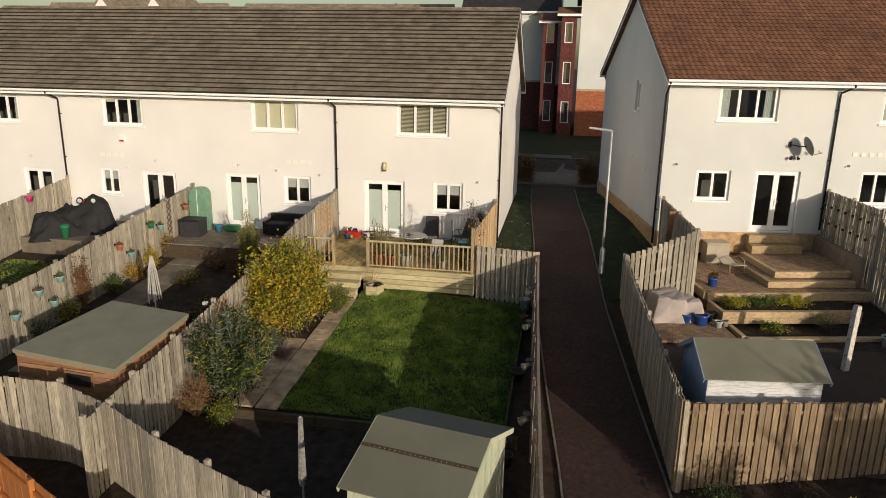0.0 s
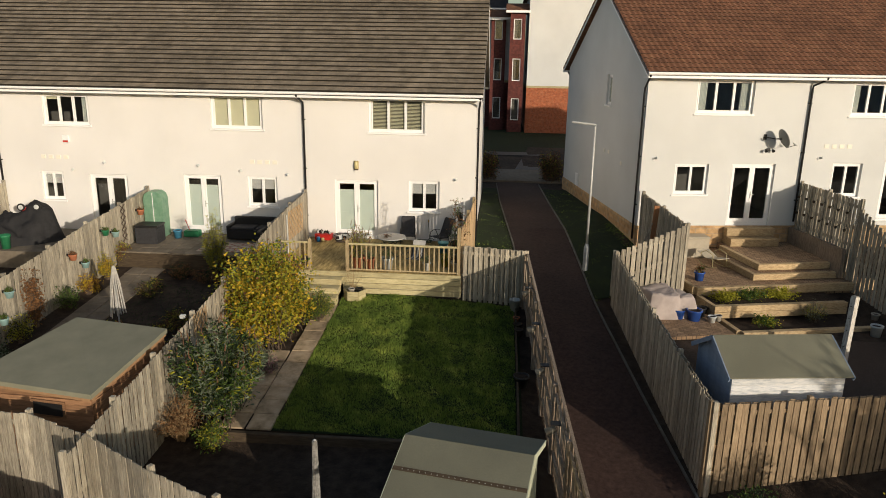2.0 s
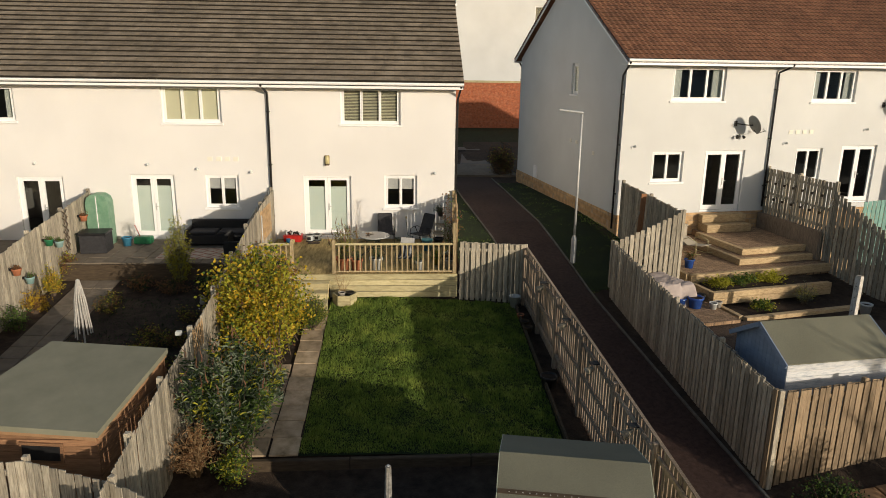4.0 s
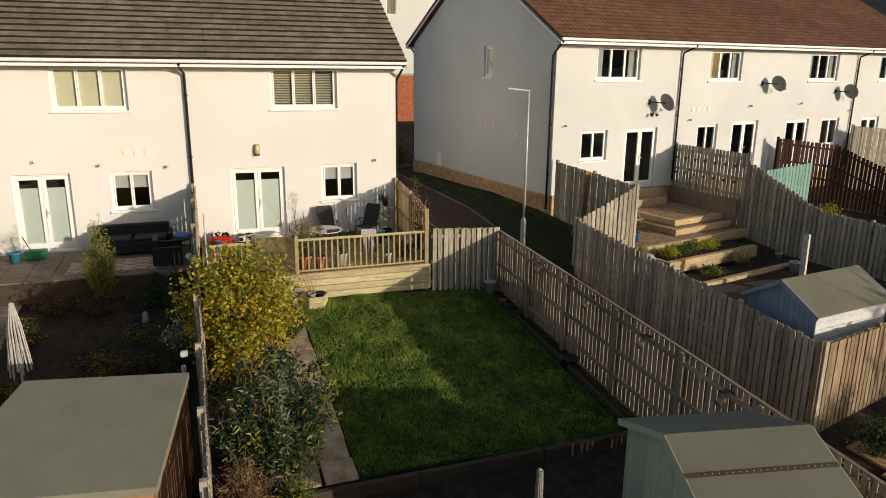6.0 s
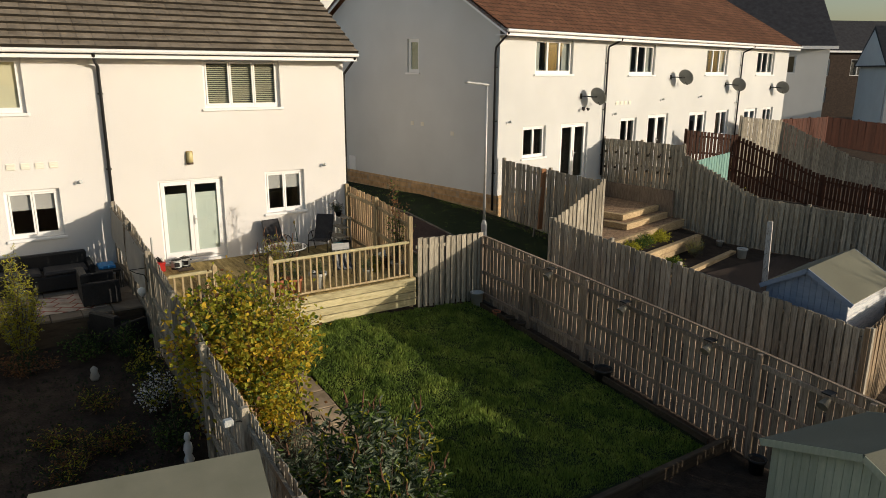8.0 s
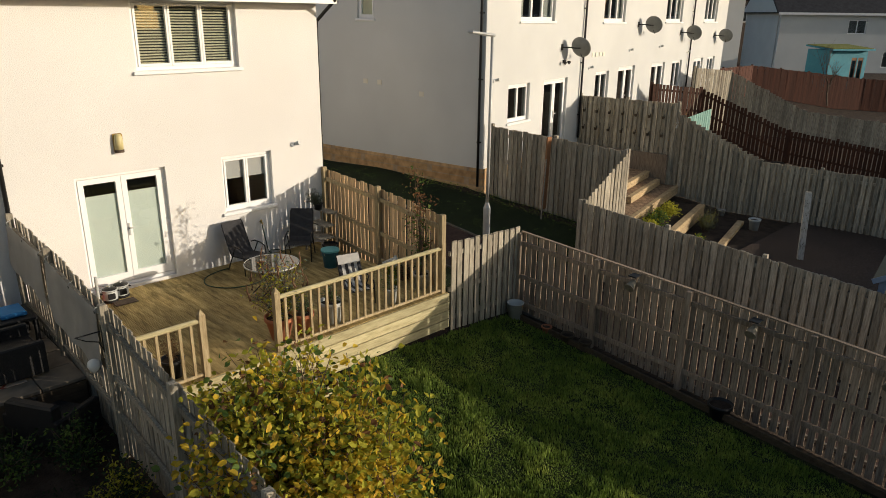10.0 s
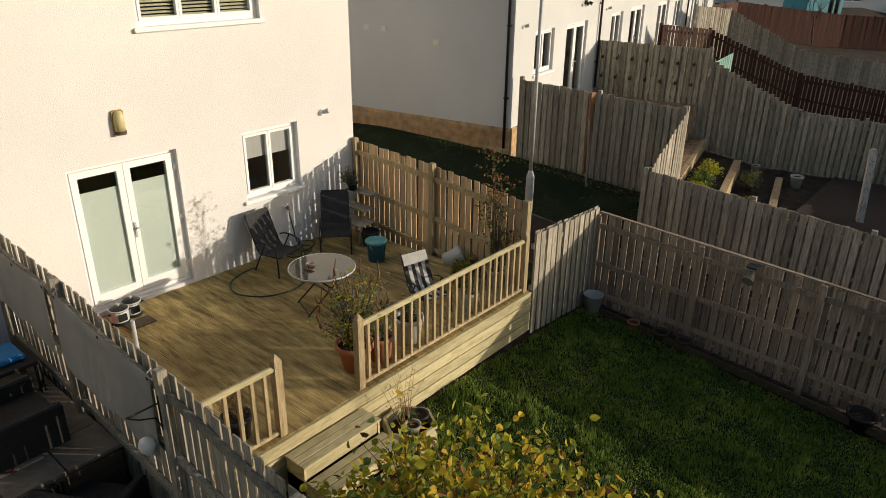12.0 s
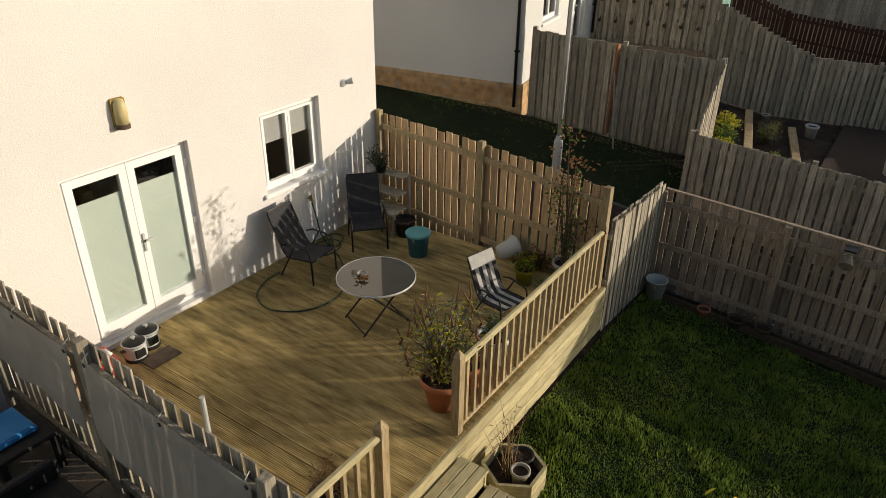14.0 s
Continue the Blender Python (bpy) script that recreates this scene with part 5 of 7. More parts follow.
th = thing("plant_stand", "three-tier weathered wooden plant stand in the deck corner", "stand", at=pose(-3.12, 25.75, 0, 0, 0, -90))
for k, z in enumerate((0.35, 0.62, 0.9)):
    part("shelf", Geo().box(-0.3, -0.05 - 0.12 * (2 - k), z, 0.3, 0.14 - 0.04 * (2 - k), z + 0.025), FENCE, th)
for x in (-0.29, 0.29):
    part("leg", Geo().beam((x, 0.14, 0), (x, 0.14, 0.95), 0.035, 0.035, (0, 1, 0)).beam((x, -0.3, 0), (x, -0.25, 0.38), 0.035, 0.035, (0, 1, 0)), FENCE, th)
pot("plant_pot", "dark pot on the wooden stand", (-3.15, 25.9, 0.93), 0.1, 0.14, DARK_PLASTIC)
shrub("potted_plant", "grey-leaved plant on the wooden stand", (-3.2, 25.92, 1.04), (0.22, 0.18), 0.32, 24, 24, 0.04, 0.012, [(LEAF_DEEP, 0.6, ""), (LEAF_GREY, 0.4, "")], jitter=0.05, seed=44, category="plant", group="potted plants")
pot("plant_pot", "dark pot below the wooden stand", (-3.25, 25.35, 0), 0.17, 0.28, DARK_PLASTIC)

HOSE = material("dark_green_hose", ((0.012, 0.035, 0.02), (0.02, 0.055, 0.03)), 6, 0.5, 0.05)
th = thing("garden_hose", "dark green garden hose coiled on the deck", "hose", at=Matrix.Translation((-4.35, 26.2, 0)))
hose = [(0, 0.08, 0.72), (0.02, 0.04, 0.5), (0.05, 0.0, 0.2), (0.1, -0.08, 0.02)]
hose += [(-0.1 + 0.2 * math.cos(0.35 * k) * (1 + 0.02 * k), -0.25 + 0.18 * math.sin(0.35 * k), 0.02 + 0.004 * k) for k in range(40)]
loose = [(-0.1, -0.5), (-0.45, -0.95), (-0.95, -1.25), (-1.45, -1.15), (-1.72, -0.75), (-1.6, -0.35), (-1.25, -0.15), (-0.9, -0.12)]
hose.append((-0.1, -0.45, 0.05))
for k in range(len(loose) - 1):
    a, b, c, d = (Vector(loose[max(0, min(len(loose) - 1, k + q))]) for q in (-1, 0, 1, 2))
    for t in (0, 0.2, 0.4, 0.6, 0.8):
        q = 0.5 * (2 * b + (c - a) * t + (2 * a - 5 * b + 4 * c - d) * t * t + (3 * b - a - 3 * c + d) * t ** 3)
        hose.append((q.x, q.y, 0.013))
part("coil", Geo().tube(hose, 0.011, 6), HOSE, th, "", True)
th = thing("garden_tap", "brass outdoor tap on the house wall", "tap", at=Matrix.Translation((-4.35, 26.36, 0.78)))
part("pipe", Geo().tube([(0, 0, 0), (0, -0.09, 0), (0, -0.11, -0.05)], 0.013, 8).turned([(0.02, -0.03), (0.02, 0.05), (0.006, 0.06)], (0, -0.06, 0)), BRASS, th)

for k, x in enumerate((-7.72, -7.48)):
    th = thing("enamel_pot", "lidded black and white enamel pot at the door", "pot", "door pots", at=Matrix.Translation((x, 25.98 + 0.1 * k, 0)))
    part("body", Geo().turned([(0.10, 0), (0.125, 0.02), (0.13, 0.05), (0.13, 0.2), (0.125, 0.215)], n=24), POT_WHITE, th, "", True)
    part("band", Geo().turned([(0.131, 0.0), (0.134, 0.004), (0.134, 0.045), (0.131, 0.05)], n=24), BLACK_METAL, th, "black foot band")
    part("panel", Geo().box(-0.07, -0.142, 0.07, 0.05, -0.1, 0.185, bevel=0.012), BLACK_METAL, th, "black front panel")
    lid = part("lid", Geo().turned([(0.135, 0.212), (0.138, 0.235), (0.12, 0.25), (0.05, 0.268), (0.01, 0.27)], n=24), BLACK_METAL, th, "glossy black lid", True)
    part("lid_ring", Geo().turned([(0.138, 0.218), (0.144, 0.222), (0.144, 0.236), (0.138, 0.24)], n=24), GALV, lid, "bright steel ring")
    part("knob", Geo().turned([(0.012, 0.265), (0.012, 0.285), (0.028, 0.292), (0.028, 0.305), (0.01, 0.31)], n=14), GALV, lid)
    for s_ in (-1, 1):
        part("handle", Geo().box(s_ * 0.15 - 0.025, -0.035, 0.165, s_ * 0.15 + 0.025, 0.035, 0.185, bevel=0.008), BLACK_METAL, th)
single("door_mat", Geo().box(-7.75, 25.62, 0.002, -7.35, 25.88, 0.014, bevel=0.004), BARK, "small brown doormat on the deck", "mat")
th = thing("toolbox", "red plastic crate heaped with black garden tools", "crate", at=pose(-8.3, 26.05, 0, 0, 0, -6))
part("body", Geo().box(-0.3, -0.17, 0, 0.3, 0.17, 0.22, bevel=0.015), RED_PL, th)
part("rim", Geo().box(-0.315, -0.185, 0.2, 0.315, 0.185, 0.23, bevel=0.01), RED_PL, th)
rnd = random.Random(5)
for k in range(7):
    x, a = -0.25 + 0.08 * k, rnd.uniform(0, 3.1)
    part("tool", Geo().tube([(x - 0.13 * math.cos(a), -0.1 * math.sin(a), 0.25), (x, rnd.uniform(-0.05, 0.05), 0.3 + rnd.uniform(0, 0.07)), (x + 0.13 * math.cos(a), 0.1 * math.sin(a), 0.25)], rnd.uniform(0.02, 0.035), 7), BLACK_METAL if k % 3 else GALV, th, "", True)
for x, y, r, h, mt, lb in ((-8.42, 25.68, 0.07, 0.16, BLUE_P, "small blue tub beside the crate"), (-8.25, 25.66, 0.06, 0.13, LENS, "small yellow paint tin beside the crate")):
    th = thing("tin", lb, "tin", "tins by the door", at=Matrix.Translation((x, y, 0)))
    part("body", Geo().turned([(r, 0), (r, h), (r + 0.004, h + 0.004), (r + 0.004, h + 0.012), (r - 0.006, h + 0.012)], n=18), mt, th, "", True)
    part("lid", Geo().turned([(r - 0.007, h), (r - 0.007, h + 0.008), (0.004, h + 0.009)], n=18), GALV, th)
th = thing("wall_lamp", "oval bulkhead wall lamp with yellowed glass above the doors", "lamp", at=Matrix.Translation((-7.08, FY, 2.80)))
part("base", Geo().box(-0.085, -0.035, -0.17, 0.085, 0, 0.17, bevel=0.02), BRASS, th)
part("glass", Geo().turned([(0.075, -0.13), (0.078, 0.0), (0.07, 0.10), (0.05, 0.15), (0.01, 0.165)], (0, 0, 0), 18, Matrix.Translation((0, -0.045, 0))), LENS, th, "yellowed ribbed glass", True)
part("cap", Geo().turned([(0.082, -0.17), (0.082, -0.12), (0.07, -0.118)], (0, -0.045, 0), 18), BARK, th)


def security_light(label, m):
    th = thing("security_light", label, "lamp", "wall lights", at=m)
    part("base", Geo().turned([(0.05, 0), (0.05, 0.03), (0.03, 0.05)], n=14, m=Matrix.Rotation(radians(90), 4, 'X')), UPVC, th)
    part("head", Geo().turned([(0.03, 0.04), (0.045, 0.12), (0.05, 0.16), (0.04, 0.165)], n=14, m=Matrix.Rotation(radians(70), 4, 'X') @ Matrix.Rotation(radians(35), 4, 'Y')), POT_WHITE, th)


for x, z in ((-3.42, 2.34), (-9.75, 2.35), (-11.55, 2.45), (-13.2, 2.6), (-16.9, 2.62), (-18.2, 2.3), (-22.7, 2.6)):
    security_light("small pale security light on the wall", Matrix.Translation((x, FY, z)))
for s, z in ((0.45, 3.25), (6.75, 3.3), (10.3, 3.8), (13.6, 3.85), (17.3, 3.5)):
    security_light("small pale security light on the wall", MR @ Matrix.Translation((s, 0, z)))


# steps and planter
th = thing("deck_steps", "grooved timber steps from the deck down to the path", "steps", at=Matrix.Translation((-7.25, 21.6, -0.4)))
inv = th.matrix_world.inverted()
for k, z in enumerate((-0.17, -0.35, -0.53)):
    ya = 22.02 - 0.36 * (k + 1)
    for j in range(3):
        part("tread", Geo().box(-7.85, ya + 0.01 + j * 0.117, z - 0.03, -6.66, ya + 0.118 + j * 0.117, z, inv, bevel=0.006), SLEEPER, th)
    part("riser", Geo().box(-7.83, ya + 0.04, z - 0.2, -6.68, ya + 0.07, z - 0.03, inv), SLEEPER, th)
    for x in (-7.84, -6.7):
        part("side", Geo().box(x, ya + 0.03, -0.95, x + 0.03, 22.0, z - 0.031, inv), SLEEPER, th)

th = thing("hexagonal_planter", "hexagonal timber planter with pots and dry stems", "planter", at=Matrix.Translation((-6.2, 21.62, ground_z(-6.2, 21.62))))
for k in range(6):
    a0, a1 = math.pi / 3 * k, math.pi / 3 * (k + 1)
    r = 0.34
    for j in range(2):
        part("side_board", Geo().beam((r * math.cos(a0), r * math.sin(a0), 0.09 + 0.16 * j), (r * math.cos(a1), r * math.sin(a1), 0.09 + 0.16 * j), 0.035, 0.155), SLEEPER, th)
part("soil", Geo().turned([(0.31, 0.0), (0.31, 0.2), (0.01, 0.22)], n=6), EARTH, th)
pot("plant_pot", "small pot set in the hexagonal planter", (-6.28, 21.5, -0.56), 0.1, 0.18, CONCRETE)
pot("plant_pot", "black pot set in the hexagonal planter", (-6.05, 21.6, -0.56), 0.12, 0.16, DARK_PLASTIC)
shrub("bramble", "tall dry bramble canes in the planter", (-6.25, 21.65, -0.55), (0.45, 0.35), 1.15, 14, 3, 0.06, 0.012, [(STRAW, 1, "")], STRAW, 0.006, jitter=0.03, seed=50, category="plant")

# windbreak on the neighbour's side of the fence
FENCE_TOP = ((22.1, 1.47), (24.3, 1.69), (26.25, 1.80))
for y0, y1, d0, d1 in ((26.15, 24.42, 0.70, 0.86), (24.2, 22.2, 0.84, 0.98)):
    g = Geo()
    n = 24
    for i in range(n + 1):
        t = i / n
        y = lerp(y0, y1, t)
        zt = interp(y, FENCE_TOP) - 0.05 - 0.03 * math.sin(math.pi * t)
        drop = lerp(d0, d1, t) + 0.05 * math.sin(7 * t) + 0.02 * math.sin(19 * t)
        row = [(-9.108 - 0.01 * math.sin(y * 9 + k) * k / 6 - 0.006 * k, y, zt - drop * k / 6) for k in range(7)]
        g.v += row + [(x + 0.003, y, z) for x, _, z in row]
    for i in range(n):
        for k in range(6):
            a = i * 14 + k
            g.f += [(a, a + 14, a + 15, a + 1), (a + 7, a + 8, a + 22, a + 21)]
    th = thing("windbreak", "sagging grey windbreak fabric tied along the fence", "screen", "fence windbreaks")
    part("fabric", g, SCREEN, th, "", True)
    for t in (0.02, 0.5, 0.98):
        y = lerp(y0, y1, t)
        zt = interp(y, FENCE_TOP) - 0.05 - 0.03 * math.sin(math.pi * t)
        eye_ring = part("eyelet", Geo().turned([(0.008, 0), (0.02, 0), (0.02, 0.004), (0.008, 0.004)], n=12, m=Matrix.Translation((-9.112, y, zt - 0.04)) @ Matrix.Rotation(radians(-90), 4, 'Y')), BLACK_METAL, th)
        part("tie", Geo().tube([(-9.115, y, zt - 0.04), (-9.09, y + 0.03, zt + 0.0), (-9.03, y + 0.05, zt + 0.02)], 0.004, 5), POT_WHITE, eye_ring)
th = thing("plant_bracket", "black wrought-iron hanging bracket on the fence", "bracket", at=Matrix.Translation((-9.10, 22.12, 1.05)))
part("arm", Geo().tube([(0, 0, 0.12), (-0.32, 0, 0.12)], 0.009, 6).tube([(0, 0, -0.16), (-0.05, 0, -0.02), (-0.2, 0, 0.04), (-0.3, 0, 0.11)], 0.008, 6).tube([(0, 0, -0.18), (0, 0, 0.2)], 0.01, 6), BLACK_METAL, th)
single("wall_ornament", Geo().turned([(0.02, -0.02), (0.06, 0.03), (0.085, 0.09), (0.07, 0.15), (0.02, 0.18)], (-9.2, 22.3, 0.55), 16), PETAL, "white plaster ornament hung on the fence", "ornament", smooth=True)
single("pole", Geo().tube([(-8.78, 23.1, 0), (-8.78, 23.1, 1.55)], 0.022, 10), GALV, "thin grey metal pole beside the fence", "pole")

# solar lights on the fence posts
LIGHT_BODY = material("dull_bronze_casing", ((0.17, 0.15, 0.11), (0.32, 0.28, 0.21)), 9, 0.6, 0.2, metal=0.3)
for x, y, z in ((-0.82, 19.3, 0.48), (-0.72, 17.1, 0.28), (-0.6, 15.1, 0.08), (-0.5, 12.9, -0.12)):
    th = thing("solar_light", "small metal spot light fixed to a fence post", "lamp", "fence lights", at=pose(x, y, z, 0, 0, 0) @ Matrix.Scale(1.6, 4))
    part("head", Geo().turned([(0.03, 0), (0.055, 0.1), (0.06, 0.12), (0.04, 0.12)], n=12, m=Matrix.Rotation(radians(-120), 4, 'Y')), LIGHT_BODY, th)
    part("panel", Geo().box(-0.06, -0.05, 0.06, 0.06, 0.05, 0.075), BLACK_METAL, th)


POT_WORN = material("weathered_grey_line", ((0.10, 0.095, 0.085), (0.34, 0.33, 0.31)), 12, 0.9, 0.3)


def willow_trellis(label, y0, y1, z0, z1):
    th = thing("trellis", label, "trellis", "willow trellises", at=Matrix.Translation((-8.955, y0, z0)))
    w, h = y1 - y0, z1 - z0
    n = max(4, round((w + h) / 0.21))
    for k in range(1, n):
        d = (w + h) * k / n
        for flip in (0, 1):
            a = (max(0.0, d - h), min(d, h))
            b = (min(d, w), max(0.0, d - w))
            (ya, za), (yb, zb) = a, b
            if flip:
                ya, yb = w - ya, w - yb
            if abs(ya - yb) > 0.03:
                part("lath", Geo().beam((0.006 + 0.011 * flip, ya, za), (0.006 + 0.011 * flip, yb, zb), 0.011, 0.02, (1, 0, 0)), WILLOW, th)
    for y in (0.0, w):
        part("side_rod", Geo().tube([(0.012, y, -0.02), (0.012, y, h + 0.02)], 0.012, 6), WILLOW, th)


WILLOW = material("tan_willow", ((0.38, 0.25, 0.13), (0.54, 0.38, 0.22)), 7, 0.8, 0.3)
willow_trellis("tan willow lattice hung on the boarded fence", 23.8, 25.5, 0.5, 1.5)
willow_trellis("small tan willow lattice hung on the boarded fence", 16.05, 16.75, 0.05, 0.6)


# rotary dryer and old posts
def wrapped_post(label, x, y, top, r, mat):
    z0 = ground_z(x, y)
    th = thing("rotary_dryer", label, "clothes dryer", "rotary dryers", at=Matrix.Translation((x, y, z0)))
    part("pole", Geo().tube([(0, 0, -0.1), (0, 0, top - z0)], 0.022, 8), GALV, th)
    rnd = random.Random(int(x * 100))
    for k in range(14):
        a = 2 * math.pi * k / 14
        part("folded_line", Geo().tube([(0.03 * math.cos(a), 0.03 * math.sin(a), top - z0 - 0.02), (r * math.cos(a) * 0.6, r * math.sin(a) * 0.6, (top - z0) * 0.75), (r * math.cos(a + 0.2), r * math.sin(a + 0.2), (top - z0) * rnd.uniform(0.25, 0.36))], 0.017, 5), mat, th)
    return th


LINE_PALE = material("pale_washing_line", ((0.30, 0.29, 0.27), (0.52, 0.50, 0.46)), 12, 0.9, 0.3)
wrapped_post("folded rotary clothes dryer with weathered grey lines", -4.79, 11.5, 0.18, 0.07, POT_WORN)
wrapped_post("folded rotary clothes dryer with pale lines", -12.35, 18.6, 0.96, 0.2, LINE_PALE)


# ---- the garden below the red-roofed houses ----
MG = pose(4.75, 22.95, 0, 0, 0, 13)
WHITE_PAINT = material("flaking_white_paint", ((0.20, 0.17, 0.13), (0.55, 0.52, 0.47), (0.62, 0.60, 0.56)), 9, 0.8, 0.4, stretch=(3, 3, 1), fine=20)
GRAVEL = material("dark_brown_gravel", ((0.028, 0.0188, 0.0137), (0.076, 0.0525, 0.0396), (0.136, 0.101, 0.0792)), 28, 0.95, 0.9, fine=60, blotch=0.2, dist=0.03)
COVER = material("greyish_mauve_cover", ((0.34, 0.29, 0.27), (0.44, 0.38, 0.36)), 3, 0.8, 0.4, fine=10)
BEIGE = material("beige_storage_plastic", ((0.36, 0.32, 0.25), (0.43, 0.38, 0.30)), 4, 0.6, 0.1)
DISH = material("grey_dish_paint", ((0.20, 0.205, 0.19), (0.26, 0.265, 0.25)), 6, 0.5, 0.05)
SLEEPER_OLD = material("weathered_sleeper", ((0.288, 0.201, 0.109), (0.456, 0.336, 0.19), (0.564, 0.437, 0.27)), 4, 0.85, 0.4, stretch=(2, 3, 6), fine=12, vary=0.15, blotch=0.25)


def sleepers(th, u0, u1, v0, v1, z0, z1, rows=1):
    """A low wall of stacked timbers in the garden's frame."""
    inv = th.matrix_world.inverted() @ MG
    h = (z1 - z0) / rows
    for r in range(rows):
        part("sleeper", Geo().box(u0, v0, z0 + r * h + 0.003, u1, v1, z0 + (r + 1) * h - 0.003, inv, bevel=0.012), SLEEPER_OLD, th)


patio = thing("paved_terrace", "stepped terrace of tan block paving edged with timber sleepers", "terrace", kind="structure", at=MG)
part("paving", Geo().box(0.05, 0.1, -1.2, 6.2, 4.6, -0.35), PAVER, patio)
part("paving", Geo().box(2.42, 0.67, -0.34, 6.1, 4.5, -0.13), PAVER, patio)
part("paving", Geo().box(2.82, 1.07, -0.12, 6.0, 4.4, 0.09), PAVER, patio)
sleepers(patio, 0.0, 6.2, -0.05, 0.1, -0.62, -0.345)
sleepers(patio, -0.1, 0.05, 0.1, 3.9, -0.62, -0.345)
sleepers(patio, 2.25, 6.1, 0.5, 0.67, -0.345, -0.125)
sleepers(patio, 2.25, 2.42, 0.67, 3.6, -0.345, -0.125)
sleepers(patio, 2.65, 6.0, 0.9, 1.07, -0.125, 0.095)
sleepers(patio, 2.65, 2.82, 1.07, 3.5, -0.125, 0.095)
sleepers(patio, 5.4, 6.6, 0.2, 0.45, -0.9, -0.35, 2)
for k, (d, z0, z1) in enumerate(((0.36, 0.4, 0.70), (0.74, 0.09, 0.39))):
    part("door_step", Geo().box(3.4, -d, z0, 5.25, -0.02, z1, patio.matrix_world.inverted() @ MR, bevel=0.015), SLEEPER_OLD, patio)
bed = thing("raised_bed", "raised bed of pale timber sleepers with leafy plants", "planter", "raised beds", at=MG)
part("soil", Geo().box(0.1, -1.0, -1.3, 4.5, -0.06, -0.64), EARTH, bed)
sleepers(bed, 0.0, 4.5, -1.2, -1.0, -0.98, -0.58, 2)
sleepers(bed, -0.02, 0.12, -1.0, -0.06, -0.98, -0.58, 2)
bed2 = thing("raised_bed", "lower raised bed of pale timber sleepers", "planter", "raised beds", at=MG)
part("soil", Geo().box(0.35, -2.2, -1.5, 4.6, -1.21, -1.06), EARTH, bed2)
sleepers(bed2, 0.3, 4.7, -2.4, -2.2, -1.34, -0.98, 2)
sleepers(bed2, 0.18, 0.34, -2.2, -1.21, -1.34, -0.98, 2)
for k, (u, v, z, r, h, mt) in enumerate(((0.7, -0.5, -0.64, 0.5, 0.3, LEAF_OLIVE), (1.6, -0.5, -0.64, 0.5, 0.34, LEAF_GREEN), (2.6, -0.5, -0.64, 0.55, 0.4, LEAF_OLIVE), (1.4, -1.7, -1.06, 0.4, 0.3, LEAF_GREEN), (3.1, -1.6, -1.06, 0.45, 0.75, LEAF_GREY))):
    p = MG @ Vector((u, v, z))
    shrub("perennial", "leafy perennial growing in the raised bed", tuple(p), (r, r * 0.7), h, 40, 24, 0.07 if k < 4 else 0.05, 0.04 if k < 4 else 0.012, [(mt, 0.7, ""), (LEAF_OLIVE, 0.3, "")], jitter=0.06, seed=60 + k, category="plant", group="bed plants")
single("gravel_bed", sheet(steps(2.95, 13.2, 0.6), steps(14.6, 20.6, 0.5), 0.08), GRAVEL, "dark brown gravel covering the lower garden", "gravel", kind="structure")
single("paved_floor", Geo().box(-2.4, -2.6, -1.02, -0.1, 0.3, -0.92, MG), PAVER, "tan block floor in the garden corner", "floor", kind="structure")


def covered_heap(name, label, at, size, mat, seed, category, boxy=False, bumps=None):
    """A lumpy sheet draped over things."""
    rnd = random.Random(seed)
    n = 44
    g = Geo()
    bumps = bumps or [(rnd.uniform(-0.5, 0.5), rnd.uniform(-0.4, 0.4), rnd.uniform(0.6, 1.0), rnd.uniform(0.6, 1.0)) for _ in range(5)]
    for j in range(n + 1):
        for i in range(n + 1):
            u, v = 2 * i / n - 1, 2 * j / n - 1
            e = max(abs(u), abs(v))
            h = max([b[3] * max(0, 1 - (((u - b[0]) ** 2 + (v - b[1]) ** 2) / b[2] ** 2)) ** 0.5 for b in bumps] + [0.25])
            if boxy:
                h = 0.78 + 0.16 * (u < 0.25) + 0.05 * math.sin(u * 4 + v * 2)
            h *= min(1, (1 - e) * 5) if e > 0.8 else 1
            k = 1 + (0.035 if boxy else 0.06) * math.sin((7 if boxy else 9) * math.atan2(v, u)) * e * e
            calm = 0.3 if boxy else 1.0
            g.v.append((u * k * size[0], v * k * size[1], max(0.0, h + calm * (0.16 * noise.noise((u * 3, v * 3, seed)) + 0.12 * abs(noise.noise((u * 7 + v * 3, v * 6, seed + 5))) + 0.07 * abs(math.sin(9 * math.atan2(v, u) + 5 * noise.noise((u * 2, v * 2, seed)))) * e) * min(1, (1 - e) * 6)) * size[2]))
    for j in range(n):
        for i in range(n):
            a = j * (n + 1) + i
            g.f.append((a, a + 1, a + n + 2, a + n + 1))
    ob = single(name, g, mat, label, category, smooth=True)
    ob.matrix_world = at
    return ob


covered_heap("covered_barbecue", "barbecue under a wrinkled greyish mauve cover", pose(3.55, 22.0, -0.93, 0, 0, 13), (0.85, 0.62, 0.82), COVER, 5, "cover", True)
for u, v, r, h, mt, lb in ((-0.75, -1.35, 0.23, 0.34, POT_BLUE, "large glazed blue garden pot"), (-1.15, -1.15, 0.18, 0.28, POT_BLUE, "glazed blue garden pot"), (-0.3, -1.6, 0.12, 0.2, POT_WHITE, "small pale garden pot"), (-0.05, -1.5, 0.11, 0.18, CONCRETE, "small stone garden pot"), (-0.4, -1.05, 0.17, 0.28, DARK_PLASTIC, "black plastic garden pot"), (-0.15, -0.8, 0.13, 0.2, DARK_PLASTIC, "black plastic garden pot")):
    p = MG @ Vector((u, v, -0.92))
    pot("plant_pot", lb, tuple(p), r, h, mt)
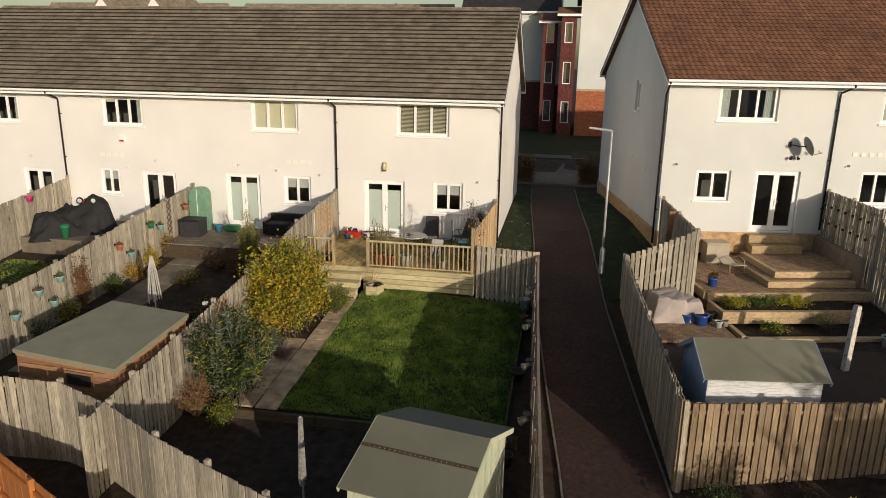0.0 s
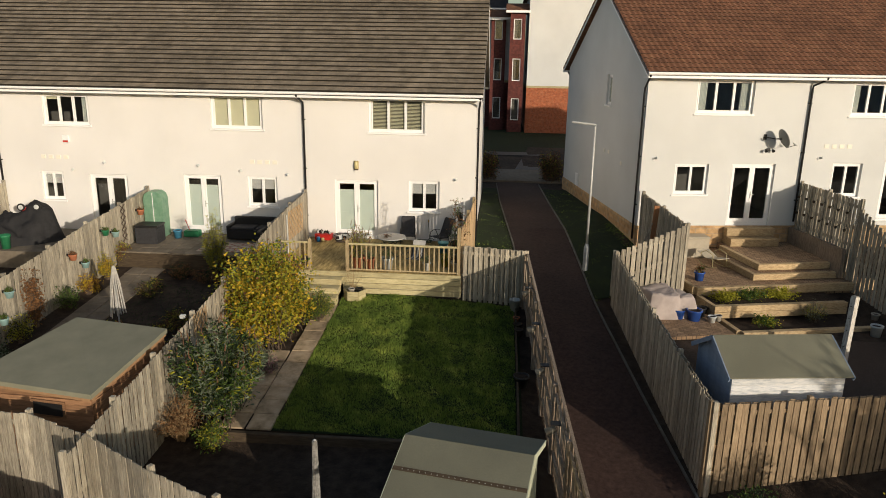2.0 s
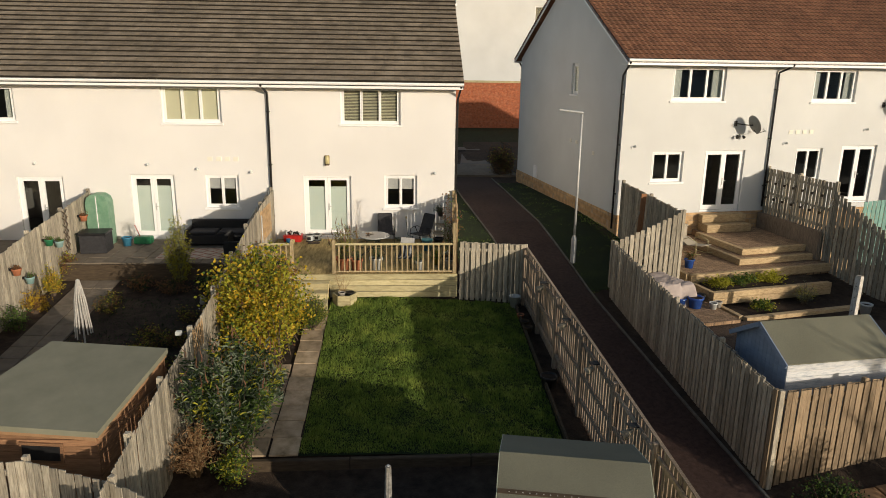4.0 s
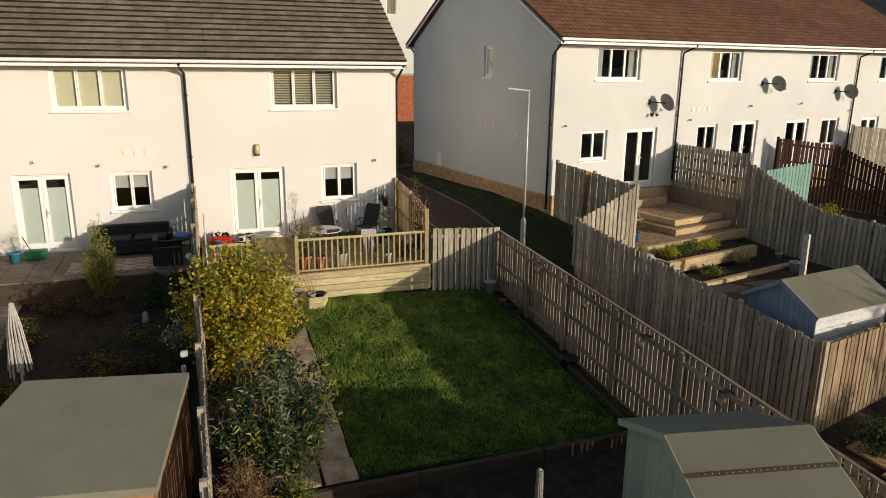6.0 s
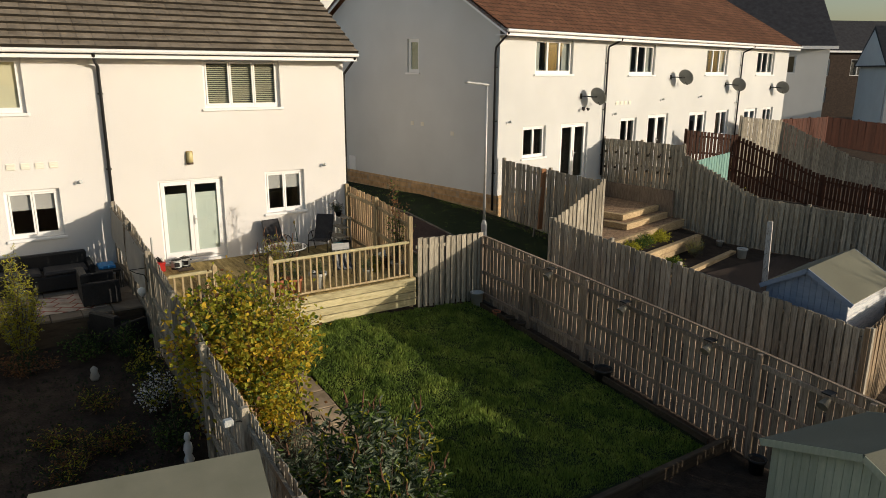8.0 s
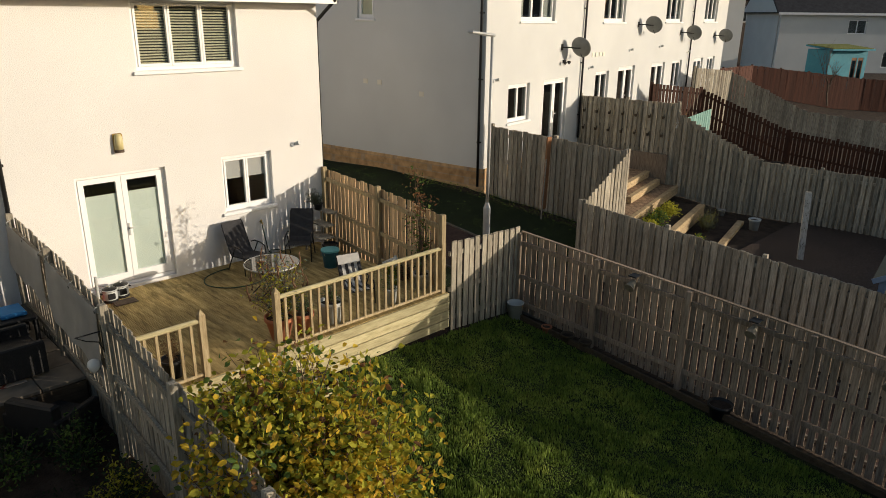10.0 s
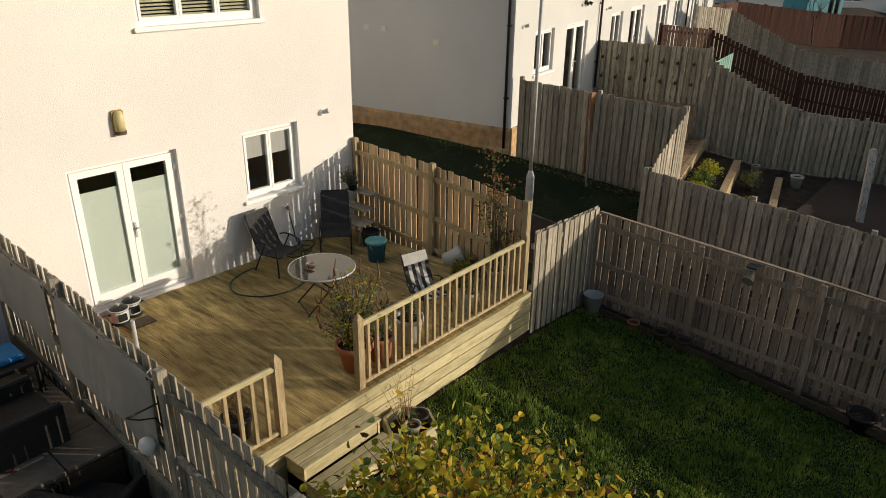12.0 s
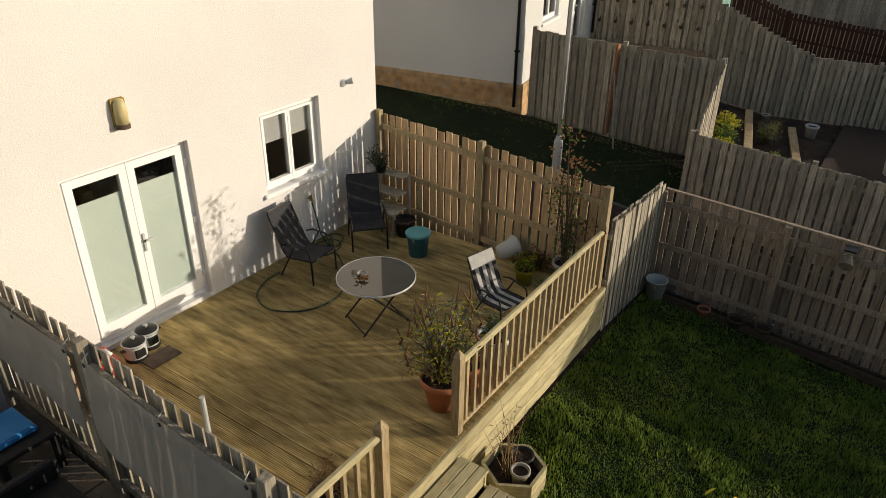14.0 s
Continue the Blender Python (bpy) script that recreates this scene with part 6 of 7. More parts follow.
p = MG @ Vector((0.45, 0.75, -0.35))
pot("plant_pot", "blue pot of orange flowers on the terrace", tuple(p), 0.17, 0.3, POT_BLUE)
shrub("flowers", "orange and rust flowers in a blue pot", (p.x, p.y, p.z + 0.26), (0.16, 0.16), 0.3, 20, 14, 0.05, 0.03, [(LEAF_RUST, 0.7, ""), (LEAF_GREEN, 0.3, "")], jitter=0.04, seed=70, category="plant")
p = MG @ Vector((4.3, -2.75, -1.1))
pot("plant_pot", "white plastic pot on the gravel", (p.x, p.y, ground_z(p.x, p.y)), 0.17, 0.34, POT_WHITE)
p = MG @ Vector((5.2, -1.6, -1.1))
pot("plant_pot", "small pale pot on the gravel", (p.x, p.y, ground_z(p.x, p.y)), 0.12, 0.2, CONCRETE)
th = thing("old_post", "leaning square timber post with flaking white paint", "post", at=pose(7.72, 19.2, ground_z(7.72, 19.2), -2, 4, 25))
part("post", Geo().box(-0.075, -0.075, -0.1, 0.075, 0.075, 1.89, bevel=0.015), WHITE_PAINT, th)
part("top", Geo().box(-0.07, -0.07, 1.89, 0.07, 0.07, 1.91, bevel=0.008), CONCRETE, th)
for z in (0.5, 0.95, 1.3, 1.62):
    part("peg", Geo().tube([(-0.11, 0, z), (0.11, 0, z)], 0.011, 6), BLACK_METAL, th)
th = thing("storage_box", "beige plastic storage box against the house wall", "box", at=MR @ Matrix.Translation((2.2, -0.36, -0.35)))
part("body", Geo().box(-0.42, -0.3, 0, 0.42, 0.3, 0.72, bevel=0.02), BEIGE, th)
part("lid", Geo().box(-0.44, -0.32, 0.72, 0.44, 0.32, 0.79, bevel=0.02), BEIGE, th)
th = thing("rocking_lounger", "pale rocking garden lounger with curved arms", "chair", at=pose(6.0, 25.6, -0.35, 0, 0, 25))
for s in (-0.3, 0.3):
    part("rocker", Geo().tube([(s, -0.5, 0.1), (s, -0.2, 0.02), (s, 0.2, 0.02), (s, 0.5, 0.12)], 0.015, 6).tube([(s, 0.3, 0.05), (s, 0.35, 0.45), (s, 0.1, 0.58), (s, -0.25, 0.5), (s, -0.3, 0.05)], 0.015, 6), SLEEPER, th, "", True)
part("sling", Geo().beam((0, -0.45, 0.38), (0, 0.15, 0.28), 0.52, 0.02).beam((0, 0.15, 0.28), (0, 0.6, 0.46), 0.52, 0.02), BEIGE, th)
th = thing("bicycle_wheel", "bicycle with a blue wheel leaning at the wall", "bicycle", at=MR @ Matrix.Translation((0.95, -0.35, 0.55)))
ring = [(0.33 * math.cos(a), 0, 0.33 * math.sin(a)) for a in [2 * math.pi * k / 24 for k in range(25)]]
tyre = part("wheel", Geo().tube([(x, y, z) for x, y, z in ring], 0.022, 6), DARK_PLASTIC, th)
part("rim", Geo().tube([(x * 0.92, y, z * 0.92) for x, y, z in ring], 0.012, 6), BLUE_P, tyre)
for k in range(10):
    a = math.pi * k / 10
    part("spoke", Geo().tube([(-0.3 * math.cos(a), 0, -0.3 * math.sin(a)), (0.3 * math.cos(a), 0, 0.3 * math.sin(a))], 0.003, 4), GALV, tyre)
part("frame", Geo().tube([(0, 0, 0), (0.35, 0.02, 0.45), (0.75, 0.03, 0.05), (0.4, 0.02, 0.0), (0.35, 0.02, 0.45)], 0.018, 6), BLUE_P, th)
part("stand", Geo().tube([(0.4, 0, 0.0), (0.45, -0.12, -0.72)], 0.012, 6).tube([(0, 0, -0.3), (0, 0.0, -0.75)], 0.03, 6), BLACK_METAL, th)


def satellite_dish(m):
    th = thing("satellite_dish", "grey satellite dish on a wall bracket", "satellite dish", "satellite dishes", at=m)
    # the reflector looks along the wall, away from the gardens, so that its back shows
    aim = Vector((0.93, -0.02, 0.37)).normalized()
    side = Vector((0, -1, 0))
    up = aim.cross(side).normalized()
    tilt = Matrix((side, up, aim)).transposed().to_4x4()
    tilt.translation = (0.46, -0.46, 0.0)
    prof = [(0.001, -0.075), (0.15, -0.065), (0.26, -0.03), (0.345, 0.01), (0.35, 0.017), (0.34, 0.017), (0.25, -0.02), (0.14, -0.055), (0.001, -0.065)]
    part("reflector", Geo().turned(prof, n=32, m=tilt), DISH, th, "", True)
    part("bracket", Geo().tube([(0, 0, 0), (0.02, -0.3, 0.0), (0.16, -0.44, -0.02), tilt @ Vector((0, 0, -0.07))], 0.022, 8).box(-0.06, -0.02, -0.1, 0.06, 0, 0.1), BLACK_METAL, th)
    low = -1 if up.z > 0 else 1
    part("arm", Geo().tube([tilt @ Vector((0, low * 0.2, -0.06)), tilt @ Vector((0, low * 0.37, 0.02)), tilt @ Vector((0, low * 0.40, 0.36))], 0.013, 6), BLACK_METAL, th)
    part("receiver", Geo().tube([tilt @ Vector((0, low * 0.42, 0.40)), tilt @ Vector((0, low * 0.30, 0.30))], 0.032, 8), POT_WHITE, th)
    return th


for s, z in ((4.58, 4.08), (10.99, 4.77), (16.1, 4.4), (21.2, 4.2)):
    satellite_dish(MR @ Matrix.Translation((s, 0, z)))
th = thing("flood_light", "cluster of black security spotlights on the wall", "lamp", "wall lights", at=MR @ Matrix.Translation((4.75, 0, 3.62)))
part("base", Geo().box(-0.06, -0.06, -0.05, 0.06, 0, 0.05), BLACK_METAL, th)
for x in (-0.14, 0.14):
    part("spot", Geo().turned([(0.03, 0), (0.055, 0.08), (0.06, 0.1), (0.02, 0.1)], n=12, m=Matrix.Translation((x, -0.08, 0)) @ Matrix.Rotation(radians(120), 4, 'X')), BLACK_METAL, th)


def vents(m, label, places):
    for x, z in places:
        th = thing("wall_vent", label, "vent", "wall vents", at=m @ Matrix.Translation((x, 0, z)))
        part("frame", Geo().box(-0.09, -0.018, -0.075, 0.09, 0, 0.075, bevel=0.006), LENS_PALE, th)
        for k in range(3):
            part("louvre", Geo().box(-0.07, -0.026, -0.05 + 0.035 * k, 0.07, -0.016, -0.035 + 0.035 * k), LENS_PALE, th)


LENS_PALE = material("cream_plastic", ((0.74, 0.71, 0.62), (0.79, 0.76, 0.67)), 5, 0.5, 0.05)
vents(MA, "small cream plastic vent in the wall", [(-11.05 + 0.29 * k, 2.82) for k in range(4)] + [(-19.3 + 0.3 * k, 2.8) for k in range(4)])
vents(MR, "small cream plastic vent in the wall", [(7.0 + 0.3 * k, 3.75) for k in range(4)])
GS = MR @ Matrix.Rotation(radians(-90), 4, 'Z')
vents(GS, "small pale vent in the gable wall", [(-4.6, 3.0), (-2.3, 2.75), (-4.0, 3.0)])
window(GS, -4.9, 4.92, -4.2, 6.16, 1, "narrow white window in the gable wall with a pale blind", [("flat", BLIND, 1.0)])
th = thing("meter_box", "pale plastic meter box on the gable wall", "box", at=GS @ Matrix.Translation((-8.7, 0, 0.75)))
part("door", Geo().box(-0.22, -0.05, 0, 0.22, 0, 0.6, bevel=0.01), UPVC, th)
downpipe(thing("drain_pipe", "dark downpipe at the gable's rear corner", "pipe", at=MR @ pose(0, 11.5, 0, 0, 0, 180)), -0.05, 6.3, 0.3)
th = thing("alarm_box", "white and red burglar alarm box under the window", "alarm", at=Matrix.Translation((-18.3, FY, 3.5)))
part("body", Geo().box(-0.12, -0.07, -0.13, 0.12, 0, 0.13, bevel=0.02), UPVC, th)
part("badge", Geo().box(-0.10, -0.075, -0.12, 0.10, -0.068, -0.05), RED_PL, th, "red lower panel")
PLANK = material("rusty_brown_plank", ((0.22, 0.10, 0.045), (0.33, 0.16, 0.075)), 5, 0.8, 0.3, stretch=(6, 6, 1), fine=14)
th = thing("weather_plank", "orange-brown timber prop leaning on the fence", "plank", at=Matrix.Translation((3.64, 24.76, ground_z(3.64, 24.76))))
part("plank", Geo().beam((-0.08, 0, 0.1), (0.0, 0, 2.1), 0.17, 0.045, (0, 1, 0)), PLANK, th)
part("prop", Geo().tube([(-0.75, -0.45, 0.02), (-0.1, -0.02, 1.5)], 0.02, 6), FENCE, th)
single("screen_wall", Geo().beam((9.36, 27.8, 0.2), (9.86, 24.5, 0.2), 0.12, 1.0), FENCE_OLD, "low timber retaining wall under the screen fence", "wall", kind="structure")
rnd = random.Random(8)
for k in range(14):
    t = (k % 7 + 0.6) / 7.4
    p = Vector((9.55, 27.95, 0)).lerp(Vector((10.1, 24.45, 0)), t)
    th = thing("fence_pot_holder", "small black pot holder hooked on the screen fence", "pot holder", "fence pot holders", at=pose(p.x - 0.14, p.y, 1.85 if k < 7 else 1.25, 0, 0, -81))
    part("ring", Geo().turned([(0.035, 0), (0.05, 0.08), (0.055, 0.08), (0.04, 0.0)], n=10), DARK_TIMBER, th)
    part("hook", Geo().tube([(0, 0.07, 0.08), (0, 0.12, 0.14), (0, 0.13, 0.05)], 0.008, 5), BLACK_METAL, th)
shrub("hanging_basket", "pale empty hanging basket on the screen fence's end", (9.95, 24.35, 1.6), (0.16, 0.16), 0.4, 12, 4, 0.05, 0.01, [(STRAW, 1, "")], GALV, 0.006, jitter=0.02, seed=75, category="basket")
th = thing("mint_screen", "mint green painted garden screen", "screen", at=pose(11.66, 25.1, ground_z(12.6, 25.1), 0, 0, -3))
MINT = material("mint_paint", ((0.17, 0.33, 0.29), (0.23, 0.41, 0.36)), 4, 0.7, 0.2, vary=0.1)
for k in range(14):
    part("slat", Geo().box(k * 0.15, -0.01, 0, k * 0.15 + 0.125, 0.01, 2.28 + 0.018 * k, bevel=0.003), MINT, th)
for z in (0.4, 1.9):
    part("rail", Geo().box(0, 0.01, z, 2.1, 0.04, z + 0.08), MINT, th)
shrub("bush", "small yellow-green bush behind the fence", (15.2, 25.2, ground_z(15.2, 25.2)), (0.5, 0.5), 0.9, 25, 24, 0.07, 0.04, [(LEAF_OLIVE, 1, "")], seed=77)


# ---- the neighbours' gardens on the other side ----
RUG = brick_material("zigzag_rug_weave", (0.42, 0.36, 0.30), (0.38, 0.33, 0.28), (0.26, 0.07, 0.05), 0.42, 0.28, flat=True, turn=radians(35))
WICKER = material("black_wicker", ((0.010, 0.010, 0.011), (0.022, 0.021, 0.021)), 30, 0.6, 0.8, fine=90)
PAVE_GREY = material("grey_slab", ((0.145, 0.12, 0.09), (0.215, 0.18, 0.138)), 4, 0.9, 0.4, fine=40, vary=0.14, blotch=0.2)
terr = thing("paved_terrace", "grey slab terrace behind the neighbouring house", "terrace", kind="structure", at=Matrix.Translation((-12, 24.8, 0)))
part("base", Geo().box(-3.0, -1.45, -0.9, 2.95, 1.5, -0.06), DARK_TIMBER, terr)
me = Geo().box(-0.29, -0.29, -0.05, 0.29, 0.29, 0, bevel=0.006).mesh("slab", PAVE_GREY)
for i in range(10):
    for j in range(5):
        o = new("slab", me)
        o.parent = terr
        o.location = (-2.68 + 0.595 * i, -1.15 + 0.595 * j, random.uniform(-0.006, 0.004))
path_b = thing("garden_path", "grey slab path through the neighbouring garden", "path", kind="structure", at=Matrix.Translation((-13.9, 19, -0.9)))
for j in range(14):
    for i in range(2):
        x, y = -14.15 + 0.6 * i, 23.0 - 0.6 * j
        o = new("slab", me)
        o.parent = path_b
        o.matrix_local = path_b.matrix_world.inverted() @ Matrix.LocRotScale((x, y, ground_z(x, y) + 0.04), Euler((0.1, 0, random.uniform(-0.02, 0.02))), None)
single("rug", Geo().box(-12.3, 23.75, 0.003, -9.7, 25.0, 0.012), RUG, "pale outdoor rug with a red zigzag pattern", "rug")
th = thing("garden_sofa", "black wicker garden sofa against the house wall", "sofa", at=Matrix.Translation((-10.75, 25.75, 0)))
part("seat", Geo().box(-0.95, -0.42, 0.05, 0.95, 0.3, 0.4, bevel=0.03), WICKER, th)
part("backrest", Geo().box(-0.98, 0.25, 0.05, 0.98, 0.42, 0.78, bevel=0.03), WICKER, th)
for x in (-1.05, 0.95):
    part("armrest", Geo().box(x, -0.42, 0.05, x + 0.12, 0.4, 0.58, bevel=0.03), WICKER, th)
for x in (-0.48, 0.48):
    part("cushion", Geo().box(x - 0.45, -0.4, 0.4, x + 0.45, 0.24, 0.5, bevel=0.04), SLING, th)
for x, y, r in ((-9.75, 24.2, 0), (-9.6, 23.0, 30)):
    th = thing("garden_chair", "low black wicker armchair on the terrace", "chair", "wicker chairs", at=pose(x, y, 0 if y > 23.3 else ground_z(x, y), 0, 0, 90 + r))
    part("seat", Geo().box(-0.35, -0.35, 0.05, 0.35, 0.3, 0.38, bevel=0.03), WICKER, th)
    part("backrest", Geo().box(-0.38, 0.25, 0.05, 0.38, 0.4, 0.75, bevel=0.03), WICKER, th)
    for s in (-0.45, 0.35):
        part("armrest", Geo().box(s, -0.35, 0.05, s + 0.1, 0.4, 0.55, bevel=0.02), WICKER, th)
th = thing("side_table", "black wicker table holding blue things", "table", at=Matrix.Translation((-9.42, 25.35, 0)))
part("top", Geo().box(-0.28, -0.35, 0.4, 0.28, 0.35, 0.45, bevel=0.01), WICKER, th)
for x in (-0.24, 0.24):
    for y in (-0.3, 0.3):
        part("leg", Geo().box(x - 0.03, y - 0.03, 0, x + 0.03, y + 0.03, 0.4), WICKER, th)
single("blue_tray", Geo().box(-9.62, 25.15, 0.452, -9.25, 25.6, 0.53, bevel=0.02), BLUE_P, "bright blue plastic tray on the black table", "tray")
th = thing("plastic_greenhouse", "small greenhouse under a translucent green plastic cover", "greenhouse", at=Matrix.Translation((-14.65, 25.75, 0)))
COVER_G = material("green_plastic_film", ((0.22, 0.42, 0.29), (0.36, 0.56, 0.42)), 5, 0.3, 0.7, fine=7, spec=0.5, trans=0.5, dist=0.04)
arch = [(-0.36, 0), (-0.36, 1.45), (-0.30, 1.62), (-0.15, 1.72), (0.15, 1.72), (0.30, 1.62), (0.36, 1.45), (0.36, 0)]
k = len(arch)
part("cover", Geo().add([(x, y, z) for y in (-0.25, 0.25) for x, z in arch], [(i, k + i, k + i + 1, i + 1) for i in range(k - 1)] + [tuple(range(k)), tuple(reversed(range(k, 2 * k)))]), COVER_G, th)
part("zip", Geo().box(-0.012, -0.258, 0.05, 0.012, -0.25, 1.68), UPVC, th)
for x in (-0.34, 0.34):
    part("pole", Geo().tube([(x, -0.262, 0), (x, -0.262, 1.45), (x * 0.8, -0.262, 1.62)], 0.012, 6), COVER_G, th)
th = thing("storage_box", "dark grey plastic storage box on the terrace", "box", at=pose(-14.45, 24.75, 0, 0, 0, 4))
part("body", Geo().box(-0.4, -0.35, 0, 0.4, 0.35, 0.6, bevel=0.02), SLING, th)
part("lid", Geo().box(-0.42, -0.37, 0.6, 0.42, 0.37, 0.68, bevel=0.02), DARK_PLASTIC, th)
pot("plant_pot", "teal plastic pot near the doors", (-13.75, 25.45, 0), 0.16, 0.3, TEAL)
th = thing("garden_trug", "dark green plastic trug with a red-handled tool", "trug", at=Matrix.Translation((-13.3, 25.75, 0)))
part("body", Geo().box(-0.28, -0.16, 0, 0.28, 0.16, 0.25, bevel=0.03), GREEN_P, th)
part("tool", Geo().tube([(-0.1, 0, 0.2), (-0.3, 0.1, 0.62)], 0.015, 6), RED_PL, th)
shrub("conifer", "feathery pale green upright shrub", (-11.35, 23.15, ground_z(-11.35, 23.15)), (0.46, 0.42), 2.2, 52, 75, 0.085, 0.018, [(LEAF_OLIVE, 0.75, ""), (LEAF_GREY, 0.25, "")], fill=0.05, upright=0.2, jitter=0.05, seed=80, category="bush")
for k, (x, y, r, h, mt, mt2) in enumerate(((-12.4, 22.6, 0.5, 0.5, LEAF_RUST, LEAF_DEEP), (-11.4, 22.4, 0.6, 0.45, LEAF_RUST, LEAF_DEEP), (-10.3, 22.6, 0.6, 0.6, LEAF_DEEP, LEAF_GREEN), (-9.6, 22.2, 0.4, 0.8, LEAF_DEEP, LEAF_GREEN), (-9.45, 21.0, 0.35, 0.9, LEAF_DEEP, LEAF_OLIVE), (-9.5, 18.6, 0.35, 0.95, LEAF_DEEP, LEAF_GREEN), (-14.85, 23.5, 0.25, 0.9, LEAF_RUST, LEAF_OLIVE), (-14.8, 22.3, 0.3, 0.95, LEAF_YELLOW, LEAF_OLIVE), (-14.75, 21.1, 0.35, 0.7, LEAF_YELLOW, LEAF_RUST), (-14.75, 20.0, 0.4, 0.8, LEAF_GREEN, LEAF_DEEP), (-14.8, 17.8, 0.4, 0.9, LEAF_OLIVE, LEAF_DEEP), (-14.7, 16.6, 0.4, 0.7, LEAF_DEEP, LEAF_GREY))):
    shrub("border_plant", "autumnal plant in the garden border", (x, y, ground_z(x, y)), (r, r), h, 30, 32, 0.06, 0.03, [(mt, 0.6, ""), (mt2, 0.4, "")], jitter=0.07, seed=90 + k, category="plant", group="border plants")
shrub("daisies", "clump of white daisies by the fence", (-9.5, 19.95, ground_z(-9.5, 19.95)), (0.36, 0.4), 0.85, 60, 22, 0.045, 0.035, [(PETAL, 0.5, ""), (LEAF_OLIVE, 0.25, ""), (LEAF_DEEP, 0.25, "")], jitter=0.06, seed=110, category="plant")
shrub("wall_climber", "brown-leaved climber on the fence", (-14.95, 18.75, ground_z(-14.95, 18.75)), (0.16, 0.4), 1.95, 30, 30, 0.08, 0.05, [(LEAF_RUST, 1, "")], fill=0.2, jitter=0.09, seed=111, category="plant")
single("garden_ornament", Geo().turned([(0.07, 0), (0.085, 0.06), (0.05, 0.14), (0.075, 0.24), (0.06, 0.34), (0.03, 0.38), (0.055, 0.44), (0.04, 0.52), (0.005, 0.54)], (-9.4, 18.24, ground_z(-9.4, 18.24)), 14), PETAL, "slender white plaster garden ornament by the fence", "ornament", smooth=True)
single("garden_ornament", Geo().turned([(0.06, 0), (0.09, 0.08), (0.06, 0.18), (0.07, 0.24), (0.01, 0.3)], (-10.3, 21.6, ground_z(-10.3, 21.6)), 12), CONCRETE, "small pale stone garden ornament in the bed", "ornament", smooth=True)
th = thing("fence_light", "small square outdoor light on a bracket at the fence top", "lamp", "fence lights", at=Matrix.Translation((-9.1, 16.18, 0.44)))
part("arm", Geo().tube([(0.05, 0, 0.0), (-0.02, 0, 0.05), (-0.14, 0, 0.07)], 0.01, 6), BLACK_METAL, th)
part("head", Geo().box(-0.24, -0.05, 0.02, -0.12, 0.05, 0.12, bevel=0.015), POT_WHITE, th)
single("neighbour_lawn", sheet(steps(-13.2, -9.3, 0.5), steps(14.5, 22.0, 0.5), 0.015), EARTH, "dark soil of the neighbouring beds", "soil", kind="structure")
single("neighbour_lawn", sheet(steps(-20.6, -15.4, 0.6), steps(12, 22.2, 0.6), 0.015), GRASS_BASE, "green neighbouring lawn in low sun", "lawn", kind="structure")
single("grass", blades(-13.2, -9.3, 14.5, 22.0, 5000, 0.05, 13), LEAF_DEEP, "thin dark grass between the neighbouring beds", "grass", kind="stuff")
rnd = random.Random(77)
for k in range(14):
    x, y = rnd.uniform(-13.0, -9.6), rnd.uniform(16.0, 22.0)
    shrub("bed_plant", "low dark withering plant in the neighbouring bed", (x, y, ground_z(x, y)), (0.45, 0.4), rnd.uniform(0.25, 0.55), 26, 22, 0.06, 0.02, [(LEAF_DEEP, 0.5, ""), (LEAF_RUST, 0.3, ""), (LEAF_OLIVE, 0.2, "")], jitter=0.06, seed=300 + k, category="plant", group="bed plants next door")
single("grass", blades(-20.6, -15.4, 15, 22.2, 22000, 0.05, 14), GRASS, "short grass of the neighbouring lawn", "grass", kind="stuff")
POT_TEAL = material("pale_teal_metal", ((0.20, 0.33, 0.33), (0.27, 0.41, 0.41)), 5, 0.6, 0.1)
for k, (y, z, mt, lb) in enumerate(((16.85, 0.05, POT_TEAL, "pale teal pot hung on the fence"), (17.75, 0.2, POT_TEAL, "pale teal pot hung on the fence"), (17.4, -0.45, POT_TEAL, "pale teal pot hung on the fence"), (15.9, -0.35, POT_TEAL, "pale teal pot hung on the fence"), (20.7, 0.42, TERRACOTTA, "woven basket of red flowers hung on the fence"), (21.3, 0.0, POT_TEAL, "pale teal pot hung on the fence"), (23.2, 0.55, POT_TEAL, "pale teal trough hung on the fence"), (25.0, 0.95, TERRACOTTA, "woven basket of red flowers hung on the fence"), (22.6, 0.75, GREEN_P, "green pot hung on the fence"))):
    th = thing("hanging_pot", lb, "plant pot", "fence pots", at=Matrix.Translation((-14.88, y, z)))
    part("body", Geo().turned([(0.085, 0), (0.12, 0.15), (0.13, 0.16), (0.13, 0.19), (0.11, 0.19), (0.1, 0.14)], n=16), mt, th, "", True)
    part("hook", Geo().box(-0.2, -0.015, 0.12, -0.1, 0.015, 0.2), BLACK_METAL, th)
    shrub("hanging_plant", "small flowering plant in a hanging pot", (-14.88, y, z + 0.14), (0.12, 0.12), 0.16, 12, 10, 0.045, 0.025, [(LEAF_RUST if k in (4, 7, 0) else LEAF_GREEN, 1, "")], jitter=0.03, seed=120 + k, category="plant", group="hanging plants")
th = thing("trellis", "dark diamond lattice strip on the fence", "trellis", at=Matrix.Translation((-15.0, 24.0, 0.2)))
for k in range(6):
    for s in (-1, 1):
        part("lath", Geo().beam((0.02 * s * 0.4, -0.14 * s, 0.22 * k), (0.02 * s * 0.4, 0.14 * s, 0.22 * k + 0.22), 0.012, 0.025, (1, 0, 0)), BARK, th)
